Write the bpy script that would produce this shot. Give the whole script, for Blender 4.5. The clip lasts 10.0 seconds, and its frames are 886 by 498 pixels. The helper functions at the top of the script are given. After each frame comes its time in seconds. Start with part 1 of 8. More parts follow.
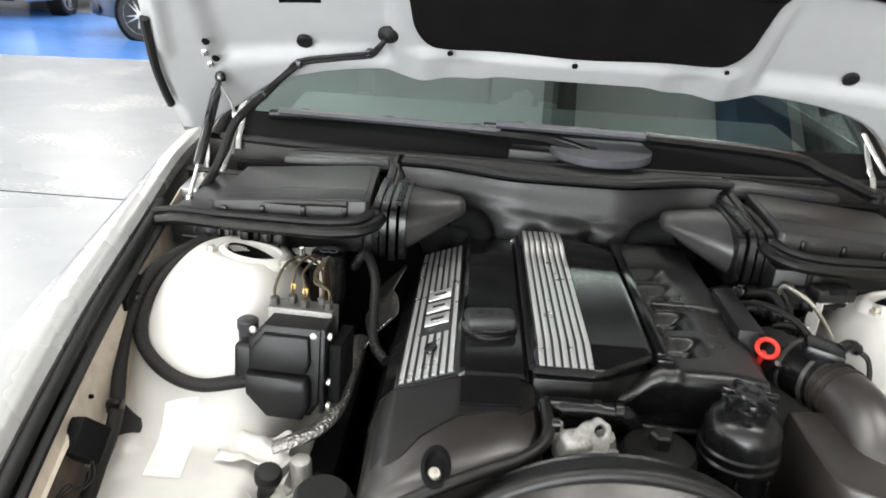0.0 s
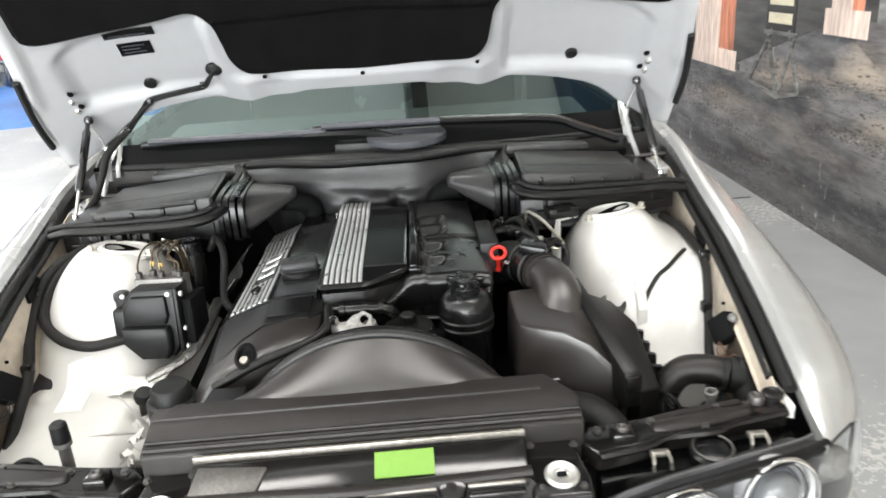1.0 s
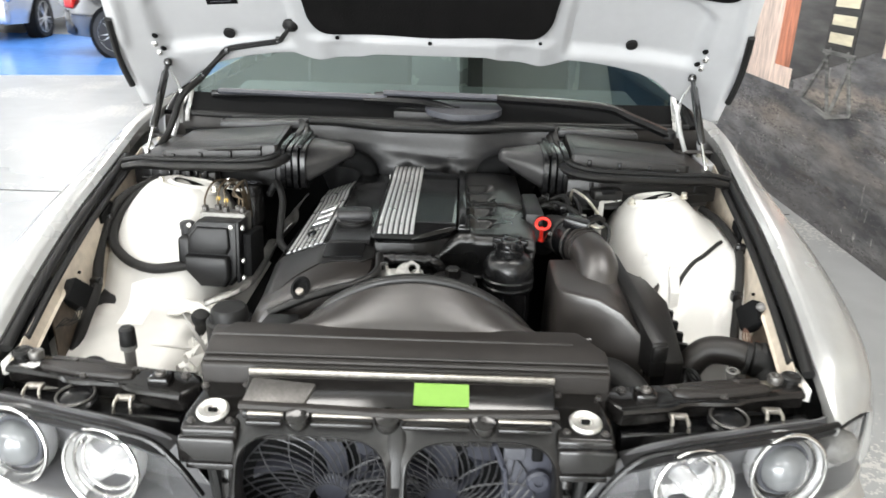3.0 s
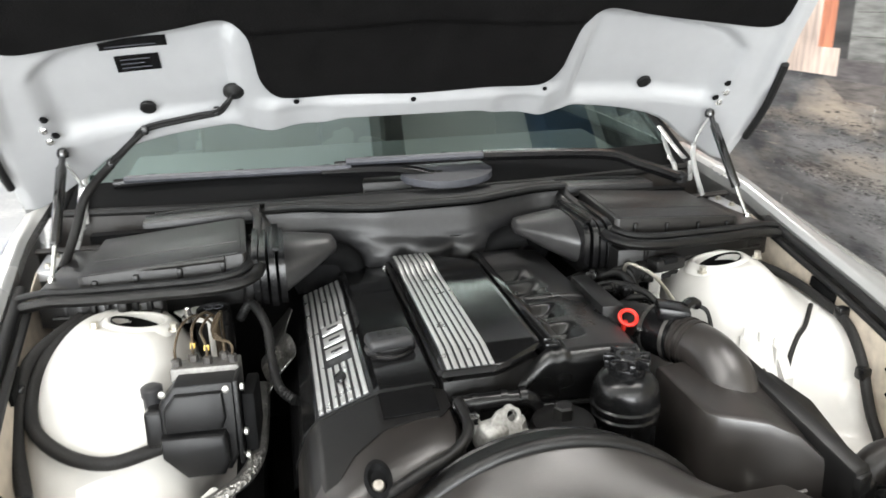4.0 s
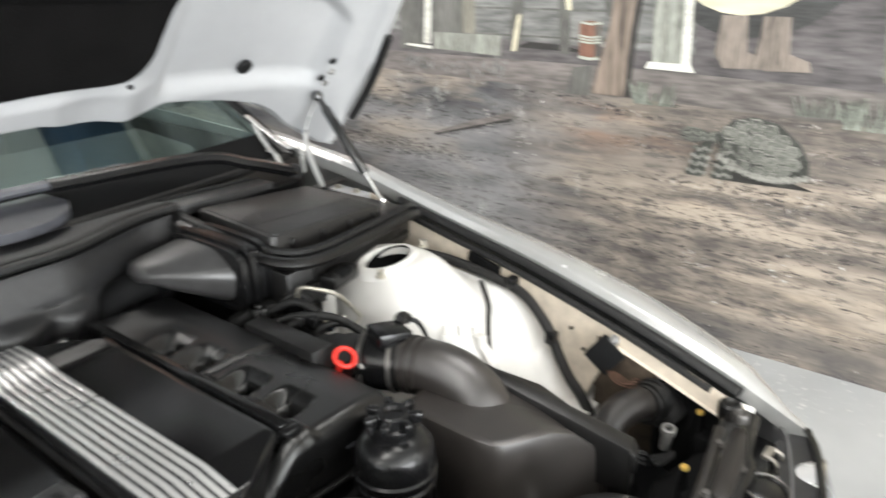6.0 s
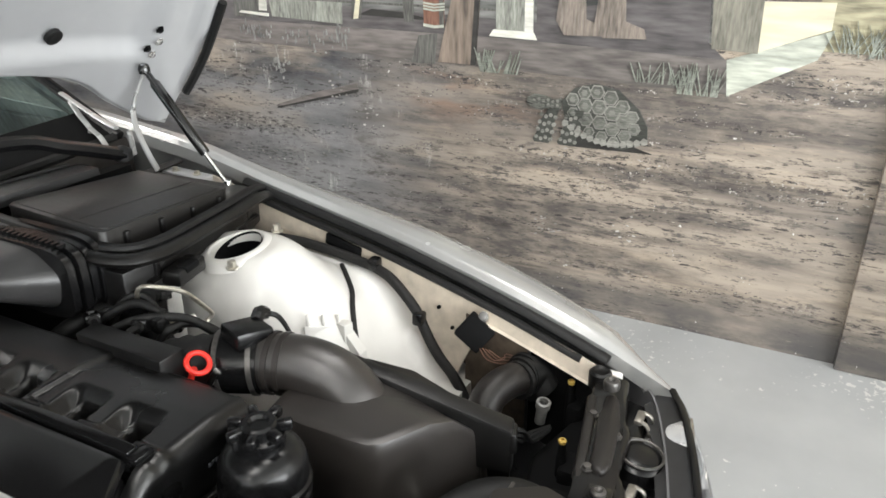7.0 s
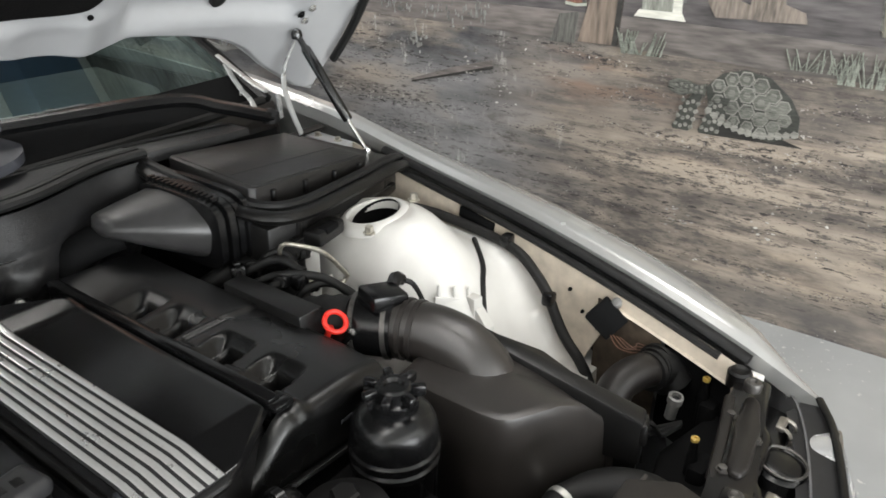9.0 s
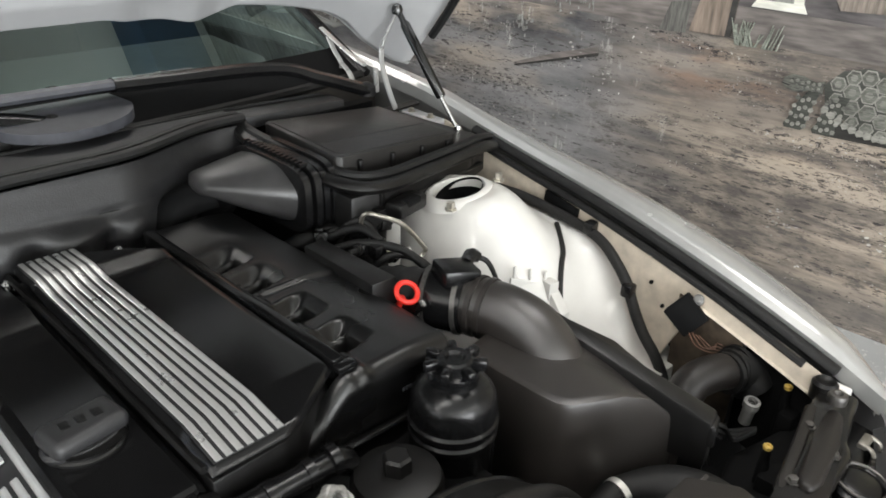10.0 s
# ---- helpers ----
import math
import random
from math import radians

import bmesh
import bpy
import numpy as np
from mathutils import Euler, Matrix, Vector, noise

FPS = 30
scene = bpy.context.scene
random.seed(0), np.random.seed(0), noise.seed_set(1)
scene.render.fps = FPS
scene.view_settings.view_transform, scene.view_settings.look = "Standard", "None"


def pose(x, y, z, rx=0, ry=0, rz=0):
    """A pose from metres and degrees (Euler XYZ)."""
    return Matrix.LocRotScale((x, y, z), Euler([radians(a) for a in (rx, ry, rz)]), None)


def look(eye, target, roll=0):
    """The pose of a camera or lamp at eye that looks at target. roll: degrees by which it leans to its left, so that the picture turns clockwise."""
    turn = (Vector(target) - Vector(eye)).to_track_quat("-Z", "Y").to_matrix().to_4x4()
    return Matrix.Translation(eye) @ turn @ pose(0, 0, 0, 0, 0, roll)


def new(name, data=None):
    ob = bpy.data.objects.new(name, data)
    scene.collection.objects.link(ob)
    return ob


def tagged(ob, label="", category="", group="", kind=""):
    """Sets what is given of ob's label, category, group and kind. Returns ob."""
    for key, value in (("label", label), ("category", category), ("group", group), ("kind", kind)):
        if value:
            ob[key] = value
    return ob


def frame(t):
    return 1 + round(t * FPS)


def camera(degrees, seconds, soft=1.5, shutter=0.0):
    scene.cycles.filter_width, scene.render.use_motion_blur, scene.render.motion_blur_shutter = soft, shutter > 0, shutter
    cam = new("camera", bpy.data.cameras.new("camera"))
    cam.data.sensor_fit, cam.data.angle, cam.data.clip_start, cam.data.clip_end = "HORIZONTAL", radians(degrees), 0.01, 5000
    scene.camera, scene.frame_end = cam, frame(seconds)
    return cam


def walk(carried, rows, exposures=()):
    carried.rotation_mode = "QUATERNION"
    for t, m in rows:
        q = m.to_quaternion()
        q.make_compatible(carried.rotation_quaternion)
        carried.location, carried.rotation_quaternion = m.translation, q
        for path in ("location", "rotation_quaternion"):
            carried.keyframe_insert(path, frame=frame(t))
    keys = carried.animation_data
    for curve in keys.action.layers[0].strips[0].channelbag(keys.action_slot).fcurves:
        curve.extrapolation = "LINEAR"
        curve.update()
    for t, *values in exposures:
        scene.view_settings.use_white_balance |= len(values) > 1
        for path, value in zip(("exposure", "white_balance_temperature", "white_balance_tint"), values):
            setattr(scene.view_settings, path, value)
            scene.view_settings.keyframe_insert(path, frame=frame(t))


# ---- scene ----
cam = camera(61.4, 10.0, soft=1.6, shutter=0.35)
PATH = [
    (0, (-0.199, -0.171, 1.36), (-0.249, 1.684, 0.612), 3.8),
    (0.5, (-0.02, -0.331, 1.369), (-0.249, 1.509, 0.62), -0.9),
    (1, (0.115, -0.622, 1.399), (0.174, 1.249, 0.694), -3.9),
    (1.5, (0.201, -0.838, 1.434), (0.199, 1.06, 0.801), -3.9),
    (2, (0.356, -0.904, 1.406), (0.215, 0.959, 0.692), 1.0),
    (2.2, (0.335, -0.889, 1.409), (0.151, 0.963, 0.676), 0.0),
    (3.3, (-0.039, -0.596, 1.361), (0.05, 1.273, 0.654), -0.1),
    (3.5, (-0.104, -0.481, 1.377), (0.045, 1.393, 0.692), -2.7),
    (4, (-0.294, -0.254, 1.376), (0.106, 1.594, 0.724), -1.4),
    (4.5, (-0.459, -0.18, 1.38), (0.321, 1.52, 0.672), -2.4),
    (5, (-0.528, -0.086, 1.38), (0.579, 1.424, 0.679), 0.1),
    (5.5, (-0.452, 0.073, 1.381), (0.747, 1.543, 0.748), -2.5),
    (6, (-0.365, 0.144, 1.367), (1.076, 1.318, 0.627), -1.3),
    (6.2, (-0.361, 0.164, 1.361), (1.189, 1.164, 0.589), -0.7),
    (7.3, (-0.307, 0.202, 1.355), (1.327, 1.018, 0.54), 0.2),
    (7.5, (-0.308, 0.203, 1.353), (1.328, 1.023, 0.544), 0.2),
    (8, (-0.327, 0.228, 1.343), (1.207, 1.179, 0.482), -0.2),
    (8.5, (-0.339, 0.234, 1.347), (1.131, 1.284, 0.488), -0.9),
    (9, (-0.327, 0.237, 1.34), (1.13, 1.303, 0.479), 0.6),
    (9.5, (-0.339, 0.252, 1.341), (0.965, 1.48, 0.451), -0.1),
    (10, (-0.314, 0.213, 1.329), (0.966, 1.461, 0.431), 1.5),
]
walk(cam, [(t, look(eye, target, roll)) for t, eye, target, roll in PATH],
     [(0, 0.15), (1, 0.29), (1.5, 0.32), (2, 0.43), (3.5, 0.31), (4.5, 0.40), (5.3, 0.50), (6.2, 0.21), (7.5, -0.19), (8.5, -0.28), (10, -0.24)])

# ---- world and large lights ----
world = bpy.data.worlds.new("world")
scene.world = world
world.use_nodes = True
world.node_tree.nodes["Background"].inputs[0].default_value = (0.85, 0.9, 1.0, 1)
world.node_tree.nodes["Background"].inputs[1].default_value = 0.12
scene.view_settings.exposure = 0.0


def area_lamp(name, m, sx, sy, watts, colour=(1, 0.97, 0.93)):
    data = bpy.data.lights.new(name, "AREA")
    data.shape, data.size, data.size_y, data.energy, data.color = "RECTANGLE", sx, sy, watts, colour
    ob = new(name, data)
    ob.matrix_world = m
    return ob


CEILING = 3.3
LAMPS = [(x, y) for y in (-3.2, 0.6, 4.4, 9.0, 12.8) for x in (-7.2, -4.2, -1.2, 1.1) if not (y > 10 and x > 0) and not (y == 4.4 and x > 0)] + [(1.1, 3.62)]
for lx, ly in LAMPS:
    area_lamp("tube_light", pose(lx, ly, CEILING - 0.09), 1.5, 0.4, 36 if lx > -2 else 58)
# daylight from the glazed shop front behind the walk, and from the far side
area_lamp("window_light", pose(-3.5, -6.9, 1.5, 90, 0, 0), 8.5, 2.6, 1070, (0.95, 0.98, 1.0))
area_lamp("window_light", pose(-12.4, 5.0, 1.6, 0, -90, 0), 2.6, 14.0, 370, (0.95, 0.98, 1.0))

# ---- materials ----


def shader(name, base, rough=0.5, metal=0.0, vary=0.15, scale=30.0, bump=0.0, bump_scale=200.0, coat=0.0, rough_vary=0.1, spec=0.5, second=None):
    """A principled material with colour variation at two scales and fine relief."""
    mat = bpy.data.materials.new(name)
    mat.use_nodes = True
    nt = mat.node_tree
    n, l = nt.nodes, nt.links
    p = n["Principled BSDF"]
    p.inputs["Metallic"].default_value = metal
    p.inputs["Coat Weight"].default_value = coat
    p.inputs["Coat Roughness"].default_value = 0.06
    p.inputs["Specular IOR Level"].default_value = spec
    tc = n.new("ShaderNodeTexCoord")
    big = n.new("ShaderNodeTexNoise")
    big.inputs["Scale"].default_value, big.inputs["Detail"].default_value = scale * 0.25, 4
    fine = n.new("ShaderNodeTexNoise")
    fine.inputs["Scale"].default_value, fine.inputs["Detail"].default_value = scale * 3.0, 5
    l.new(tc.outputs["Object"], big.inputs["Vector"])
    l.new(tc.outputs["Object"], fine.inputs["Vector"])
    add = n.new("ShaderNodeMath")
    add.operation = "ADD"
    l.new(big.outputs["Fac"], add.inputs[0])
    l.new(fine.outputs["Fac"], add.inputs[1])
    ramp = n.new("ShaderNodeMapRange")
    ramp.inputs["From Min"].default_value, ramp.inputs["From Max"].default_value = 0.7, 1.3
    l.new(add.outputs[0], ramp.inputs["Value"])
    mix = n.new("ShaderNodeMix")
    mix.data_type = "RGBA"
    lo = [c * (1 - vary) for c in base]
    hi = second if second else [min(1.0, c * (1 + vary)) for c in base]
    mix.inputs["A"].default_value, mix.inputs["B"].default_value = (*lo, 1), (*hi, 1)
    l.new(ramp.outputs[0], mix.inputs["Factor"])
    l.new(mix.outputs["Result"], p.inputs["Base Color"])
    rr = n.new("ShaderNodeMapRange")
    rr.inputs["To Min"].default_value, rr.inputs["To Max"].default_value = max(0.02, rough - rough_vary), min(1, rough + rough_vary)
    l.new(big.outputs["Fac"], rr.inputs["Value"])
    l.new(rr.outputs[0], p.inputs["Roughness"])
    if bump:
        b = n.new("ShaderNodeTexNoise")
        b.inputs["Scale"].default_value, b.inputs["Detail"].default_value = bump_scale, 3
        l.new(tc.outputs["Object"], b.inputs["Vector"])
        bn = n.new("ShaderNodeBump")
        bn.inputs["Strength"].default_value, bn.inputs["Distance"].default_value = bump, 0.002
        l.new(b.outputs["Fac"], bn.inputs["Height"])
        l.new(bn.outputs[0], p.inputs["Normal"])
    return mat


SILVER = shader("silver_paint", (0.44, 0.44, 0.43), 0.27, 0.45, 0.04, 12, coat=0.6, rough_vary=0.05)
HOODWHITE = shader("bonnet_paint", (0.50, 0.505, 0.515), 0.36, 0.35, 0.03, 10, coat=0.5, rough_vary=0.06)
CREAM = shader("inner_wing_paint", (0.62, 0.605, 0.573), 0.36, 0.0, 0.05, 9, coat=0.3, bump=0.05, bump_scale=60)
CREAMDIRTY = shader("dusty_inner_paint", (0.55, 0.48, 0.39), 0.5, 0.0, 0.22, 14, bump=0.08, bump_scale=80)
PLASTIC = shader("black_plastic", (0.0055, 0.0053, 0.0052), 0.36, 0.0, 0.3, 24, bump=0.16, bump_scale=900, spec=0.36)
PLASTICB = shader("warm_black_plastic", (0.014, 0.012, 0.0107), 0.44, 0.0, 0.25, 12, bump=0.18, bump_scale=800, spec=0.36)
SMOOTH = shader("smooth_black_plastic", (0.0055, 0.0055, 0.0058), 0.25, 0.0, 0.3, 16, bump=0.05, bump_scale=900, rough_vary=0.06, spec=0.36)
MANIFOLD = shader("manifold_plastic", (0.005, 0.005, 0.005), 0.29, 0.0, 0.2, 16, bump=0.10, bump_scale=900, spec=0.5)
COVER = shader("engine_cover_plastic", (0.006, 0.006, 0.0062), 0.13, 0.0, 0.2, 10, bump=0.03, bump_scale=1200, rough_vary=0.03, spec=0.32)
GREYPL = shader("grey_plastic", (0.055, 0.057, 0.066), 0.5, 0.0, 0.2, 20, bump=0.12, bump_scale=800, spec=0.35)
GREYPL_DARK = shader("charcoal_plastic", (0.022, 0.022, 0.023), 0.42, 0.0, 0.2, 20, bump=0.12, bump_scale=800, spec=0.4)
REFLECT = shader("lamp_reflector", (0.86, 0.86, 0.86), 0.26, 0.55, 0.05, 90, bump=0.12, bump_scale=60)
HORNPL = shader("dusty_horn_plastic", (0.032, 0.0313, 0.0313), 0.36, 0.0, 0.25, 14, bump=0.14, bump_scale=900, spec=0.6)
GLOSS = shader("gloss_black_paint", (0.007, 0.0068, 0.0068), 0.16, 0.0, 0.3, 14, coat=0.4, rough_vary=0.08)
RUBBER = shader("black_rubber", (0.007, 0.007, 0.007), 0.55, 0.0, 0.3, 40, bump=0.15, bump_scale=500, spec=0.32)
FELT = shader("bonnet_felt", (0.0042, 0.0040, 0.0040), 0.92, 0.0, 0.35, 6, bump=0.5, bump_scale=260, spec=0.08)
TAPE = shader("loom_tape", (0.010, 0.0095, 0.009), 0.62, 0.0, 0.3, 60, bump=0.6, bump_scale=240, spec=0.3)
CHROME = shader("bright_metal", (0.72, 0.71, 0.69), 0.2, 1.0, 0.08, 40)
ALU = shader("cast_aluminium", (0.62, 0.61, 0.58), 0.42, 0.85, 0.15, 60, bump=0.3, bump_scale=300)
STRIPE = shader("brushed_trim", (0.70, 0.70, 0.69), 0.30, 0.7, 0.06, 120)
TRIMBASE = shader("trim_base", (0.014, 0.014, 0.015), 0.45, 0.0, 0.2, 60)
ZINC = shader("zinc_plate", (0.55, 0.52, 0.45), 0.38, 0.9, 0.25, 50, bump=0.1)
LIDMAT = shader("satin_lid_plastic", (0.0105, 0.0098, 0.0092), 0.36, 0.0, 0.2, 8, bump=0.25, bump_scale=1500, spec=0.5)
# dusty plastic, its base lifted and browned for the window sheen
DISH = shader("dusty_sheen_plastic", (0.020, 0.0173, 0.0156), 0.33, 0.0, 0.25, 9, bump=0.15, bump_scale=800, spec=0.85)
DULL = shader("dulled_bolt", (0.10, 0.095, 0.09), 0.4, 0.7, 0.3, 60)
VALVE = shader("dull_valve_aluminium", (0.17, 0.165, 0.155), 0.48, 0.7, 0.25, 60, bump=0.3, bump_scale=300)
STEEL = shader("dull_steel", (0.30, 0.28, 0.25), 0.45, 0.9, 0.3, 40, bump=0.2)
PIPEBROWN = shader("coated_brake_pipe", (0.075, 0.055, 0.034), 0.4, 0.5, 0.3, 60)
RED = shader("red_plastic", (0.62, 0.025, 0.015), 0.36, 0.0, 0.1, 40)
YELLOW = shader("yellow_plastic", (0.62, 0.42, 0.10), 0.4, 0.0, 0.15, 60)
GREEN = shader("green_label", (0.135, 0.27, 0.035), 0.45, 0.0, 0.05, 40)
PAPER = shader("white_label", (0.80, 0.79, 0.76), 0.45, 0.0, 0.04, 40)
COPPER = shader("orange_wire", (0.11, 0.05, 0.028), 0.5, 0.0, 0.3, 90)
MILKY = shader("milky_plastic", (0.14, 0.138, 0.132), 0.4, 0.0, 0.15, 50)
# near black for cabin trim; also stands in for shade in gaps and holes
INTERIOR = shader("cabin_trim_and_shade_black", (0.0045, 0.0046, 0.0048), 0.8, 0.0, 0.2, 30, spec=0.1)
TYRE = shader("tyre_rubber", (0.015, 0.015, 0.016), 0.7, 0.0, 0.2, 40)
SILVER_FAR = shader("silver_car_paint", (0.55, 0.58, 0.63), 0.25, 0.5, 0.05, 6, coat=0.5)
BLACK_FAR = shader("black_car_paint", (0.012, 0.012, 0.014), 0.15, 0.0, 0.1, 6, coat=0.6)
WALLPAINT = shader("white_wall_paint", (0.78, 0.78, 0.76), 0.75, 0.0, 0.05, 2.0)
CEILPAINT = shader("ceiling_paint", (0.74, 0.74, 0.72), 0.8, 0.0, 0.05, 2.0)


def foil_material():
    mat = shader("embossed_foil", (0.24, 0.235, 0.225), 0.36, 1.0, 0.2, 40)
    n, l = mat.node_tree.nodes, mat.node_tree.links
    v = n.new("ShaderNodeTexVoronoi")
    v.inputs["Scale"].default_value = 190
    b = n.new("ShaderNodeBump")
    b.inputs["Strength"].default_value, b.inputs["Distance"].default_value = 0.6, 0.003
    tc = n.new("ShaderNodeTexCoord")
    l.new(tc.outputs["Object"], v.inputs["Vector"])
    l.new(v.outputs["Distance"], b.inputs["Height"])
    l.new(b.outputs[0], n["Principled BSDF"].inputs["Normal"])
    return mat


FOIL = foil_material()


def pane_material(name, tint, sheen, ior):
    """A thin pane: clear, with a mirror gloss that grows at a slant."""
    mat = bpy.data.materials.new(name)
    mat.use_nodes = True
    n, l = mat.node_tree.nodes, mat.node_tree.links
    n.remove(n["Principled BSDF"])
    clear, gloss, mix, fr = n.new("ShaderNodeBsdfTransparent"), n.new("ShaderNodeBsdfGlossy"), n.new("ShaderNodeMixShader"), n.new("ShaderNodeFresnel")
    clear.inputs[0].default_value = (*tint, 1)
    gloss.inputs["Color"].default_value, gloss.inputs["Roughness"].default_value = (*sheen, 1), 0.01
    fr.inputs[0].default_value = ior
    l.new(fr.outputs[0], mix.inputs[0])
    l.new(clear.outputs[0], mix.inputs[1])
    l.new(gloss.outputs[0], mix.inputs[2])
    l.new(mix.outputs[0], n["Material Output"].inputs["Surface"])
    return mat


SCREEN = pane_material("tinted_windscreen_glass", (0.50, 0.68, 0.64), (0.84, 1.0, 0.97), 3.3)
LENS = pane_material("clear_lamp_lens", (0.96, 0.965, 0.97), (1.0, 1.0, 1.0), 1.16)
PROJECTOR = shader("projector_glass", (0.16, 0.165, 0.17), 0.08, 0.2, 0.1, 20, coat=0.6, rough_vary=0.03)


def floor_material():
    """Worn grey epoxy paint with pale chips and a soft gloss."""
    mat = shader("painted_concrete_floor", (0.39, 0.40, 0.402), 0.3, 0.0, 0.10, 1.6, bump=0.05, bump_scale=30, rough_vary=0.1)
    n, l = mat.node_tree.nodes, mat.node_tree.links
    p = n["Principled BSDF"]
    src = p.inputs["Base Color"].links[0].from_socket
    tc = n.new("ShaderNodeTexCoord")
    a = n.new("ShaderNodeTexNoise")
    a.inputs["Scale"].default_value, a.inputs["Detail"].default_value, a.inputs["Roughness"].default_value = 40, 4, 0.6
    b = n.new("ShaderNodeTexNoise")
    b.inputs["Scale"].default_value, b.inputs["Detail"].default_value = 1.4, 2
    for t in (a, b):
        l.new(tc.outputs["Object"], t.inputs["Vector"])
    m = n.new("ShaderNodeMath")
    m.operation = "MULTIPLY"
    l.new(a.outputs["Fac"], m.inputs[0])
    l.new(b.outputs["Fac"], m.inputs[1])
    r = n.new("ShaderNodeMapRange")
    r.inputs["From Min"].default_value, r.inputs["From Max"].default_value = 0.318, 0.335
    l.new(m.outputs[0], r.inputs["Value"])
    mix = n.new("ShaderNodeMix")
    mix.data_type = "RGBA"
    mix.inputs["B"].default_value = (0.60, 0.595, 0.57, 1)
    l.new(src, mix.inputs["A"])
    l.new(r.outputs[0], mix.inputs["Factor"])
    l.new(mix.outputs["Result"], p.inputs["Base Color"])
    return mat


FLOORPAINT = floor_material()
BLUEPAINT = shader("blue_floor_paint", (0.10, 0.28, 0.72), 0.22, 0.0, 0.12, 3.0, rough_vary=0.08)


def mural_ground_material():
    """Painted bare earth: grey in the shade of the far end, ochre streaks, dark specks, scuffs."""
    mat = bpy.data.materials.new("mural_earth_paint")
    mat.use_nodes = True
    n, l = mat.node_tree.nodes, mat.node_tree.links
    p = n["Principled BSDF"]
    p.inputs["Roughness"].default_value = 0.55
    tc = n.new("ShaderNodeTexCoord")

    def mapped(sy, sz, scale, detail, rough=0.6, turn=0.0):
        mp = n.new("ShaderNodeMapping")
        mp.inputs["Scale"].default_value = (1, sy, sz)
        mp.inputs["Rotation"].default_value = (radians(turn), 0, 0)
        l.new(tc.outputs["Object"], mp.inputs["Vector"])
        t = n.new("ShaderNodeTexNoise")
        t.inputs["Scale"].default_value, t.inputs["Detail"].default_value, t.inputs["Roughness"].default_value = scale, detail, rough
        l.new(mp.outputs[0], t.inputs["Vector"])
        return t.outputs["Fac"]

    def rng(value, a, b):
        r = n.new("ShaderNodeMapRange")
        r.inputs["From Min"].default_value, r.inputs["From Max"].default_value = a, b
        l.new(value, r.inputs["Value"])
        return r.outputs[0]

    def blend(a, b, f):
        m = n.new("ShaderNodeMix")
        m.data_type = "RGBA"
        for key, value in (("A", a), ("B", b)):
            if isinstance(value, tuple):
                m.inputs[key].default_value = (*value, 1)
            else:
                l.new(value, m.inputs[key])
        l.new(f, m.inputs["Factor"])
        return m.outputs["Result"]

    def mul(a, b):
        m = n.new("ShaderNodeMath")
        m.operation = "MULTIPLY"
        l.new(a, m.inputs[0])
        l.new(b, m.inputs[1])
        return m.outputs[0]

    sep = n.new("ShaderNodeSeparateXYZ")
    l.new(tc.outputs["Object"], sep.inputs[0])
    wash = rng(mapped(0.34, 2.7, 2.2, 7, 0.58, 8), 0.38, 0.60)
    col = blend((0.135, 0.120, 0.108), (0.40, 0.338, 0.275), wash)
    col = blend(col, (0.47, 0.385, 0.295), mul(rng(mapped(0.5, 2.6, 5, 7, 0.7, 5), 0.50, 0.66), rng(mapped(0.9, 1.4, 1.5, 3), 0.40, 0.62)))
    col = blend(col, (0.27, 0.145, 0.085), mul(rng(mapped(0.5, 2.4, 2.6, 6, 0.6, 8), 0.50, 0.66), mul(rng(sep.outputs["Z"], 0.58, 0.74), rng(sep.outputs["Y"], 0.7, 1.3))))
    col = blend(col, (0.100, 0.088, 0.080), mul(rng(mapped(0.26, 2.9, 2.3, 8, 0.60, 9), 0.49, 0.58), rng(mapped(1.0, 3.4, 7, 6, 0.7, 7), 0.20, 0.60)))
    far = rng(sep.outputs["Y"], 1.3, 1.9)
    grey = blend((0.048, 0.049, 0.053), (0.25, 0.245, 0.245), rng(mapped(0.5, 2.2, 2.6, 8, 0.64, 8), 0.38, 0.64))
    grey = blend(grey, (0.44, 0.37, 0.30), mul(rng(mapped(0.5, 2.0, 1.8, 5), 0.50, 0.66), rng(sep.outputs["Z"], 0.30, 0.70)))
    grey = blend(grey, (0.60, 0.59, 0.55), mul(rng(mapped(2.0, 0.6, 8, 6, 0.7), 0.60, 0.70), rng(mapped(1, 1, 1.6, 2), 0.50, 0.62)))
    patch = n.new("ShaderNodeMath")
    patch.operation = "ADD"
    l.new(far, patch.inputs[0])
    l.new(rng(mapped(0.8, 1.2, 1.3, 4, 0.6), 0.56, 0.74), patch.inputs[1])
    patch.use_clamp = True
    col = blend(col, grey, patch.outputs[0])
    low = rng(sep.outputs["Z"], 0.20, 0.04)
    col = blend(col, (0.085, 0.08, 0.078), mul(low, rng(mapped(0.8, 2.0, 4, 6), 0.36, 0.62)))
    # gravel: small dark stones in drifts, a few pale ones among them
    drift = rng(mapped(0.28, 3.6, 3.4, 7, 0.66, 9), 0.535, 0.60)
    stones = rng(mapped(0.6, 1.7, 52, 5, 0.78, 6), 0.535, 0.575)
    col = blend(col, (0.030, 0.027, 0.027), mul(drift, stones))
    col = blend(col, (0.060, 0.051, 0.046), mul(rng(mapped(0.24, 3.2, 3.6, 7, 0.66, 9), 0.56, 0.64), rng(mapped(0.7, 2.0, 18, 6, 0.7, 7), 0.40, 0.56)))
    col = blend(col, (0.50, 0.47, 0.43), mul(drift, rng(mapped(1.1, 1.5, 70, 3, 0.6, 3), 0.62, 0.67)))
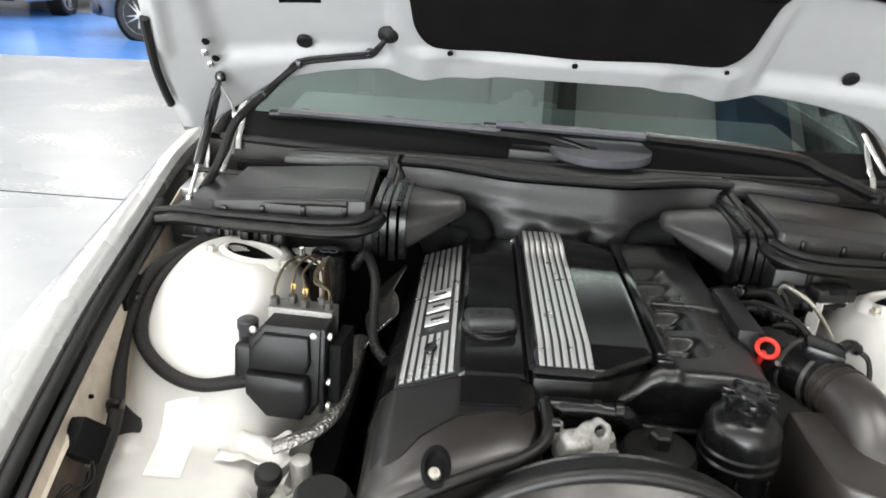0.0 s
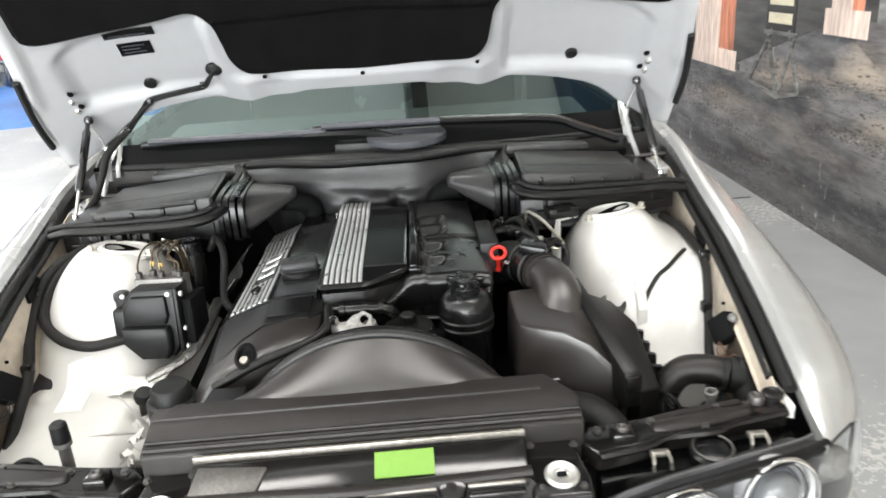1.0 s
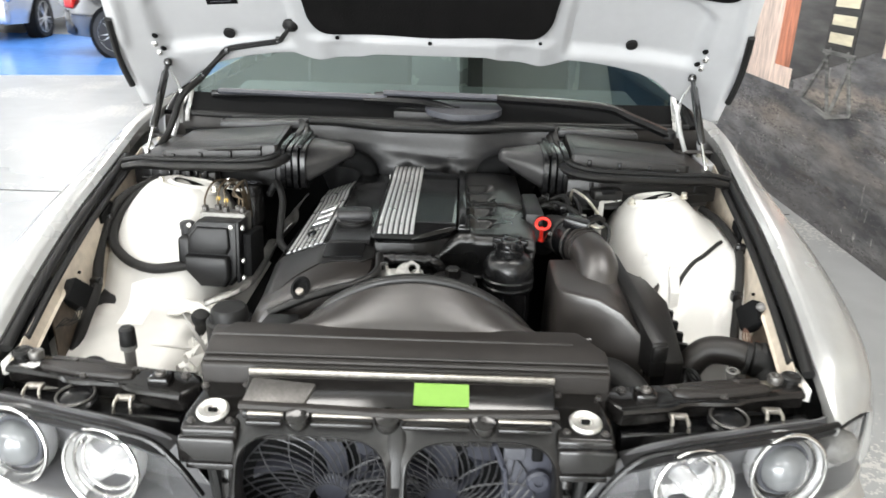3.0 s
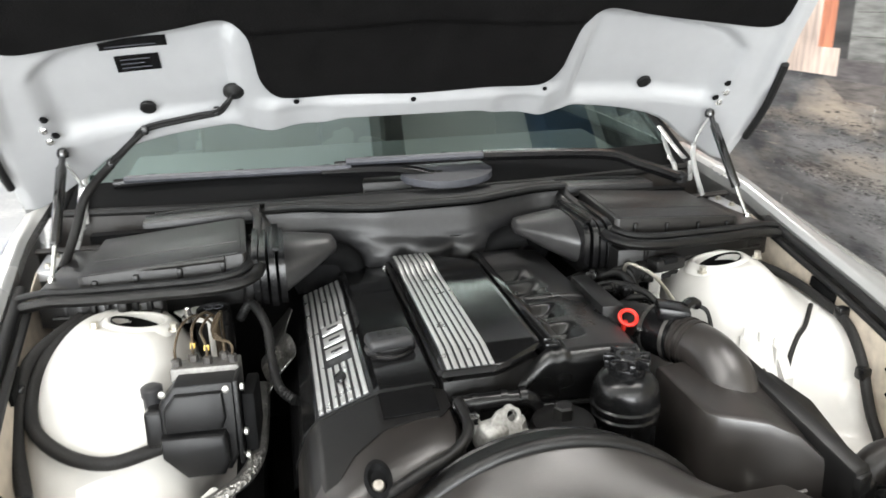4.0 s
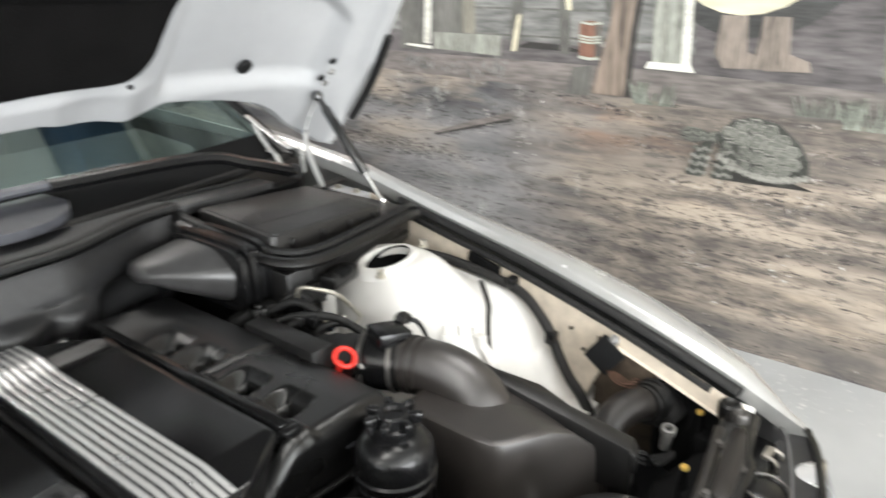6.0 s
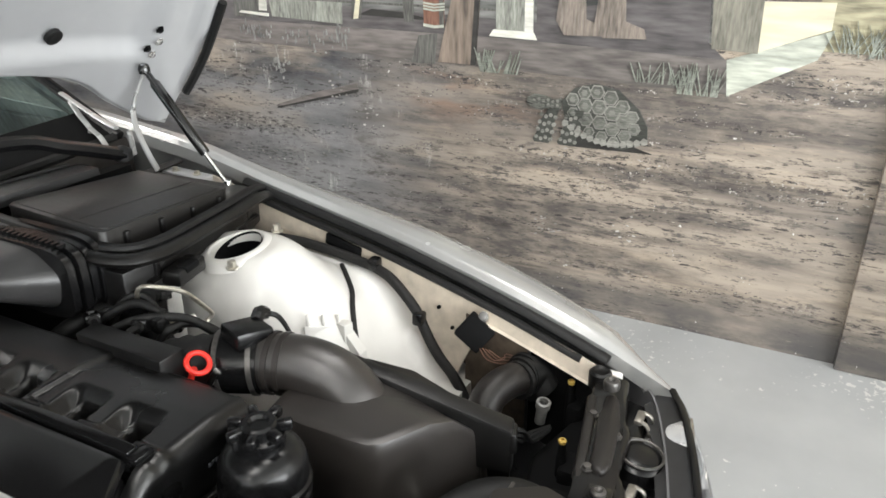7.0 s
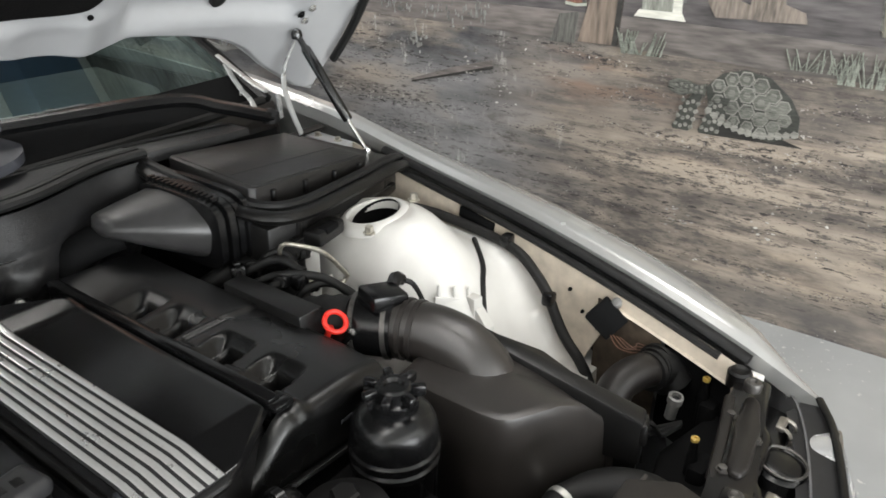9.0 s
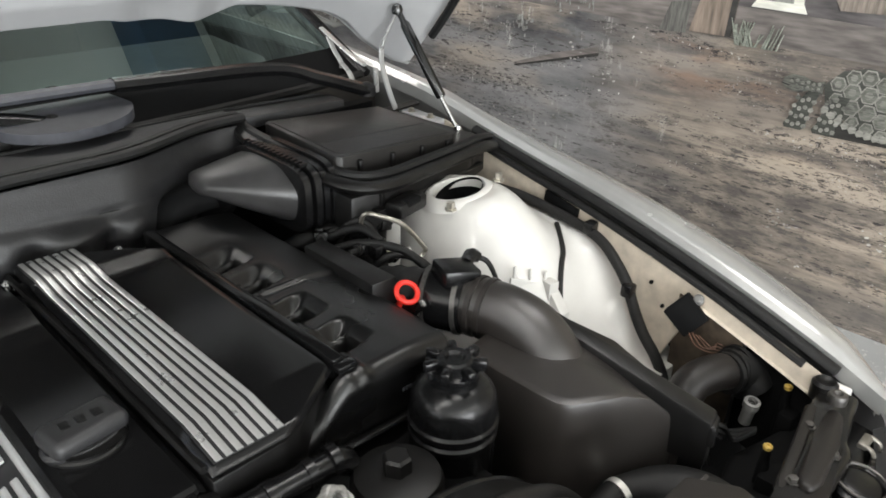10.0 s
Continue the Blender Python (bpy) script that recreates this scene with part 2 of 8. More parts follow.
    # short dark strokes along the ruts
    strokes = mul(rng(mapped(0.34, 2.9, 13, 7, 0.78, 8), 0.60, 0.63), rng(mapped(0.5, 2.2, 2.4, 5, 0.6, 7), 0.44, 0.56))
    col = blend(col, (0.032, 0.029, 0.028), strokes)
    col = blend(col, (0.54, 0.47, 0.38), mul(rng(mapped(0.34, 3.1, 19, 6, 0.75, 5), 0.63, 0.67), rng(mapped(0.6, 1.6, 2.0, 4, 0.6, 4), 0.46, 0.58)))
    # fine dark brush marks in clumps
    col = blend(col, (0.040, 0.036, 0.035), mul(rng(mapped(0.45, 2.4, 34, 6, 0.75, 8), 0.555, 0.60), rng(mapped(0.30, 2.6, 3.1, 6, 0.62, 8), 0.47, 0.56)))
    col = blend(col, (0.10, 0.09, 0.083), mul(rng(mapped(0.5, 1.8, 16, 7, 0.78, 6), 0.54, 0.62), rng(mapped(0.4, 1.6, 1.6, 4, 0.6, 8), 0.40, 0.60)))
    # scuffed and chipped white patches
    col = blend(col, (0.62, 0.60, 0.56), mul(mul(rng(mapped(1.6, 0.8, 20, 6, 0.75), 0.61, 0.66), rng(mapped(1, 1.2, 1.5, 3), 0.56, 0.68)), rng(sep.outputs["Y"], 1.55, 2.0)))
    col = blend(col, (0.66, 0.64, 0.60), rng(mapped(1.2, 1.2, 30, 2, 0.5), 0.765, 0.78))
    l.new(col, p.inputs["Base Color"])
    bmp = n.new("ShaderNodeBump")
    bmp.inputs["Strength"].default_value, bmp.inputs["Distance"].default_value = 0.25, 0.003
    l.new(mapped(1, 1, 60, 5), bmp.inputs["Height"])
    l.new(bmp.outputs[0], p.inputs["Normal"])
    return mat


MURAL = mural_ground_material()


def daub(name, base, vary=0.35, scale=20, upright=False):
    """Brushed mural paint: streaks along the wall, or upright ones on posts."""
    mat = shader(name, base, 0.55, 0.0, min(0.7, vary * 1.5), scale * 0.45, bump=0.2, bump_scale=120)
    n, l = mat.node_tree.nodes, mat.node_tree.links
    mp = n.new("ShaderNodeMapping")
    mp.inputs["Scale"].default_value = (1, 2.2, 0.35) if upright else (1, 0.35, 2.2)
    tc = next(node for node in n if node.bl_idname == "ShaderNodeTexCoord")
    l.new(tc.outputs["Object"], mp.inputs["Vector"])
    for node in n:
        if node.bl_idname == "ShaderNodeTexNoise":
            l.new(mp.outputs[0], node.inputs["Vector"])
    return mat


# ---- mesh helpers ----


def finish(name, bm, material, parent=None, angle=38):
    bmesh.ops.recalc_face_normals(bm, faces=bm.faces)
    me = bpy.data.meshes.new(name)
    bm.to_mesh(me)
    bm.free()
    me.shade_smooth()
    me.set_sharp_from_angle(angle=radians(angle))
    me.materials.append(material)
    ob = new(name, me)
    if parent:
        ob.parent = parent
    return ob


def part(name, bm, material, parent, label=""):
    return tagged(finish(name, bm, material, parent), label)


def thing(name, label, category, group="", kind="", at=(0, 0, 0)):
    ob = new(name)
    ob.location = at
    ob.empty_display_size = 0.05
    return tagged(ob, label, category, group, kind)


def xf(bm, verts, m):
    bmesh.ops.transform(bm, matrix=m, verts=verts)


def box(bm, centre, size, bevel=0.0, m=None, seg=2):
    r = bmesh.ops.create_cube(bm, size=1.0)
    vs = r["verts"]
    bmesh.ops.scale(bm, vec=size, verts=vs)
    if bevel:
        es = list({e for v in vs for e in v.link_edges})
        out = bmesh.ops.bevel(bm, geom=es, offset=bevel, segments=seg, affect="EDGES", profile=0.5)
        vs = list({v for f in out["faces"] for v in f.verts} | {v for v in vs if v.is_valid})
    if m is not None:
        xf(bm, vs, m)
    bmesh.ops.translate(bm, vec=centre, verts=vs)
    return vs


def B(centre, size, bevel=0.0, m=None, seg=2):
    bm = bmesh.new()
    box(bm, centre, size, bevel, m, seg)
    return bm


def prism(bm, outline, z0, z1, bevel=0.0, seg=2, top=None):
    """An outline in x, y raised from z0 to z1 (numbers or functions of x, y)."""
    def val(z, x, y):
        return z(x, y) if callable(z) else z
    lo = [bm.verts.new((x, y, val(z0, x, y))) for x, y in outline]
    hi = [bm.verts.new((x, y, val(z1, x, y))) for x, y in outline]
    k = len(outline)
    fs = [bm.faces.new(hi), bm.faces.new(lo[::-1])]
    for i in range(k):
        fs.append(bm.faces.new((lo[i], lo[(i + 1) % k], hi[(i + 1) % k], hi[i])))
    if bevel:
        es = list(fs[0].edges) + ([e for f in fs[2:] for e in f.edges if e not in fs[0].edges and e not in fs[1].edges] if bevel > 0 else [])
        bmesh.ops.bevel(bm, geom=list(set(es)), offset=abs(bevel), segments=seg, affect="EDGES", profile=0.5)
    return bm


def P(outline, z0, z1, bevel=0.0, seg=2):
    return prism(bmesh.new(), outline, z0, z1, bevel, seg)


def spline(points, steps=6):
    """A smooth run of points through the given ones."""
    ps = [Vector(p) for p in points]
    if len(ps) < 3:
        return ps
    ext = [2 * ps[0] - ps[1], *ps, 2 * ps[-1] - ps[-2]]
    out = []
    for i in range(1, len(ext) - 2):
        a, b, c, d = ext[i - 1:i + 3]
        for k in range(steps):
            t = k / steps
            out.append(0.5 * ((2 * b) + (c - a) * t + (2 * a - 5 * b + 4 * c - d) * t * t + (3 * b - a - 3 * c + d) * t ** 3))
    out.append(ps[-1])
    return out


def tube(bm, points, r, sides=10, steps=6, flat=1.0, ribs=0.0, smooth=True):
    """A hose along points; r is a radius or a function of 0..1; ribs: the depth of corrugation."""
    run = spline(points, steps) if smooth else [Vector(p) for p in points]
    k = len(run)
    up = Vector((0, 0, 1))
    rings = []
    for i, p in enumerate(run):
        d = (run[min(i + 1, k - 1)] - run[max(i - 1, 0)]).normalized()
        if abs(d.dot(up)) > 0.97:
            up = Vector((0, 1, 0))
        side = d.cross(up).normalized()
        over = side.cross(d).normalized()
        rad = r(i / (k - 1)) if callable(r) else r
        if ribs and i % 2:
            rad -= ribs
        rings.append([bm.verts.new(p + (side * math.cos(a) + over * math.sin(a) * flat) * rad) for a in (2 * math.pi * j / sides for j in range(sides))])
    for a, b in zip(rings, rings[1:]):
        for j in range(sides):
            bm.faces.new((a[j], a[(j + 1) % sides], b[(j + 1) % sides], b[j]))
    bm.faces.new(rings[0][::-1])
    bm.faces.new(rings[-1])
    return bm


def T(points, r, sides=10, steps=6, flat=1.0, ribs=0.0, smooth=True):
    return tube(bmesh.new(), points, r, sides, steps, flat, ribs, smooth)


def loft(bm, rings, caps=True):
    made = [[bm.verts.new(p) for p in ring] for ring in rings]
    k = len(made[0])
    for a, b in zip(made, made[1:]):
        for j in range(k):
            bm.faces.new((a[j], a[(j + 1) % k], b[(j + 1) % k], b[j]))
    if caps:
        bm.faces.new(made[0][::-1])
        bm.faces.new(made[-1])
    return bm


def lathe(bm, profile, m=None, sides=24, caps=True):
    """Turns (radius, height) pairs round z."""
    rings = []
    for r, z in profile:
        rings.append([bm.verts.new((r * math.cos(a), r * math.sin(a), z)) for a in (2 * math.pi * j / sides for j in range(sides))])
    for a, b in zip(rings, rings[1:]):
        for j in range(sides):
            bm.faces.new((a[j], a[(j + 1) % sides], b[(j + 1) % sides], b[j]))
    if caps:
        bm.faces.new(rings[0][::-1])
        bm.faces.new(rings[-1])
    if m is not None:
        xf(bm, [v for ring in rings for v in ring], m)
    return bm


def L(profile, m=None, sides=24, caps=True):
    return lathe(bmesh.new(), profile, m, sides, caps)


def ring_mesh(bm, m, r, w, sides=28, inner=8):
    """A torus of radius r and thickness w at pose m."""
    vs = []
    for i in range(sides):
        a = 2 * math.pi * i / sides
        vs.append([bm.verts.new(m @ Vector(((r + w * math.cos(b)) * math.cos(a), (r + w * math.cos(b)) * math.sin(a), w * math.sin(b)))) for b in (2 * math.pi * j / inner for j in range(inner))])
    for i in range(sides):
        for j in range(inner):
            bm.faces.new((vs[i][j], vs[(i + 1) % sides][j], vs[(i + 1) % sides][(j + 1) % inner], vs[i][(j + 1) % inner]))
    return bm


def sheet(bm, fn, nu, nv, thick=0.0):
    """A surface fn(u, v), u and v from 0 to 1; fn may return None for a gap. thick: depth behind it along -normal."""
    grid = [[fn(i / nu, j / nv) for j in range(nv + 1)] for i in range(nu + 1)]
    vs = [[bm.verts.new(p) if p is not None else None for p in row] for row in grid]
    faces = []
    for i in range(nu):
        for j in range(nv):
            q = (vs[i][j], vs[i + 1][j], vs[i + 1][j + 1], vs[i][j + 1])
            if all(q):
                faces.append(bm.faces.new(q))
    loose = [v for row in vs for v in row if v and not v.link_faces]
    for v in loose:
        bm.verts.remove(v)
    if thick:
        bmesh.ops.recalc_face_normals(bm, faces=faces)
        bmesh.ops.solidify(bm, geom=faces, thickness=thick)
    return bm


def S(fn, nu, nv, thick=0.0):
    return sheet(bmesh.new(), fn, nu, nv, thick)


def lerp_table(table, x):
    """Linear between rows of (x, value)."""
    if x <= table[0][0]:
        return table[0][1]
    for (a, fa), (b, fb) in zip(table, table[1:]):
        if x <= b:
            t = (x - a) / (b - a)
            return fa + (fb - fa) * t
    return table[-1][1]


def smoothstep(a, b, x):
    t = min(1, max(0, (x - a) / (b - a)))
    return t * t * (3 - 2 * t)


def bolt(parent, p, r=0.007, h=0.008, m=None, material=None, name="bolt"):
    bm = L([(r * 1.5, 0), (r * 1.5, h * 0.25), (r, h * 0.28), (r, h), (r * 0.8, h * 1.05)], Matrix.Translation(p) @ (m or Matrix()), 6)
    return part(name, bm, material or CHROME, parent)

# ---- the setting ----
WALL_X = 2.15


def structure(name, bm, material, label=""):
    return tagged(finish(name, bm, material), label, kind="structure")


floor = structure("floor", B((-5, 5, -0.05), (16, 24, 0.1)), FLOORPAINT, "worn grey painted concrete floor with pale chips")
blue = structure("floor_marking", P([(-12.9, 6.3), (-1.5, 8.6), (2.1, 9.3), (2.1, 12.4), (-12.9, 12.4)], 0.0, 0.004), BLUEPAINT, "glossy blue painted parking strip on the floor")
for name, pts in (("floor_joint", [(-12.9, 3.55), (2.1, 3.55), (2.1, 3.558), (-12.9, 3.558)]),):
    structure(name, P(pts, 0.0, 0.003), RUBBER, "thin dark joint in the concrete floor")
wall_east = structure("wall_east", B((WALL_X + 0.1, 8, 1.65), (0.2, 17.0, 3.3)), MURAL, "wall with a mural of bare earth before an old store")
pilaster = structure("wall_pilaster", B((WALL_X + 0.06, -1.26, 1.65), (0.2, 2.5, 3.3), 0.006), MURAL, "painted pilaster carrying on the mural")
structure("wall_east_end", B((WALL_X + 0.1, -4.75, 1.65), (0.2, 4.5, 3.3)), WALLPAINT)
structure("wall_north", B((-5, 16.6, 1.65), (15, 0.2, 3.3)), WALLPAINT, "plain white showroom wall")
structure("wall_south", B((-5, -7.1, 1.65), (15, 0.2, 3.3)), WALLPAINT, "plain white showroom wall")
structure("wall_west", B((-12.6, 5, 1.65), (0.2, 23.4, 3.3)), WALLPAINT, "plain white showroom wall")
structure("ceiling", B((-5.2, 5, CEILING + 0.05), (15, 24, 0.1)), CEILPAINT, "plain white ceiling")

for i, (lx, ly) in enumerate(LAMPS):
    lamp = thing("ceiling_light", "white metal fluorescent ceiling light fitting", "ceiling light", "ceiling lights", at=(lx, ly, CEILING))
    bm = bmesh.new()
    for sy in (-0.22, 0.22):
        box(bm, (0, sy, -0.045), (1.6, 0.03, 0.09))
    for sx in (-0.79, 0.79):
        box(bm, (sx, 0, -0.045), (0.03, 0.47, 0.09))
    box(bm, (0, 0, -0.01), (1.58, 0.42, 0.02))
    part("frame", bm, WALLPAINT, lamp)

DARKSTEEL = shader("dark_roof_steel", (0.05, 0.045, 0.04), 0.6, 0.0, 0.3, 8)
structure("ceiling_beam", B((0.23, 1.6, 2.98), (0.14, 3.2, 0.62)), DARKSTEEL, "dark steel roof beam under the ceiling")
# dark panel added on the ceiling so the engine covers reflect black
structure("reflection_panel", B((0.2, 6.65, 3.285), (3.4, 4.7, 0.03)), DARKSTEEL, "dark panel added on the ceiling to blacken the cover reflections")
structure("ceiling_duct", B((1.62, 1.9, 3.1), (0.4, 2.6, 0.34), 0.02), shader("blue_duct_paint", (0.04, 0.08, 0.14), 0.5, 0.0, 0.15, 6), "blue painted service duct under the ceiling")

# ---- mural figures, all flat on the wall ----
mural = thing("mural_painting", "painted store porch with posts, chair, can and tortoise", "mural", at=(WALL_X, 0, 0))


LAYER = [0]


def painted(name, pts, material, depth=1, label=""):
    """A flat painted shape; pts are (y, z) on the wall."""
    bm = bmesh.new()
    LAYER[0] += 1
    x0, x1 = 0.0, -0.0015 * depth - 0.000003 * LAYER[0]
    lo = [bm.verts.new((x0, y, z)) for y, z in pts]
    hi = [bm.verts.new((x1, y, z)) for y, z in pts]
    k = len(pts)
    bm.faces.new(hi)
    for i in range(k):
        bm.faces.new((lo[i], lo[(i + 1) % k], hi[(i + 1) % k], hi[i]))
    return part(name, bm, material, mural, label)


def rect(y0, y1, z0, z1):
    return [(y0, z0), (y1, z0), (y1, z1), (y0, z1)]


D_DARK = daub("mural_shadow", (0.035, 0.033, 0.03), 0.4, 16)
D_GREY = daub("mural_grey_boards", (0.185, 0.185, 0.175), 0.45, 16)
D_PORCH = daub("mural_porch", (0.11, 0.10, 0.10), 0.4, 18)
D_KERB = daub("mural_kerb", (0.155, 0.138, 0.128), 0.4, 20)
D_CHAIR = daub("mural_chair", (0.13, 0.127, 0.115), 0.4, 40, True)
D_SPLASH = daub("mural_splash", (0.24, 0.238, 0.225), 0.4, 60, True)
D_CREAM = daub("mural_cream", (0.62, 0.57, 0.42), 0.15, 14)
D_WHITE = daub("mural_white", (0.66, 0.65, 0.58), 0.2, 30)
D_STONE = daub("mural_stone", (0.46, 0.48, 0.41), 0.3, 30)
D_LOG = daub("mural_log", (0.22, 0.175, 0.14), 0.5, 16, True)
D_WOOD = daub("mural_wood", (0.20, 0.19, 0.155), 0.35, 40, True)
D_CAN = daub("mural_can", (0.22, 0.11, 0.075), 0.3, 40, True)
D_SAGE = daub("mural_sage", (0.27, 0.275, 0.24), 0.4, 60, True)
D_ORANGE = daub("mural_orange", (0.50, 0.19, 0.11), 0.45, 9, True)
D_PINK = daub("mural_pink", (0.70, 0.56, 0.48), 0.3, 12, True)
D_BOOT = daub("mural_boot", (0.19, 0.16, 0.135), 0.45, 40, True)
D_TYRE = daub("mural_tyre", (0.05, 0.05, 0.048), 0.3, 30)
D_SHELL = daub("mural_shell", (0.17, 0.17, 0.15), 0.4, 60)
D_SHELLM = daub("mural_shell_mark", (0.13, 0.132, 0.115), 0.45, 90)
D_SHELLD = daub("mural_shell_line", (0.05, 0.052, 0.045), 0.3, 60)
D_SCUTE = daub("mural_scute_edge", (0.24, 0.235, 0.21), 0.3, 60)
D_STORE = daub("mural_store_shade", (0.075, 0.073, 0.07), 0.5, 6)
D_FIELD = daub("mural_field", (0.36, 0.33, 0.22), 0.4, 22)

# porch, kerb and back wall of the near house
painted("painted_backdrop", rect(0.5, 2.62, 1.0, 3.3), D_GREY, 1)
for k in range(9):
    painted("painted_board_line", [(0.55, 1.060 + k * 0.1), (1.5, 1.057 + k * 0.1), (2.6, 1.052 + k * 0.1), (2.6, 1.056 + k * 0.1), (1.9, 1.064 + k * 0.1), (0.55, 1.066 + k * 0.1)], D_CHAIR, 2)
painted("painted_porch", [(0.47, 0.95), (2.75, 0.965), (2.75, 1.06), (0.55, 1.02)], D_PORCH, 2)
painted("painted_kerb", [(0.45, 0.85), (1.27, 0.865), (2.6, 0.885), (2.75, 0.965), (1.25, 0.97), (0.47, 0.955)], D_KERB, 3)
painted("painted_stone_end", [(0.22, 0.975), (0.455, 0.845), (0.47, 0.955), (0.19, 1.06)], D_STONE, 4)
painted("painted_field", rect(0.004, 0.24, 1.0, 3.3), D_FIELD, 1)
for k in range(8):
    painted("painted_siding", [(0.20, 1.145 + 0.155 * k), (0.385, 0.985 + 0.155 * k + 0.003), (0.40, 1.13 + 0.155 * k), (0.20, 1.29 + 0.155 * k)] if k else [(0.20, 1.06), (0.385, 0.985), (0.40, 1.13), (0.20, 1.135)], D_CREAM, 4)
    if k > 2:
        break
painted("painted_corner_post", [(0.385, 0.98), (0.52, 0.985), (0.56, 1.45), (0.40, 1.45)], D_WOOD, 5)
painted("painted_post", [(1.10, 0.985), (1.235, 0.985), (1.25, 1.55), (1.12, 1.55)], D_SAGE, 5)
painted("painted_post_edge", [(1.10, 0.985), (1.13, 0.985), (1.145, 1.55), (1.12, 1.55)], D_WHITE, 6)
painted("painted_post_foot", [(1.085, 0.972), (1.26, 0.975), (1.245, 0.998), (1.10, 0.998)], D_WHITE, 7)
painted("painted_log", [(1.31, 0.87), (1.46, 0.87), (1.40, 1.12), (1.37, 1.55), (1.24, 1.55), (1.30, 1.1)], D_LOG, 6)
painted("painted_log_shade", [(1.31, 0.87), (1.33, 0.87), (1.318, 1.1), (1.262, 1.55), (1.24, 1.55), (1.30, 1.1)], D_DARK, 7)
painted("painted_deep_shade", [(0.53, 1.0), (1.09, 1.0), (1.10, 1.34), (0.55, 1.34)], D_PORCH, 2)
painted("painted_plank", [(1.815, 0.735), (1.82, 0.757), (2.0, 0.708), (2.22, 0.632), (2.22, 0.622)], D_KERB, 3)
painted("painted_plank_edge", [(1.815, 0.735), (2.22, 0.622), (2.22, 0.616), (1.815, 0.722)], D_DARK, 3)
# tin can with bands and a shaded side
painted("painted_can", [(1.436, 0.992), (1.475, 0.986), (1.518, 0.992), (1.522, 1.121), (1.48, 1.126), (1.441, 1.122)], D_CAN, 5)
painted("painted_can_shade", [(1.436, 0.992), (1.454, 0.989), (1.457, 1.120), (1.441, 1.121)], D_CHAIR, 6)
for z, h in ((0.992, 0.010), (1.050, 0.006), (1.060, 0.006), (1.070, 0.006), (1.116, 0.007)):
    painted("painted_can_band", [(1.436, z), (1.477, z - 0.005), (1.518, z), (1.519, z + h), (1.477, z + h - 0.005), (1.437, z + h)], D_STONE, 7)
# chair: dark frame with lit edges
for a, b, c, d in (((1.828, 0.999), (1.786, 1.004), (1.762, 1.252), (1.812, 1.252)), ((1.600, 1.003), (1.560, 1.005), (1.571, 1.252), (1.620, 1.252)), ((1.416, 1.143), (1.398, 1.143), (1.418, 1.262), (1.446, 1.262)), ((1.776, 1.29), (1.742, 1.29), (1.757, 1.62), (1.79, 1.62)), ((1.42, 1.30), (1.44, 1.30), (1.45, 1.62), (1.43, 1.62)), ((1.455, 1.30), (1.472, 1.30), (1.48, 1.62), (1.463, 1.62)), ((1.492, 1.30), (1.505, 1.30), (1.512, 1.62), (1.498, 1.62)), ((1.56, 1.30), (1.588, 1.30), (1.59, 1.62), (1.566, 1.62))):
    painted("painted_chair_leg", [a, b, c, d], D_CHAIR, 5)
painted("painted_chair_seat", [(1.394, 1.262), (1.592, 1.252), (1.849, 1.251), (1.857, 1.288), (1.60, 1.297), (1.394, 1.302)], D_CHAIR, 6)
for pts in ([(1.818, 1.000), (1.797, 1.003), (1.774, 1.142), (1.792, 1.135)], [(1.577, 1.16), (1.562, 1.16), (1.571, 1.252), (1.596, 1.252)], [(1.418, 1.206), (1.402, 1.202), (1.418, 1.258), (1.432, 1.258)], [(1.605, 1.253), (1.537, 1.253), (1.533, 1.298), (1.605, 1.301)], [(1.514, 1.264), (1.394, 1.268), (1.396, 1.300), (1.511, 1.302)], [(1.528, 1.238), (1.503, 1.236), (1.512, 1.62), (1.54, 1.62)], [(1.762, 1.298), (1.738, 1.298), (1.742, 1.325), (1.766, 1.325)]):
    painted("painted_lit_edge", pts, D_CREAM, 7)
painted("painted_floor_shade", [(1.46, 1.012), (1.80, 1.016), (1.74, 1.040), (1.60, 1.035)], D_DARK, 4)
painted("painted_crate", [(1.872, 0.978), (2.205, 0.988), (2.216, 1.056), (1.872, 1.056)], D_SAGE, 5)
painted("painted_upright", [(2.0, 1.058), (2.06, 1.058), (2.07, 1.55), (2.004, 1.55)], D_WOOD, 4)
painted("painted_upright", rect(2.06, 2.22, 1.05, 1.55), D_CHAIR, 3)
painted("painted_upright", rect(2.25, 2.40, 0.98, 1.55), D_CHAIR, 3)
painted("painted_white_leg", [(2.232, 1.008), (2.269, 1.008), (2.246, 1.30), (2.218, 1.30)], D_WHITE, 5)
painted("painted_step_edge", [(2.224, 0.986), (2.373, 0.995), (2.36, 1.003), (2.224, 0.998)], D_WHITE, 6)
painted("painted_kerb_notch", [(1.575, 0.858), (1.475, 0.860), (1.465, 0.970), (1.541, 0.958)], D_CHAIR, 4)
# pale splashes of paint along the kerb and the ground
rng_s = random.Random(11)
for cy, cz, sy, sz, n in ((2.02, 0.91, 0.16, 0.04, 46), (2.19, 0.79, 0.05, 0.04, 16), (2.32, 0.92, 0.10, 0.03, 24), (1.88, 0.93, 0.05, 0.04, 22)):
    for k in range(n):
        y, z, h = rng_s.gauss(cy, sy * 0.5), rng_s.gauss(cz, sz * 0.5), rng_s.uniform(0.006, 0.022)
        w = rng_s.uniform(0.0015, 0.005)
        painted("painted_splash", [(y - w, z), (y + w * 0.6, z - 0.3 * h), (y + w, z + h * 0.5), (y, z + h)], D_SPLASH, 5)


def disc(cy, cz, r, k=28, squash=1.0):
    return [(cy + r * math.cos(2 * math.pi * i / k), cz + r * squash * math.sin(2 * math.pi * i / k)) for i in range(k)]


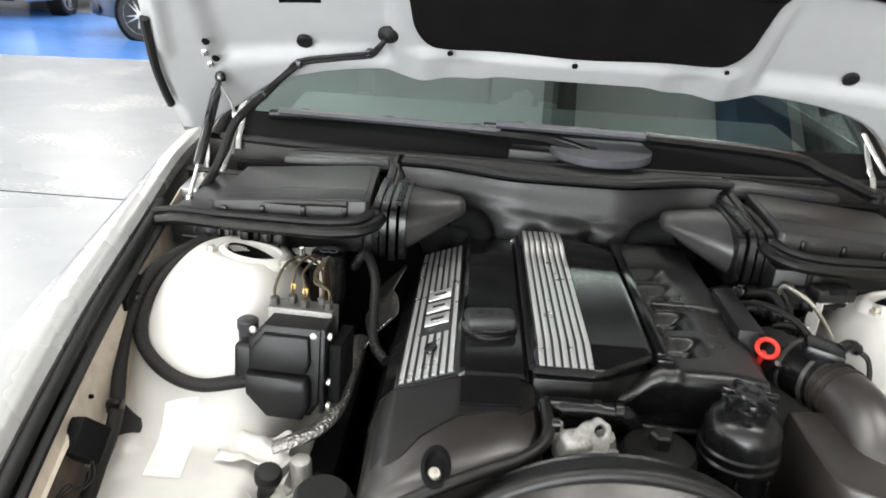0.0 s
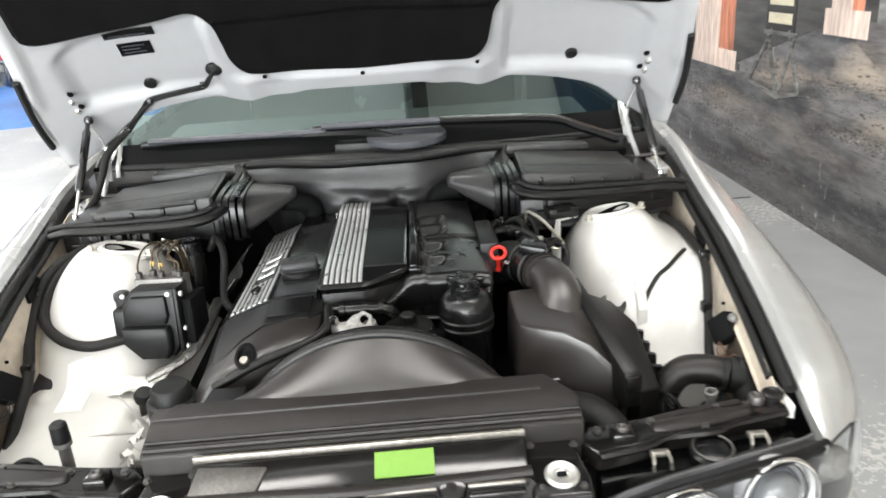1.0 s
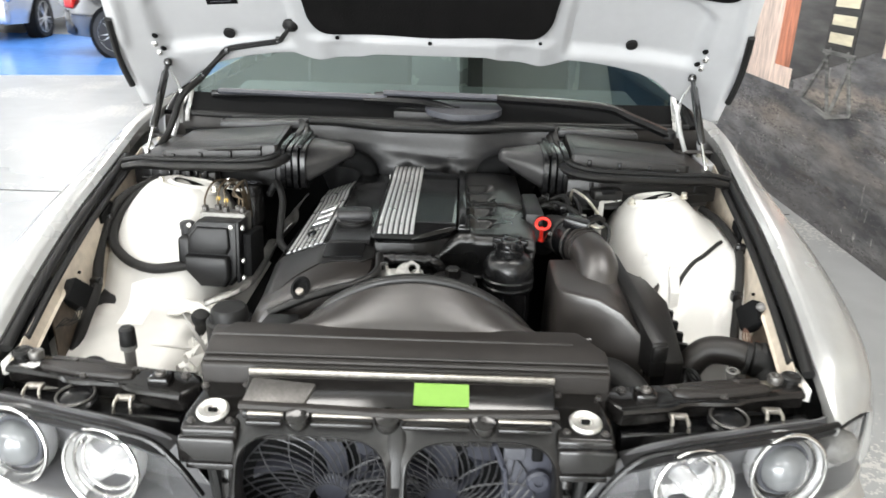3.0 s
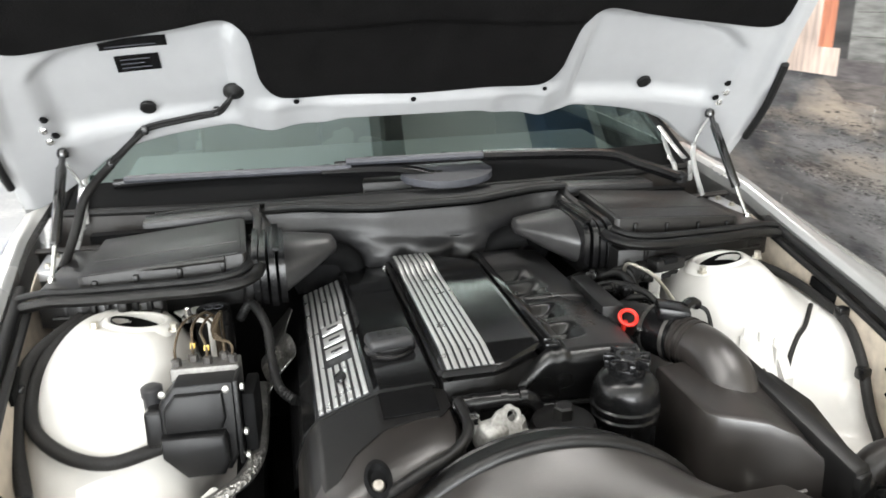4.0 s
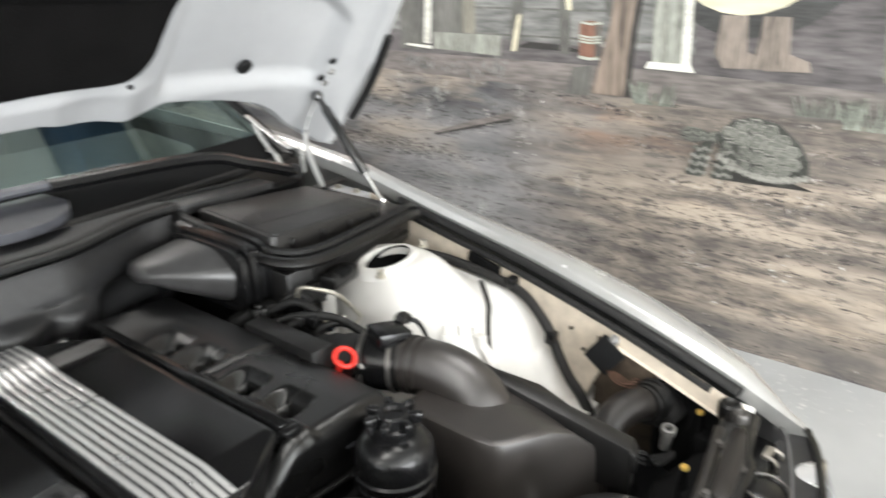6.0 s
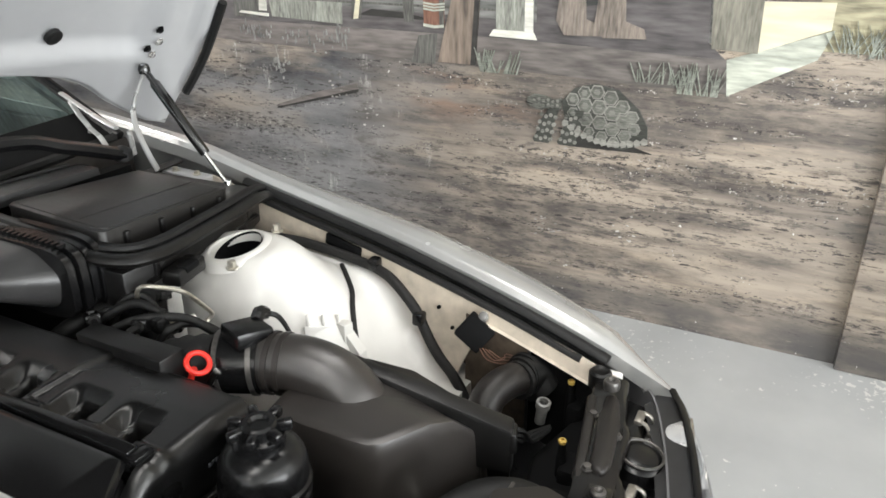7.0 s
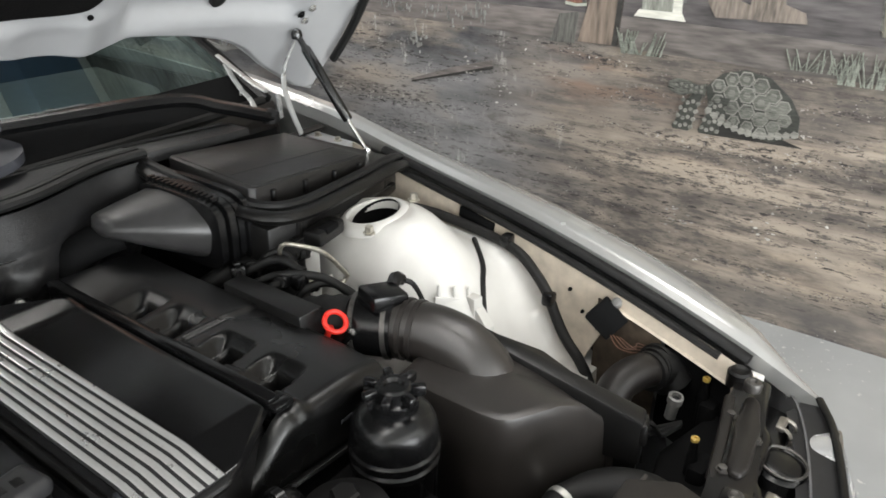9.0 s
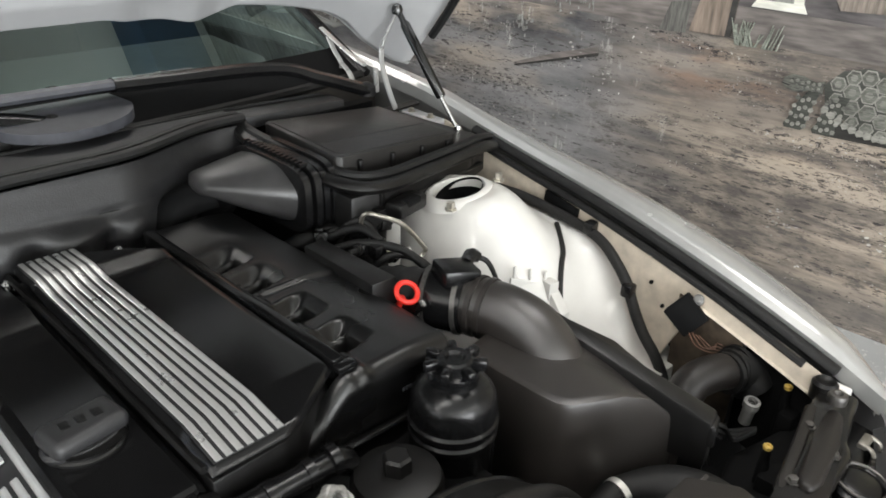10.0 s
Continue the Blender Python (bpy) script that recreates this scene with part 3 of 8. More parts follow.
painted("painted_tyre", disc(0.93, 1.45, 0.36), D_TYRE, 2)
painted("painted_tyre_wall", disc(0.95, 1.45, 0.29), D_CREAM, 3)
painted("painted_tyre_hub", disc(0.95, 1.45, 0.2), D_GREY, 4)
# a pair of worn boots on the porch edge, plain shapes
for dy in (0.0, 0.13):
    painted("painted_boot", [(0.72 + dy, 1.0), (0.86 + dy, 0.995), (0.89 + dy, 1.04), (0.88 + dy, 1.16), (0.80 + dy, 1.16), (0.79 + dy, 1.05), (0.73 + dy, 1.03)], D_BOOT, 6)
# tortoise
dome = [(0.68, 0.665), (0.685, 0.72), (0.72, 0.775), (0.79, 0.83), (0.87, 0.845), (0.94, 0.825), (0.985, 0.775), (0.97, 0.72), (0.86, 0.655), (0.76, 0.63)]
painted("painted_shell", dome, D_SHELLD, 3)
rng_t = random.Random(4)
for cy, cz, r in ((0.905, 0.812, 0.024), (0.862, 0.818, 0.026), (0.815, 0.803, 0.027), (0.773, 0.776, 0.026), (0.738, 0.745, 0.024), (0.945, 0.785, 0.024), (0.900, 0.768, 0.028), (0.852, 0.768, 0.028), (0.806, 0.752, 0.028), (0.765, 0.727, 0.026), (0.727, 0.706, 0.022), (0.940, 0.738, 0.022), (0.893, 0.722, 0.026), (0.845, 0.716, 0.027), (0.800, 0.698, 0.026), (0.757, 0.680, 0.023), (0.880, 0.680, 0.020), (0.835, 0.668, 0.021), (0.792, 0.655, 0.020)):
    painted("painted_scute", disc(cy, cz, r * 1.02, 6), D_SCUTE, 4)
    painted("painted_scute_field", disc(cy, cz, r * 0.86, 6), D_SHELLM, 5)
    painted("painted_scute_mark", disc(cy, cz, r * 0.45, 6), D_SHELL, 6)
painted("painted_head", [(0.985, 0.745), (1.03, 0.748), (1.055, 0.738), (1.09, 0.742), (1.112, 0.757), (1.108, 0.778), (1.085, 0.790), (1.05, 0.789), (1.01, 0.776), (0.985, 0.785)], D_SHELLM, 4)
painted("painted_eye", disc(1.082, 0.773, 0.006, 10), D_DARK, 5)
painted("painted_beak", [(1.085, 0.752), (1.113, 0.758), (1.112, 0.762), (1.085, 0.757)], D_DARK, 5)
for y in (0.955, 1.045):
    painted("painted_leg", [(y - 0.030, 0.632), (y - 0.022, 0.622), (y + 0.030, 0.622), (y + 0.036, 0.632), (y + 0.022, 0.66), (y + 0.012, 0.70), (y - 0.02, 0.75), (y - 0.055, 0.75), (y - 0.036, 0.69)], D_SHELLD, 5)
    for k in range(16):
        painted("painted_scale", disc(y - 0.028 + 0.017 * (k % 4) - 0.010 * (k // 4) * 0.5, 0.636 + 0.027 * (k // 4) + 0.006 * (k % 2), 0.0075, 6), D_SCUTE if k % 3 else D_SHELL, 6)
for k in range(12):
    painted("painted_scale", disc(0.998 + 0.017 * (k % 6), 0.757 + 0.017 * (k // 6) - 0.004 * (k % 2), 0.006, 6), D_SHELL, 5)
for k in range(13):
    a = k / 12
    painted("painted_shell_rim", disc(0.690 + 0.275 * a, 0.668 - 0.035 * math.sin(math.pi * a * 0.8) + 0.055 * a * a, 0.013, 5), D_SCUTE, 6)
painted("painted_shade", [(0.66, 0.628), (0.95, 0.62), (0.93, 0.66), (0.80, 0.665)], D_DARK, 2)
# grass tufts along the kerb
D_GRASS = daub("mural_grass", (0.25, 0.265, 0.225), 0.3, 90)
rng_g = random.Random(7)
for cy, cz, n, h in ((0.55, 0.84, 34, 0.10), (0.67, 0.865, 20, 0.07), (1.22, 0.85, 30, 0.085), (0.13, 1.0, 22, 0.08), (0.05, 0.99, 22, 0.10)):
    for k in range(n):
        y = cy + rng_g.uniform(-0.07, 0.07)
        lean, hh = rng_g.uniform(-0.035, 0.035), h * rng_g.uniform(0.5, 1.0)
        painted("painted_grass", [(y - 0.0018, cz), (y + 0.0018, cz), (y + lean + 0.0006, cz + hh), (y + lean - 0.0006, cz + hh)], D_GRASS, 8)
# painted ground: clusters of dark pebbles with pale flecks beside them
D_PEBBLE = daub("mural_pebble", (0.055, 0.050, 0.052), 0.5, 60)
D_FLECK = daub("mural_fleck", (0.42, 0.40, 0.37), 0.4, 60)


def dab(bm, y, z, length, height, x):
    tilt = rng_p.uniform(-0.25, 0.15)
    ring = []
    for k in range(6):
        a = 2 * math.pi * k / 6 + rng_p.uniform(-0.3, 0.3)
        ring.append(bm.verts.new((x, y + 0.5 * length * math.cos(a), z + 0.5 * height * math.sin(a) + tilt * 0.5 * length * math.cos(a))))
    bm.faces.new(ring)


rng_p = random.Random(23)
pebbles, flecks = bmesh.new(), bmesh.new()
for k in range(85):
    cy, cz, span = rng_p.uniform(0.15, 3.2), rng_p.uniform(0.10, 0.80), rng_p.uniform(0.03, 0.13)
    for m in range(rng_p.randint(8, 26)):
        off = rng_p.gauss(0, 1)
        y, z = cy + off * span, cz - 0.10 * off * span + rng_p.gauss(0, 0.009)
        if z > 0.82 or (0.6 < y < 1.16 and z > 0.57):
            continue
        dab(pebbles, y, z, rng_p.uniform(0.003, 0.012), rng_p.uniform(0.0018, 0.0042), -0.0135)
        if rng_p.random() < 0.22:
            dab(flecks, y + 0.003, z + 0.003, rng_p.uniform(0.002, 0.006), rng_p.uniform(0.0015, 0.003), -0.0140)
for cy, cz, n in ((1.02, 0.30, 16), (1.45, 0.12, 8), (0.72, 0.36, 8), (1.9, 0.70, 10), (1.75, 0.66, 8)):
    for m in range(n):
        dab(flecks, rng_p.gauss(cy, 0.035), rng_p.gauss(cz, 0.03), rng_p.uniform(0.006, 0.018), rng_p.uniform(0.004, 0.010), -0.0142)
tagged(part("painted_pebble_scatter", pebbles, D_PEBBLE, mural), "clusters of dark painted pebbles on the ground", kind="stuff")
tagged(part("painted_fleck_scatter", flecks, D_FLECK, mural), "pale painted flecks on the ground", kind="stuff")
# far store front: dark windows between orange columns, and a sign stand
painted("painted_store", [(2.62, 0.98), (3.1, 1.0), (4.0, 0.73), (5.5, 0.72), (9.0, 0.66), (9.0, 3.3), (2.62, 3.3)], D_STORE, 1)
for y0, y1, z in ((4.05, 4.68, 0.72), (5.5, 6.2, 0.72), (7.1, 7.9, 0.7), (2.72, 2.98, 1.02)):
    painted("painted_column", rect(y0, y1, z, 3.0), D_ORANGE, 2)
    painted("painted_column_light", rect(y0 + 0.35 * (y1 - y0), y1, z + 0.02, 3.0), D_PINK, 3)
    painted("painted_column_foot", rect(y0 - 0.05, y1 + 0.05, z - 0.04, z + 0.08), D_PINK, 4)
painted("painted_ledge", [(3.95, 0.69), (9.0, 0.60), (9.0, 0.68), (4.0, 0.735), (3.95, 0.73)], D_GREY, 2)
painted("painted_window", rect(4.75, 5.4, 0.95, 2.6), D_GREY, 2)
painted("painted_sign", rect(3.31, 3.63, 0.96, 1.9), D_DARK, 4)
for k in range(5):
    painted("painted_sign_bar", rect(3.34, 3.60, 1.0 + 0.095 * k, 1.055 + 0.095 * k), D_CREAM, 5)
for a, b in (((3.80, 0.66), (3.55, 0.97)), ((3.22, 0.66), (3.36, 0.97)), ((3.45, 0.60), (3.60, 0.95)), ((3.45, 0.60), (3.30, 0.95)), ((3.80, 0.66), (3.45, 0.61)), ((3.22, 0.66), (3.45, 0.61)), ((3.28, 0.95), (3.64, 0.95))):
    d = Vector((b[0] - a[0], b[1] - a[1])).normalized() * 0.011
    painted("painted_sign_stand", [(a[0] - d.y, a[1] + d.x), (a[0] + d.y, a[1] - d.x), (b[0] + d.y, b[1] - d.x), (b[0] - d.y, b[1] + d.x)], D_GREY, 6)

# ---- the car with its bonnet up ----
car = thing("car", "silver saloon car with its bonnet propped open", "car")
EDGE_X = [(0.30, 0.712), (0.42, 0.716), (0.605, 0.743), (0.843, 0.775), (1.15, 0.81), (1.40, 0.838), (1.75, 0.85)]
EDGE_Z = [(0.30, 0.674), (0.42, 0.723), (0.605, 0.768), (0.843, 0.813), (1.15, 0.854), (1.40, 0.893), (1.75, 0.925)]
OUT_X = [(0.30, 0.745), (0.345, 0.785), (0.43, 0.861), (0.475, 0.880), (0.574, 0.897), (0.81, 0.910), (1.0, 0.913), (1.8, 0.910)]


NOSE = [(0.712, 0.318, 0.650), (0.712, 0.309, 0.676), (0.722, 0.318, 0.678), (0.735, 0.329, 0.677), (0.760, 0.351, 0.672), (0.790, 0.380, 0.664), (0.818, 0.405, 0.650), (0.826, 0.414, 0.600), (0.828, 0.418, 0.540)]


def soft(table, x, w=0.05):
    return (lerp_table(table, x - w) + lerp_table(table, x) + lerp_table(table, x + w)) / 3


# brown stain darkened further for the shade under the wing flange
SHADEWELL = shader("stained_and_shaded_panel", (0.07, 0.054, 0.040), 0.7, 0.0, 0.5, 16, spec=0.2)


def fender(sx):
    def fn(u, v):
        y = 0.43 + (1.75 - 0.43) * max(0.0, (u - 0.15) / 0.85)
        xi, zi, xo = soft(EDGE_X, y), soft(EDGE_Z, y), soft(OUT_X, y)
        e = smoothstep(0.70, 0.43, y)
        drop = 0.20 + 0.23 * smoothstep(0.40, 0.60, y)
        prof = [(xi + 0.002, zi - 0.028), (xi, zi), (xi + 0.012, zi + 0.010), (xi + 0.03, zi + 0.013),
                (xi + (xo - xi) * 0.55, zi + 0.003 - 0.010 * e), (xi + (xo - xi) * 0.78, zi - 0.026 - 0.008 * e), (xi + (xo - xi) * 0.93, zi - 0.085 - 0.01 * e), (xo, zi - 0.17), (xo - 0.01, zi - drop)]
        k = v * (len(prof) - 1)
        i = min(int(k), len(prof) - 2)
        t = k - i
        x = prof[i][0] * (1 - t) + prof[i + 1][0] * t
        z = max(prof[i][1] * (1 - t) + prof[i + 1][1] * t, zi - drop - (0.028 if v < 0.1 else 0))
        if u < 0.15:
            # front edge along the top and the end of the headlamp
            k = v * (len(NOSE) - 1)
            i = min(int(k), len(NOSE) - 2)
            tip = Vector(NOSE[i]).lerp(Vector(NOSE[i + 1]), k - i)
            p = tip.lerp(Vector((x, y, z)), u / 0.15)
            p.x += 0.003 * math.sin(math.pi * u / 0.15) * smoothstep(0.4, 0.8, v)
            return (sx * p.x, p.y, p.z)
        return (sx * x, y, z)
    part("fender", S(fn, 40, 24, 0.004), SILVER, car)
    # lip behind the headlamp
    rub = [(sx * (soft(EDGE_X, y) - 0.012), y, soft(EDGE_Z, y) - 0.010) for y in (0.42, 0.55, 0.7, 0.85, 1.0, 1.15, 1.22)]
    seal = part("wing_seal", T(rub, 0.011, 10, 5, 0.8), RUBBER, car, "black rubber bonnet seal")
    rub2 = [(sx * (soft(EDGE_X, y) - 0.032), y, soft(EDGE_Z, y) - 0.022) for y in (0.46, 0.6, 0.75, 0.9, 1.05, 1.18)]
    part("seal_strip", T(rub2, 0.008, 8, 5, 0.7), RUBBER, seal)

    def wing(u, v):
        y = 0.40 + 0.9 * u
        x = soft(EDGE_X, y) - 0.028 - (0.013 + 0.017 * smoothstep(0.62, 0.74, y)) * v
        z = soft(EDGE_Z, y) - 0.018 - (0.030 + (soft(EDGE_Z, y) - 0.548) * smoothstep(0.62, 0.74, y)) * v
        return (sx * x, y, z)
    inner = part("inner_wing", S(wing, 26, 4, 0.003), CREAMDIRTY, car, "dusty cream painted inner wing panel")
    for y, dz, sy, sz in ((0.948, -0.022, 0.085, 0.022), (0.73, -0.05, 0.006, 0.006), (0.655, -0.052, 0.006, 0.006), (0.70, -0.075, 0.006, 0.006), (0.56, -0.030, 0.006, 0.006), (0.60, -0.035, 0.005, 0.005)):
        x = soft(EDGE_X, y) - 0.028 - 0.03 * (-dz / (soft(EDGE_Z, y) - 0.50)) - 0.006
        part("hole", B((sx * x, y, soft(EDGE_Z, y) - 0.018 + dz), (0.008, sy, sz), 0.002, pose(0, 0, 0, 8, 0, sx * -8)), INTERIOR, inner, "dark punched slot")
    flange = [(sx * (soft(EDGE_X, y) - 0.043 - 0.01 * smoothstep(0.62, 0.74, y)), y, soft(EDGE_Z, y) - 0.048) for y in (0.42, 0.5, 0.6, 0.66)]
    part("flange", T(flange, 0.006, 8, 4, 0.35), CREAMDIRTY, inner)
    # brown sheet holds stain and shade; black sheet stands for the shaded cavity
    for name, y0, y1, material, label in (("lower_wing", 0.55, 0.67, SHADEWELL, "stained lower wing panel with shade in its colour"), ("lamp_cavity_shade", 0.40, 0.548, INTERIOR, "black sheet in place of the shaded lamp cavity")):
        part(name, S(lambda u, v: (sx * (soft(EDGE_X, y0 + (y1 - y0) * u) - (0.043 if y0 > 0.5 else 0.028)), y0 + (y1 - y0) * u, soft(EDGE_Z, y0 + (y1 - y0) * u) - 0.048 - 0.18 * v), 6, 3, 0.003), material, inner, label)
    part("corner_gusset", P([(sx * 0.690, 0.40), (sx * 0.703, 0.392), (sx * 0.708, 0.470), (sx * 0.699, 0.478)], 0.672, 0.698, 0.004), CREAM, car)


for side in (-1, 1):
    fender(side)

# strut towers and aprons
TOWER = (0.567, 1.05)
ARCH = [(0.60, 0.54), (0.655, 0.575), (0.70, 0.612), (0.767, 0.672), (0.831, 0.735), (0.867, 0.752), (0.905, 0.760), (0.943, 0.762), (1.0, 0.762), (1.22, 0.77)]


def apron_z(x, y, sx=1):
    """Height of the white apron pressing at x (from the middle line) and y; on one side it swells into a wheel arch."""
    base = (0.668 if sx > 0 else 0.622) - 0.03 * smoothstep(0.70, 0.46, y) - 0.07 * smoothstep(0.50, 0.42, x)
    if sx > 0:
        base = max(0.60 - 0.3 * max(0.0, 0.66 - y), soft(ARCH, y, 0.02) - 0.5 * max(0.0, 0.725 - x)) - 0.07 * smoothstep(0.50, 0.42, x)
    base += 0.010 * smoothstep(1.3, 0.7, math.hypot((x - 0.69) / 0.020, (y - 0.758) / 0.022)) - 0.003 * math.exp(-((y - 0.872 - 0.6 * (x - 0.65)) / 0.008) ** 2) * smoothstep(0.56, 0.60, x)
    d = math.hypot((x - TOWER[0]) * (1.9 if x < TOWER[0] else 1.56 if sx > 0 else 1.0), y - TOWER[1])
    top = 0.838 + max(-0.014, min(0.010, 0.15 * (x - TOWER[0]))) - max(-0.010, min(0.012, 0.13 * (y - TOWER[1] + 0.01)))
    t = 0.8 * smoothstep(0.30, 0.085, d) + 0.2 * min(1, max(0, (0.27 - d) / 0.185))
    return base + (top - base) * t


def apron(sx):
    def fn(u, v):
        y0 = 0.652 if sx > 0 else 0.45
        x, y = 0.385 + 0.36 * u, y0 + (1.22 - y0) * v
        if math.hypot(x - TOWER[0], y - TOWER[1] + 0.01) < 0.055:
            return None
        z = apron_z(x, y, sx)
        if u == 0 or v == 0:
            z -= 0.16
        return (sx * x, y, z)
    tower = part("strut_tower", S(fn, 46, 96, 0.003), CREAM, car, "white painted strut tower and apron pressing")
    c = Vector((sx * TOWER[0], TOWER[1] - 0.01, 0.839))
    bm = L([(0.069, -0.014), (0.066, -0.006), (0.060, -0.001), (0.0555, 0.003), (0.049, 0.0035), (0.0455, 0.001), (0.0445, -0.014)], pose(c.x, c.y, c.z, -7.5, -8.5 * sx, 0), 40, False)
    part("tower_rim", bm, CREAM, tower)
    part("tower_bore", L([(0.0445, -0.004), (0.0445, -0.03), (0.043, -0.07), (0.003, -0.075)], pose(c.x, c.y, c.z, -12, -21 * sx, 0), 40, False), INTERIOR, tower, "dark opening in the tower top")
    for a in (100, 215, 330):
        p = c + Vector((0.074 * math.cos(radians(a)), 0.074 * math.sin(radians(a)), -0.004 + 0.15 * 0.074 * sx * math.cos(radians(a)) - 0.13 * 0.074 * math.sin(radians(a))))
        bolt(tower, p, 0.007, 0.014, None, ZINC, "stud")


    flange = part("tower_flange", P([(sx * x, y) for x, y in ((0.436, 1.082), (0.456, 1.062), (0.492, 1.080), (0.52, 1.125), (0.47, 1.14))], 0.812, 0.8165, 0.0015), CREAM, tower)
    part("hole", L([(0.0045, -0.001), (0.0045, 0.0008), (0.001, 0.001)], Matrix.Translation((sx * 0.459, 1.083, 0.8165)), 12), INTERIOR, flange)
    part("flange_drop", P([(sx * x, y) for x, y in ((0.436, 1.080), (0.452, 1.062), (0.456, 1.066), (0.440, 1.086))], 0.70, 0.813, 0.0015), CREAM, flange)


for side in (-1, 1):
    apron(side)

# ---- bonnet ----
HOOD_O, HOOD_U, HOOD_N = Vector((0, 1.42, 1.115)), Vector((0, -0.643, 0.766)), Vector((0, -0.766, -0.643))
HOOD_LEN = 1.12


def hood_point(x, s, n=0.0):
    crown = 0.078 * (abs(x) / 0.83) ** 5 - 0.09 * smoothstep(0.55, 1.15, s)
    return Vector((x, 0, 0)) + HOOD_O + HOOD_U * s + HOOD_N * (n + crown)


def hood_half(s):
    return 0.845 - 0.03 * smoothstep(0.0, 0.3, s) - 0.13 * smoothstep(0.2, 1.15, s)


REAR_EDGE = [(0.0, 0.003), (0.16, 0.003), (0.21, -0.016), (0.33, -0.026), (0.362, -0.021), (0.382, -0.005), (0.45, -0.012), (0.52, -0.022), (0.60, -0.040), (0.65, -0.064), (0.70, -0.108), (0.80, -0.165)]


def hood_rear(x):
    a = abs(x)
    return sum(lerp_table(REAR_EDGE, abs(a + d)) for d in (-0.012, -0.006, 0, 0.006, 0.012)) / 5


# lower edge of the felt pad from the middle line outwards: across, along the bonnet
PAD_EDGE = spline([(x, s, 0) for x, s in ((0.0, 0.092), (0.15, 0.095), (0.255, 0.095), (0.292, 0.106), (0.315, 0.145), (0.323, 0.20), (0.331, 0.255), (0.352, 0.292), (0.388, 0.308), (0.47, 0.294), (0.60, 0.278), (0.69, 0.274), (0.738, 0.283), (0.765, 0.312))], 6)


def relief(x, s):
    """Pressed shape of the inner panel."""
    a = abs(x)
    top = 0.283 - 0.14 * (a - 0.39) - 0.9 * max(0, a - 0.67) ** 1.2
    pocket = smoothstep(0.362, 0.388, a + 0.35 * max(0, s - 0.235)) * smoothstep(0.745, 0.705, a) * smoothstep(0.006, 0.062, s) * smoothstep(top + 0.008, top - 0.016, s)
    rail = smoothstep(-0.03, 0.0, s - hood_rear(x)) * smoothstep(0.085, 0.05, s) * smoothstep(0.36, 0.30, a)
    wave = 0.010 * smoothstep(0.17, 0.23, a) * smoothstep(0.31, 0.25, a) * smoothstep(0.10, 0.03, s)
    lip = 0.010 * smoothstep(hood_half(s) - 0.045, hood_half(s) - 0.03, a) * smoothstep(0.05, 0.12, s)
    return -0.020 * pocket + 0.012 * rail - wave + lip


bonnet = new("bonnet")
bonnet.parent = car
tagged(bonnet, "raised silver bonnet with a black felt lining")


def inner_fn(u, v):
    s = -0.16 + (HOOD_LEN + 0.16) * v ** 1.6
    a = 2 * u - 1
    x = a * hood_half(max(0, s))
    s = hood_rear(x) + (s + 0.16) / (HOOD_LEN + 0.16) * (HOOD_LEN - hood_rear(x))
    edge = smoothstep(0.97, 1.0, abs(a)) * 0.012
    tail = smoothstep(0.012, 0.0, s - hood_rear(x)) * 0.012
    return hood_point(x, s, relief(x, s) - edge - tail)


part("inner_panel", S(inner_fn, 180, 120), HOODWHITE, bonnet, "white painted pressed inner panel")


def outer_fn(u, v):
    s0 = HOOD_LEN * v
    x = (2 * u - 1) * hood_half(s0)
    s = hood_rear(x) - 0.004 + (HOOD_LEN + 0.006 - hood_rear(x)) * v
    return hood_point(x * 1.004, s, -0.016 - 0.028 * smoothstep(0, 0.05, min(u, 1 - u)) * smoothstep(0, 0.04, v) * smoothstep(1.0, 0.96, v))


part("outer_skin", S(outer_fn, 40, 40, 0.002), SILVER, bonnet)


def pad_fn(u, v):
    a = 2 * u - 1
    k = abs(a) * (len(PAD_EDGE) - 1)
    i = min(int(k), len(PAD_EDGE) - 2)
    foot = PAD_EDGE[i].lerp(PAD_EDGE[i + 1], k - i)
    x, lo = math.copysign(foot.x, a), foot.y
    s = lo + (1.03 - lo) * v ** 1.4
    x *= 1 - 0.13 * smoothstep(0.25, 1.1, s)
    border = smoothstep(0.0, 0.02, min(v, 1 - v)) * smoothstep(0.0, 0.02, min(u, 1 - u))
    ridge = 0.012 * smoothstep(0.285, 0.305, s + 0.06 * abs(x)) * smoothstep(0.46, 0.36, s) * smoothstep(0.36, 0.30, abs(x)) + 0.008 * smoothstep(0.375, 0.39, s) * smoothstep(0.48, 0.43, s) * smoothstep(0.25, 0.20, abs(x - 0.12))
    quilt = 0.002 * math.sin(x * 19 + 1.3) * math.sin(s * 17)
    return hood_point(x, s, 0.004 + 0.010 * border + ridge + quilt * border)


part("felt_pad", S(pad_fn, 156, 110, 0.006), FELT, bonnet, "black felt sound lining")
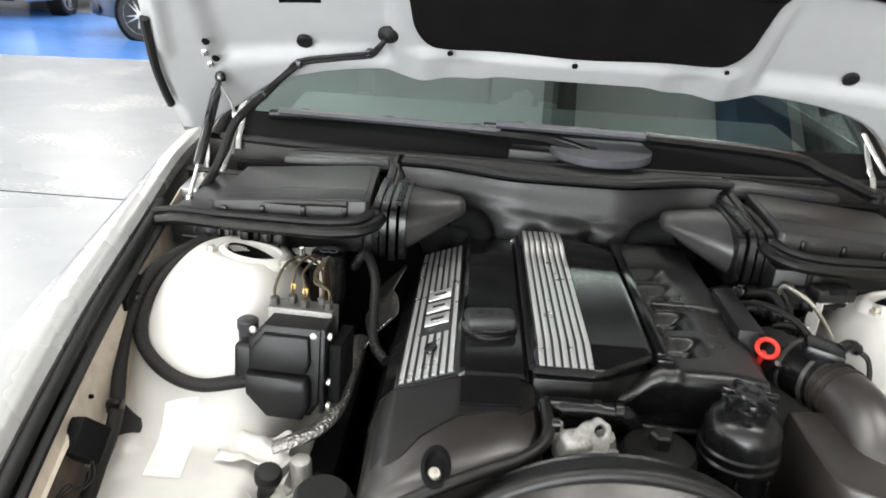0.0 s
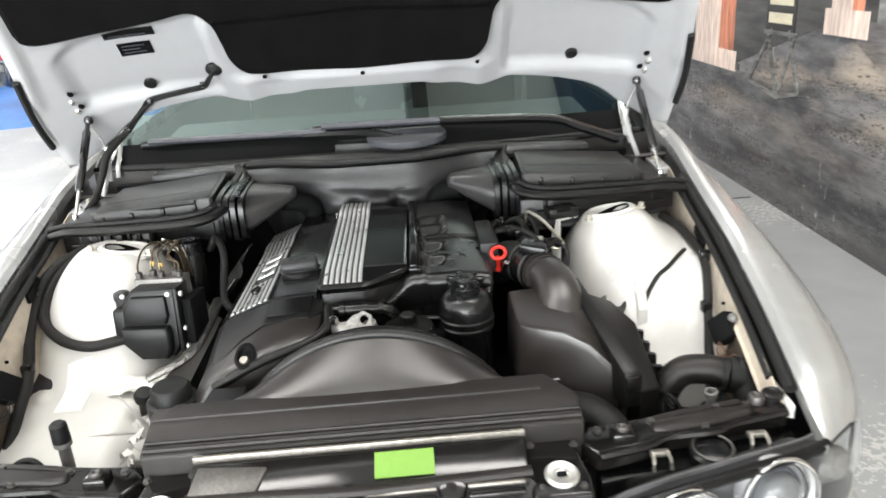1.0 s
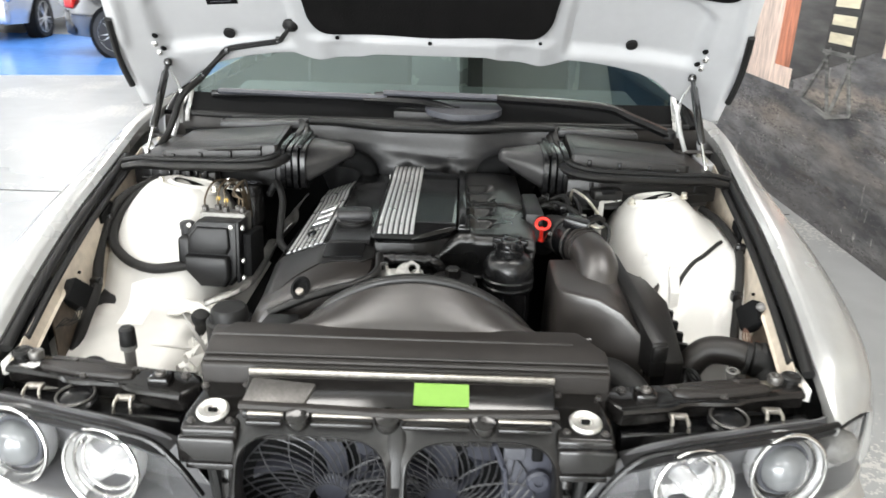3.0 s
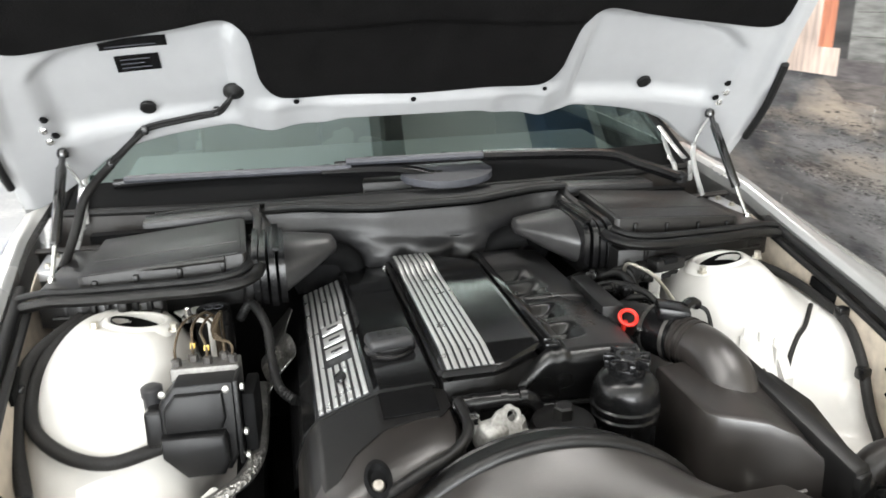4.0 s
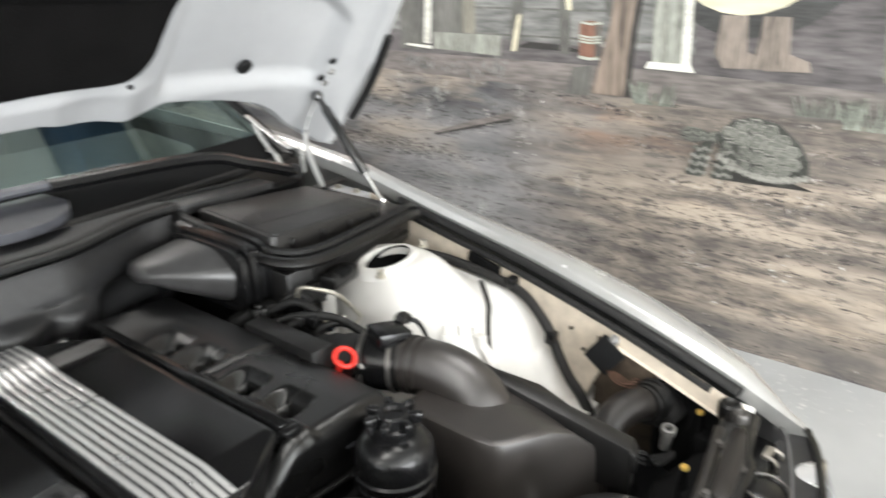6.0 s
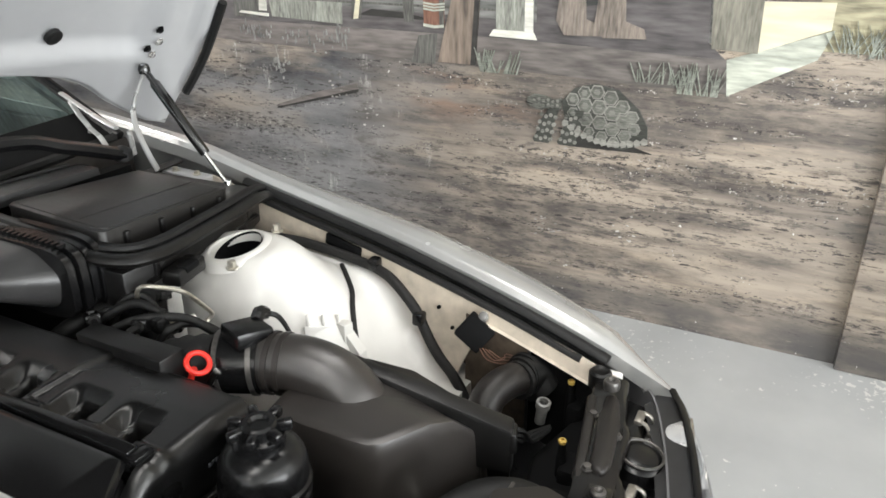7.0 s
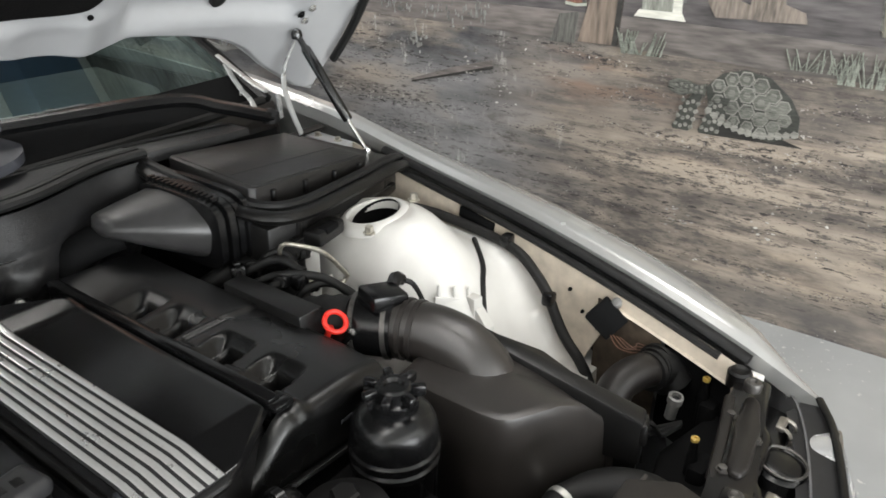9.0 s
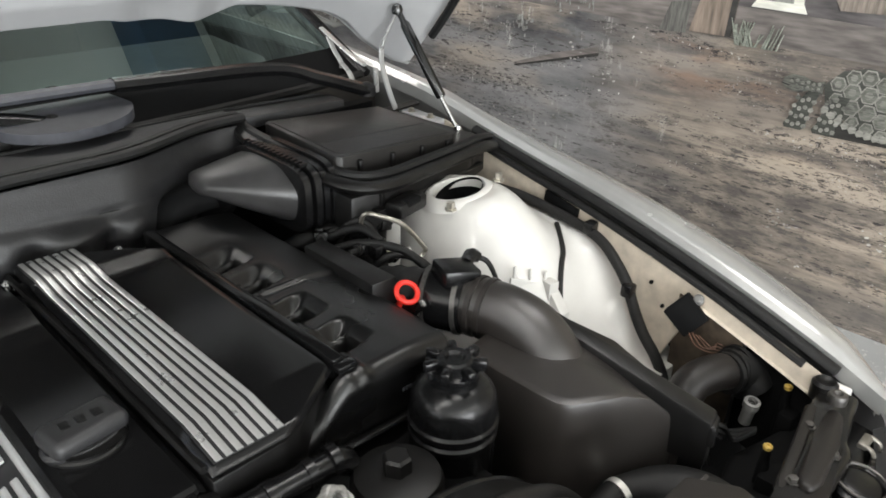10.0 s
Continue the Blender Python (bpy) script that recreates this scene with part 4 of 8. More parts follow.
for sx in (-1, 1):
    face = Matrix.Translation(hood_point(sx * 0.55, 0.064, 0.0)) @ pose(0, 0, 0, 130, 0, 0)
    part("rubber_plug", L([(0.016, -0.004), (0.016, 0.003), (0.012, 0.005), (0.006, 0.004)], Matrix.Translation(hood_point(sx * 0.55, 0.066, -0.011)) @ pose(0, 0, 0, 130, 0, 0), 20), RUBBER, bonnet)
    strip = [hood_point(sx * (hood_half(max(0, s)) - 0.006), s, 0.006) for s in (-0.055, 0.0, 0.06, 0.12, 0.185)]
    part("edge_rubber", T(strip, 0.009, 8, 4), RUBBER, bonnet)
    for k, (dx, s) in enumerate(((0.735, 0.095), (0.744, 0.066), (0.728, 0.046), (0.742, 0.032))):
        bolt(bonnet, hood_point(sx * dx, s, 0.001), 0.006, 0.005, pose(0, 0, 0, 130, 0, 0), CHROME if k in (1, 3) else INTERIOR, "bolt" if k in (1, 3) else "hole")
for x, s, r in ((-0.252, 0.074, 0.006), (0.30, 0.074, 0.005), (0.0, 0.062, 0.006)):
    part("hole", L([(r, -0.002), (r, 0.001), (r * 0.6, 0.0015)], Matrix.Translation(hood_point(x, s, 0.012)) @ pose(0, 0, 0, 130, 0, 0), 14), INTERIOR, bonnet)
grommet = part("grommet", L([(0.021, -0.003), (0.021, 0.004), (0.016, 0.008), (0.007, 0.012), (0.006, 0.016)], Matrix.Translation(hood_point(-0.377, 0.10, -0.004)) @ pose(0, 0, 0, 130, 0, 0), 22), RUBBER, bonnet, "black rubber hose grommet")
for off in (-0.005, 0.005):
    line = [hood_point(-0.377, 0.10, 0.004), hood_point(-0.395, 0.082 + off, 0.016), hood_point(-0.416, 0.057 + off, 0.012), hood_point(-0.479, 0.039 + off, 0.006), hood_point(-0.567, 0.021 + off, 0.006), hood_point(-0.608 + off, -0.022, 0.008), hood_point(-0.655 + off, -0.072, 0.010)]
    part("washer_hose", T(line, 0.0040, 8, 6), RUBBER, bonnet, "thin black washer hose")
loom = part("hose_sleeve", T([hood_point(-0.56, 0.022, 0.006), hood_point(-0.608, -0.022, 0.008), hood_point(-0.655, -0.072, 0.010), (-0.700, 1.385, 0.990), (-0.727, 1.375, 0.925), (-0.744, 1.35, 0.880), (-0.75, 1.30, 0.86)], lambda t: 0.0055 + 0.004 * min(1, 2.5 * t), 10, 6), TAPE, bonnet, "black taped hose sleeve")
for x, s in ((-0.416, 0.057), (-0.565, 0.021), (-0.652, -0.068)):
    part("hose_clip", B(hood_point(x, s, 0.008), (0.014, 0.016, 0.020), 0.004), SMOOTH, bonnet)
for x0, x1, s0, s1 in ((-0.605, -0.485, 0.222, 0.248), (-0.585, -0.505, 0.163, 0.205)):
    def lab(u, v, x0=x0, x1=x1, s0=s0, s1=s1):
        x, s = x0 + (x1 - x0) * u, s0 + (s1 - s0) * v
        return hood_point(x, s, relief(x, s) + 0.0022)
    tag = part("label", S(lab, 8, 4), SMOOTH, bonnet, "black sticker with faint lines of print")
    for k in range(3 if s1 - s0 > 0.03 else 1):
        def bar(u, v, k=k, x0=x0, x1=x1, s0=s0, s1=s1):
            x, s = x0 + 0.01 + (x1 - x0 - 0.02) * u * (0.9 - 0.2 * (k % 2)), s0 + (s1 - s0) * (0.22 + 0.25 * k) + 0.003 * v
            return hood_point(x, s, relief(x, s) + 0.0036)
        part("print_line", S(bar, 6, 1), GREYPL, tag)
# gas struts and hinges
for sx in (-1, 1):
    top, low = Vector((sx * 0.725, 1.372, 1.085)), Vector((sx * 0.745, 1.213, 0.868))
    mid = top.lerp(low, 0.73)
    strut = part("gas_strut", T([top, top.lerp(low, 0.10), top.lerp(low, 0.13), mid.lerp(top, 0.02), mid], lambda t: 0.0065 if t < 0.3 else 0.0105 if t < 0.95 else 0.009, 14, 1, smooth=False), GLOSS, bonnet, "black gas strut with a bright rod")
    part("rod", T([mid, low], 0.0042, 10, 1, smooth=False), CHROME, strut)
    part("ball_joint", L([(0.004, -0.012), (0.011, -0.009), (0.012, 0.0), (0.009, 0.008), (0.003, 0.011)], Matrix.Translation(top), 12), GLOSS, strut)
    part("ball_joint", L([(0.004, -0.012), (0.009, -0.009), (0.009, 0.0), (0.007, 0.008), (0.003, 0.011)], Matrix.Translation(low), 12), CHROME, strut)
    for k, run in enumerate(([(0.735, 1.385, 1.075), (0.712, 1.40, 1.02), (0.706, 1.40, 0.985), (0.711, 1.40, 0.958), (0.724, 1.40, 0.918), (0.742, 1.398, 0.872)], [(0.728, 1.446, 0.952), (0.730, 1.446, 0.93), (0.735, 1.45, 0.90)], [(0.758, 1.65, 0.985), (0.757, 1.625, 0.955), (0.756, 1.60, 0.928), (0.757, 1.625, 0.89), (0.757, 1.65, 0.875)], [(0.756, 1.60, 0.932), (0.752, 1.565, 0.915), (0.75, 1.545, 0.885)], [(0.762, 1.68, 1.0), (0.755, 1.60, 0.972), (0.748, 1.54, 0.955), (0.742, 1.50, 0.948)])):
        part("hinge_arm", T([(sx * a, b, c) for a, b, c in run], 0.0068, 8, 5, 0.5), SILVER, bonnet, "silver painted hinge arm")
    part("hinge_foot", P([(sx * 0.762, 1.30), (sx * 0.80, 1.30), (sx * 0.808, 1.42), (sx * 0.77, 1.42)], 0.84, 0.860, 0.004), HOODWHITE, car)
    for b in (1.30, 1.36):
        bolt(car, (sx * 0.782, b + 0.03, 0.860), 0.006, 0.008, None, ZINC)

# ---- windscreen, cowl panel and wipers ----


def screen_fn(u, v):
    a = 2 * u - 1
    y0, z0 = 1.505 + 0.08 * a * a, 0.908 - 0.006 * a * a
    y1, z1 = 2.26 + 0.12 * a * a, 1.405 - 0.035 * a * a
    x = a * (0.80 - 0.195 * v)
    bulge = 0.035 * math.sin(math.pi * v)
    return (x, y0 + (y1 - y0) * v, z0 + (z1 - z0) * v + bulge)


screen = part("windscreen", S(screen_fn, 30, 16), SCREEN, car, "green tinted windscreen glass")
screen.visible_shadow = False
part("black_border", S(lambda u, v: tuple(Vector(screen_fn(u, 0.004 + 0.088 * v)) + Vector((0, -0.001, 0.002))), 30, 4), INTERIOR, car, "black border baked on the windscreen")
part("screen_seal", T([screen_fn(u, 0.0) for u in (0, 0.1, 0.2, 0.3, 0.4, 0.5, 0.6, 0.7, 0.8, 0.9, 1.0)], 0.011, 8, 3), RUBBER, car)
for sx in (0, 1):
    part("pillar", T([Vector(screen_fn(sx, v)) + Vector(((2 * sx - 1) * 0.02, 0.015, -0.01)) for v in (0.0, 0.2, 0.4, 0.6, 0.8, 1.0)], 0.022, 10, 4), SMOOTH, car)


def cowl_fn(u, v):
    a = 2 * u - 1
    y0 = 1.385 + 0.03 * a * a
    y1 = 1.505 + 0.08 * a * a
    z = 0.885 + 0.012 * v - 0.02 * smoothstep(0.4, 0.0, v) - 0.085 * smoothstep(0.10, 0.20, v) * smoothstep(0.97, 0.88, v)
    return (a * 0.83, y0 + (y1 - y0) * v, z)


part("cowl_panel", S(cowl_fn, 40, 40, 0.004), PLASTICB, car, "black plastic cowl panel under the wipers")
# rounded tongue over the wiper motor
tongue = [(0.0, 1.56)] + [(0.10 - 0.115 * math.cos(math.pi * k / 28), 1.512 - 0.087 * math.sin(math.pi * k / 28) ** 0.9) for k in range(29)] + [(0.20, 1.56)]
part("wiper_cover", P(tongue, lambda x, y: 0.934 + 0.12 * (y - 1.42), lambda x, y: 0.951 + 0.12 * (y - 1.42), 0.005), GREYPL, car, "dark grey plastic wiper motor cover")
part("motor_housing", P([(0.10 + (x - 0.10) * 0.82, 1.51 + (y - 1.51) * 0.8) for x, y in tongue], 0.84, 0.936, 0.004), PLASTIC, car)
part("cover_plinth", P([(-0.11, 1.50), (0.02, 1.49), (0.02, 1.56), (-0.10, 1.56)], 0.91, 0.945, 0.005), PLASTIC, car)


def wiper(name, root, knee, tip, blade0, blade1):
    arm = part("wiper_arm", T([root, Vector(root).lerp(Vector(knee), 0.5) + Vector((0, 0, 0.004)), knee, tip], 0.022, 8, 6, 0.65), SMOOTH, car, "black wiper arm")
    part("wiper_spindle", L([(0.020, -0.01), (0.020, 0.008), (0.012, 0.014), (0.006, 0.018)], Matrix.Translation(root), 16), RUBBER, arm)
    a, b = Vector(blade0), Vector(blade1)
    part("wiper_blade", T([a, a.lerp(b, 0.3) + Vector((0, 0, 0.006)), a.lerp(b, 0.7) + Vector((0, 0, 0.006)), b], 0.009, 8, 5, 1.3), SMOOTH, arm)
    part("blade_spoiler", T([a.lerp(b, 0.05) + Vector((0, -0.01, 0.012)), a.lerp(b, 0.95) + Vector((0, -0.01, 0.012))], 0.017, 8, 6, 0.55), GREYPL, arm)
    for k in (0.15, 0.5, 0.85):
        p = a.lerp(b, k) + Vector((0, 0, 0.014))
        part("blade_clip", B(p, (0.02, 0.016, 0.012), 0.003), SMOOTH, arm)


wiper("wiper", (0.705, 1.450, 0.908), (0.505, 1.512, 0.972), (0.20, 1.535, 0.984), (-0.17, 1.545, 0.980), (0.38, 1.545, 0.972))
wiper("wiper", (0.08, 1.50, 0.945), (-0.05, 1.525, 0.968), (-0.20, 1.55, 0.968), (-0.69, 1.62, 0.958), (-0.10, 1.545, 0.965))

# ---- front end: slam panel, catches, nostril frames ----
BEAM = shader("black_painted_steel", (0.008, 0.0074, 0.007), 0.15, 0.0, 0.3, 20, rough_vary=0.05, spec=0.45)
part("radiator_cover", P([(-0.335, 0.345), (0.345, 0.345), (0.345, 0.40), (0.30, 0.445), (-0.30, 0.445), (-0.335, 0.41)], 0.66, lambda x, y: 0.738 + 0.30 * (y - 0.345), 0.006), PLASTICB, car, "brownish black plastic radiator top cover")
for y, z, r in ((0.352, 0.743, 0.004), (0.366, 0.747, 0.003)):
    part("cover_ridge", T([(-0.33, y, z), (0.0, y, z), (0.34, y, z)], r, 6, 2), PLASTICB, car)
part("bright_strip", B((0.0, 0.3315, 0.734), (0.50, 0.007, 0.012), 0.002), STEEL, car, "bright metal strip")
slam = part("slam_panel", P([(-0.245, 0.258), (0.245, 0.258), (0.25, 0.325), (-0.25, 0.325)], 0.655, lambda x, y: 0.705 + 0.4 * (y - 0.258), 0.004), BEAM, car, "gloss black front cross member")
for x0, x1 in ((-0.235, -0.178), (-0.134, -0.038), (0.006, 0.111), (0.155, 0.238)):
    part("panel_lip", B(((x0 + x1) / 2, 0.254, 0.706), (x1 - x0, 0.008, 0.006), 0.0025), STEEL, slam, "bright rolled edge")
    part("panel_fold", B(((x0 + x1) / 2, 0.244, 0.697), (x1 - x0, 0.012, 0.008), 0.003), BEAM, slam)
for x in (-0.156, -0.016, 0.133):
    part("buffer", L([(0.021, -0.02), (0.021, 0.002), (0.018, 0.007), (0.011, 0.009), (0.004, 0.009)], pose(x, 0.254, 0.702, 25, 0, 0), 20), BEAM, slam, "round black buffer seat")
label = tagged(finish("front_label", B((0.066, 0.296, 0.7232), (0.088, 0.043, 0.0014), 0.0, pose(0, 0, 0, 22, 0, 0)), GREEN), "bright green blank sticker on the black cross member", "sticker")
part("grey_bracket", P([(-0.25, 0.262), (-0.15, 0.268), (-0.135, 0.31), (-0.24, 0.318)], 0.70, lambda x, y: 0.714 + 0.35 * (y - 0.265), 0.004), DULL, slam)
for sx in (-1, 1):
    c = part("catch_plate", P([(sx * 0.246, 0.232), (sx * 0.335, 0.232), (sx * 0.338, 0.27), (sx * 0.325, 0.352), (sx * 0.255, 0.352), (sx * 0.246, 0.335)], 0.665, lambda x, y: 0.694 + 0.12 * (y - 0.27), 0.007, 3), BEAM, car, "black bonnet catch plate")
    m = pose(sx * 0.294, 0.272, 0.695, 10, 0, 0)
    part("catch_ring", L([(0.025, 0.0), (0.026, 0.003), (0.022, 0.007), (0.013, 0.005), (0.011, 0.001), (0.004, -0.001)], m, 32), ALU, c, "bright metal catch ring")
    part("catch_slot", B((sx * 0.294, 0.272, 0.6985), (0.015, 0.007, 0.006), 0.002, pose(0, 0, 0, 10, 0, 0)), INTERIOR, c)
    part("catch_front", P([(sx * 0.248, 0.222), (sx * 0.340, 0.224), (sx * 0.338, 0.245), (sx * 0.248, 0.245)], 0.632, 0.676, 0.006), BEAM, c)
    part("catch_lip", P([(sx * 0.246, 0.216), (sx * 0.326, 0.218), (sx * 0.322, 0.235), (sx * 0.246, 0.235)], 0.626, 0.636, 0.003), BEAM, c)
    part("catch_post", T([(sx * 0.264, 0.235, 0.635), (sx * 0.262, 0.225, 0.60), (sx * 0.262, 0.222, 0.56), (sx * 0.262, 0.222, 0.50)], 0.012, 10, 4), BEAM, c)
    part("catch_cable", T([(sx * 0.30, 0.25, 0.64), (sx * 0.292, 0.245, 0.60), (sx * 0.286, 0.24, 0.55), (sx * 0.284, 0.24, 0.50)], 0.010, 8, 4), RUBBER, c)
    for dx, dy in ((0.262, 0.252), (0.322, 0.250), (0.258, 0.34), (0.325, 0.335)):
        bolt(c, (sx * dx, dy, 0.693 + 0.12 * (dy - 0.27)), 0.005, 0.005, None, DULL)
    # black carrier between catch and wing
    car_o = [(0.335, 0.352), (0.36, 0.312), (0.44, 0.330), (0.475, 0.348), (0.555, 0.352), (0.585, 0.368), (0.69, 0.388), (0.695, 0.432), (0.60, 0.420), (0.50, 0.402), (0.42, 0.388), (0.36, 0.388)]
    cb = part("carrier", P([(sx * x, y) for x, y in car_o], 0.665, 0.697, 0.007, 3), BEAM, car, "gloss black stamped front carrier")
    part("carrier_edge", T([(sx * x, y, 0.690) for x, y in ((0.36, 0.316), (0.44, 0.332), (0.475, 0.349), (0.555, 0.353), (0.585, 0.368), (0.685, 0.388))], 0.009, 8, 3, 0.8), BEAM, cb)
    part("carrier_bead", P([(sx * x, y) for x, y in ((0.455, 0.357), (0.475, 0.352), (0.56, 0.362), (0.62, 0.378), (0.632, 0.388), (0.625, 0.400), (0.56, 0.394), (0.47, 0.380), (0.455, 0.372))], 0.68, 0.704, 0.006, 3), PLASTICB, cb)
    part("carrier_bead", T([(sx * 0.44, 0.386, 0.692), (sx * 0.53, 0.401, 0.697), (sx * 0.62, 0.419, 0.694)], 0.008, 8, 5, 0.7), PLASTICB, cb)
    for dx, dy, w in ((0.405, 0.350, 0.036),):
        bk = part("carrier_block", B((sx * dx, dy, 0.702), (w, 0.034, 0.018), 0.005), BEAM, cb)
        part("block_bolt", L([(0.010, 0), (0.010, 0.004), (0.006, 0.006), (0.003, 0.004)], Matrix.Translation((sx * dx, dy, 0.711)), 12), DULL, bk)
    for dx, dy in ((0.37, 0.37), (0.46, 0.38), (0.575, 0.405), (0.54, 0.362), (0.60, 0.385)):
        bolt(cb, (sx * dx, dy, 0.697), 0.006, 0.006, None, DULL)
    part("carrier_lower", P([(sx * x, y) for x, y in ((0.36, 0.30), (0.50, 0.318), (0.69, 0.345), (0.70, 0.39), (0.50, 0.36), (0.36, 0.335))], 0.60, 0.655, 0.006), SMOOTH, car)
    for dx, dy in ((0.455, 0.312), (0.618, 0.338)):
        clip = part("clip_bracket", B((sx * dx, dy + 0.008, 0.683), (0.030, 0.012, 0.008), 0.002), STEEL, car, "dull metal spring clip")
        for e in (-1, 1):
            part("clip_leg", T([(sx * dx + e * 0.011, dy + 0.006, 0.686), (sx * dx + e * 0.013, dy - 0.006, 0.680), (sx * dx + e * 0.014, dy - 0.010, 0.664)], 0.003, 6, 3), STEEL, clip)
    part("buffer_seat", L([(0.018, -0.02), (0.018, 0.004), (0.014, 0.008), (0.010, 0.005), (0.003, 0.005)], Matrix.Translation((sx * 0.678, 0.424, 0.700)), 18), PLASTIC, car, "round black buffer seat")
    part("adjuster", L([(0.012, 0), (0.013, 0.010), (0.011, 0.014), (0.006, 0.015), (0.003, 0.011)], Matrix.Translation((sx * 0.637, 0.396, 0.708)), 14), DULL, car, "grey plastic adjuster knob")
    tor = bmesh.new()
    ring_mesh(tor, pose(sx * 0.54, 0.325, 0.682, 6, 0, 0), 0.03, 0.0022)
    part("lamp_cap_clip", tor, DULL, car)
    part("lamp_cap", L([(0.034, -0.03), (0.034, -0.006), (0.028, 0.0), (0.02, 0.003), (0.004, 0.003)], pose(sx * 0.54, 0.325, 0.678, 6, 0, 0), 24), SMOOTH, car, "round black lamp housing cap")

# nostril moulding: one dark surround with two rounded openings, fans close behind
GRILLE = shader("wire_grille_plastic", (0.020, 0.020, 0.022), 0.35, 0.0, 0.2, 60)
SURROUND = shader("satin_surround_plastic", (0.008, 0.0077, 0.0075), 0.30, 0.0, 0.25, 24, bump=0.1, bump_scale=700, spec=0.5)
COOL = shader("cooling_fan_plastic", (0.034, 0.036, 0.047), 0.45, 0.0, 0.2, 30)


def lean(z, x):
    return 0.203 + 0.42 * (z - 0.62) + 0.35 * max(0.0, z - 0.655) + 0.05 * abs(x)


def opening(sx, gx, gz, q, dy=0.0):
    out = []
    for k in range(48):
        a = 2 * math.pi * k / 48
        ca, sa = math.cos(a), math.sin(a)
        x = sx * 0.130 + math.copysign(abs(ca) ** q, ca) * gx
        z = 0.611 + math.copysign(abs(sa) ** q, sa) * gz * (1.0 if sa > 0 else 0.96)
        out.append((x, lean(z, x) + dy, z))
    return out


for sx in (-1, 1):
    outer = []
    for x, y, z in opening(sx, 0.1285, 0.088, 0.20):
        outer.append((x, y + (0.004 if abs(x) > 0.02 else 0.0), z + (0.005 if z > 0.66 else 0.004 if z < 0.56 else 0)))
    bm = loft(bmesh.new(), [[(x, y + 0.02, z) for x, y, z in outer], outer, opening(sx, 0.124, 0.078, 0.30, -0.002), opening(sx, 0.120, 0.072, 0.48, -0.007), opening(sx, 0.1175, 0.0695, 0.52, -0.008), opening(sx, 0.115, 0.067, 0.54, -0.004), opening(sx, 0.114, 0.066, 0.54, 0.03)], caps=False)
    part("nostril_surround", bm, SURROUND, car, "dark plastic grille surround")
part("surround_web", T([(0, lean(0.70, 0) + 0.003, 0.70), (0, lean(0.66, 0) + 0.001, 0.66), (0, lean(0.60, 0) + 0.004, 0.60), (0, lean(0.54, 0) + 0.004, 0.54)], 0.016, 10, 4, 0.3), PLASTIC, car)
part("surround_slot", B((-0.004, 0.194, 0.588), (0.030, 0.012, 0.058), 0.003, pose(0, 0, 0, -22, 0, 0)), INTERIOR, car, "dark latch slot between the openings")
part("surround_brow", T([(x, lean(0.712, x) - 0.004, 0.710) for x in (-0.25, -0.12, 0.0, 0.12, 0.25)], 0.010, 8, 4, 0.7), PLASTICB, car)
# black block added for the shaded gap between openings and bumper
part("gap_shade_block", B((0, 0.226, 0.468), (0.60, 0.085, 0.105), 0.006), INTERIOR, car)
fanbox = part("duct_box", B((0, 0.325, 0.56), (0.56, 0.02, 0.18)), INTERIOR, car)
for sx in (-1, 1):
    c = Vector((0.072 if sx > 0 else -0.112, 0.286, 0.556))
    hub = part("fan_hub", L([(0.030, -0.004), (0.030, 0.006), (0.025, 0.010), (0.004, 0.010)], Matrix.Translation(c + Vector((0, 0.012, -0.02))) @ pose(0, 0, 0, 90, 0, 0), 24), COOL, car, "dull grey cooling fan behind a wire grille")
    for k in range(7):
        a = 2 * math.pi * k / 7 + 0.35
        run = [c + Vector((math.cos(a + 0.75 * t) * (0.03 + 0.10 * t), 0.014, -0.02 + math.sin(a + 0.75 * t) * (0.03 + 0.10 * t))) for t in (0, 0.35, 0.7, 1.0)]
        part("fan_blade", T(run, lambda t: 0.016 + 0.012 * t, 6, 4, 0.25), COOL, hub)
    g = bmesh.new()
    m = Matrix.Translation(c + Vector((0, -0.026, -0.02))) @ pose(0, 0, 0, 90, 0, 0)
    for r in (0.035, 0.152):
        ring_mesh(g, m, r, 0.0013, 40, 5)
    for turn, count in ((0.85, 46), (-0.55, 15)):
        for k in range(count):
            a = 2 * math.pi * k / count
            tube(g, [c + Vector((math.cos(a + turn * t) * (0.035 + 0.117 * t), -0.026 - 0.004 * math.sin(math.pi * t), -0.02 + math.sin(a + turn * t) * (0.035 + 0.117 * t))) for t in (0, 0.25, 0.5, 0.75, 1.0)], 0.0014, 5, 2)
    part("fan_grille", g, GRILLE, hub)
    if sx < 0:
        continue
    panel = part("fan_frame", P([(sx * 0.168, 0.262), (sx * 0.25, 0.270), (sx * 0.25, 0.282), (sx * 0.168, 0.276)], 0.53, 0.655, 0.003), COOL, car, "dull grey fan frame")
    part("frame_edge", T([(sx * 0.152, 0.256, 0.662), (sx * 0.170, 0.258, 0.61), (sx * 0.178, 0.260, 0.55)], 0.005, 6, 4), COOL, panel)
    part("frame_pocket", B((sx * 0.185, 0.262, 0.642), (0.034, 0.008, 0.022), 0.002), GREYPL, panel)
    part("frame_gap", B((sx * 0.222, 0.264, 0.642), (0.018, 0.010, 0.028), 0.003), INTERIOR, panel)
    part("frame_boss", L([(0.020, 0), (0.020, 0.006), (0.016, 0.010), (0.007, 0.010), (0.006, 0.006), (0.002, 0.006)], pose(sx * 0.226, 0.262, 0.592, 90, 0, 0), 20), COOL, panel)

# headlamps: housing, chrome bowls, rings, clear lens


LENSEND = shader("pale_bezel_plastic", (0.36, 0.36, 0.355), 0.25, 0.3, 0.1, 20)


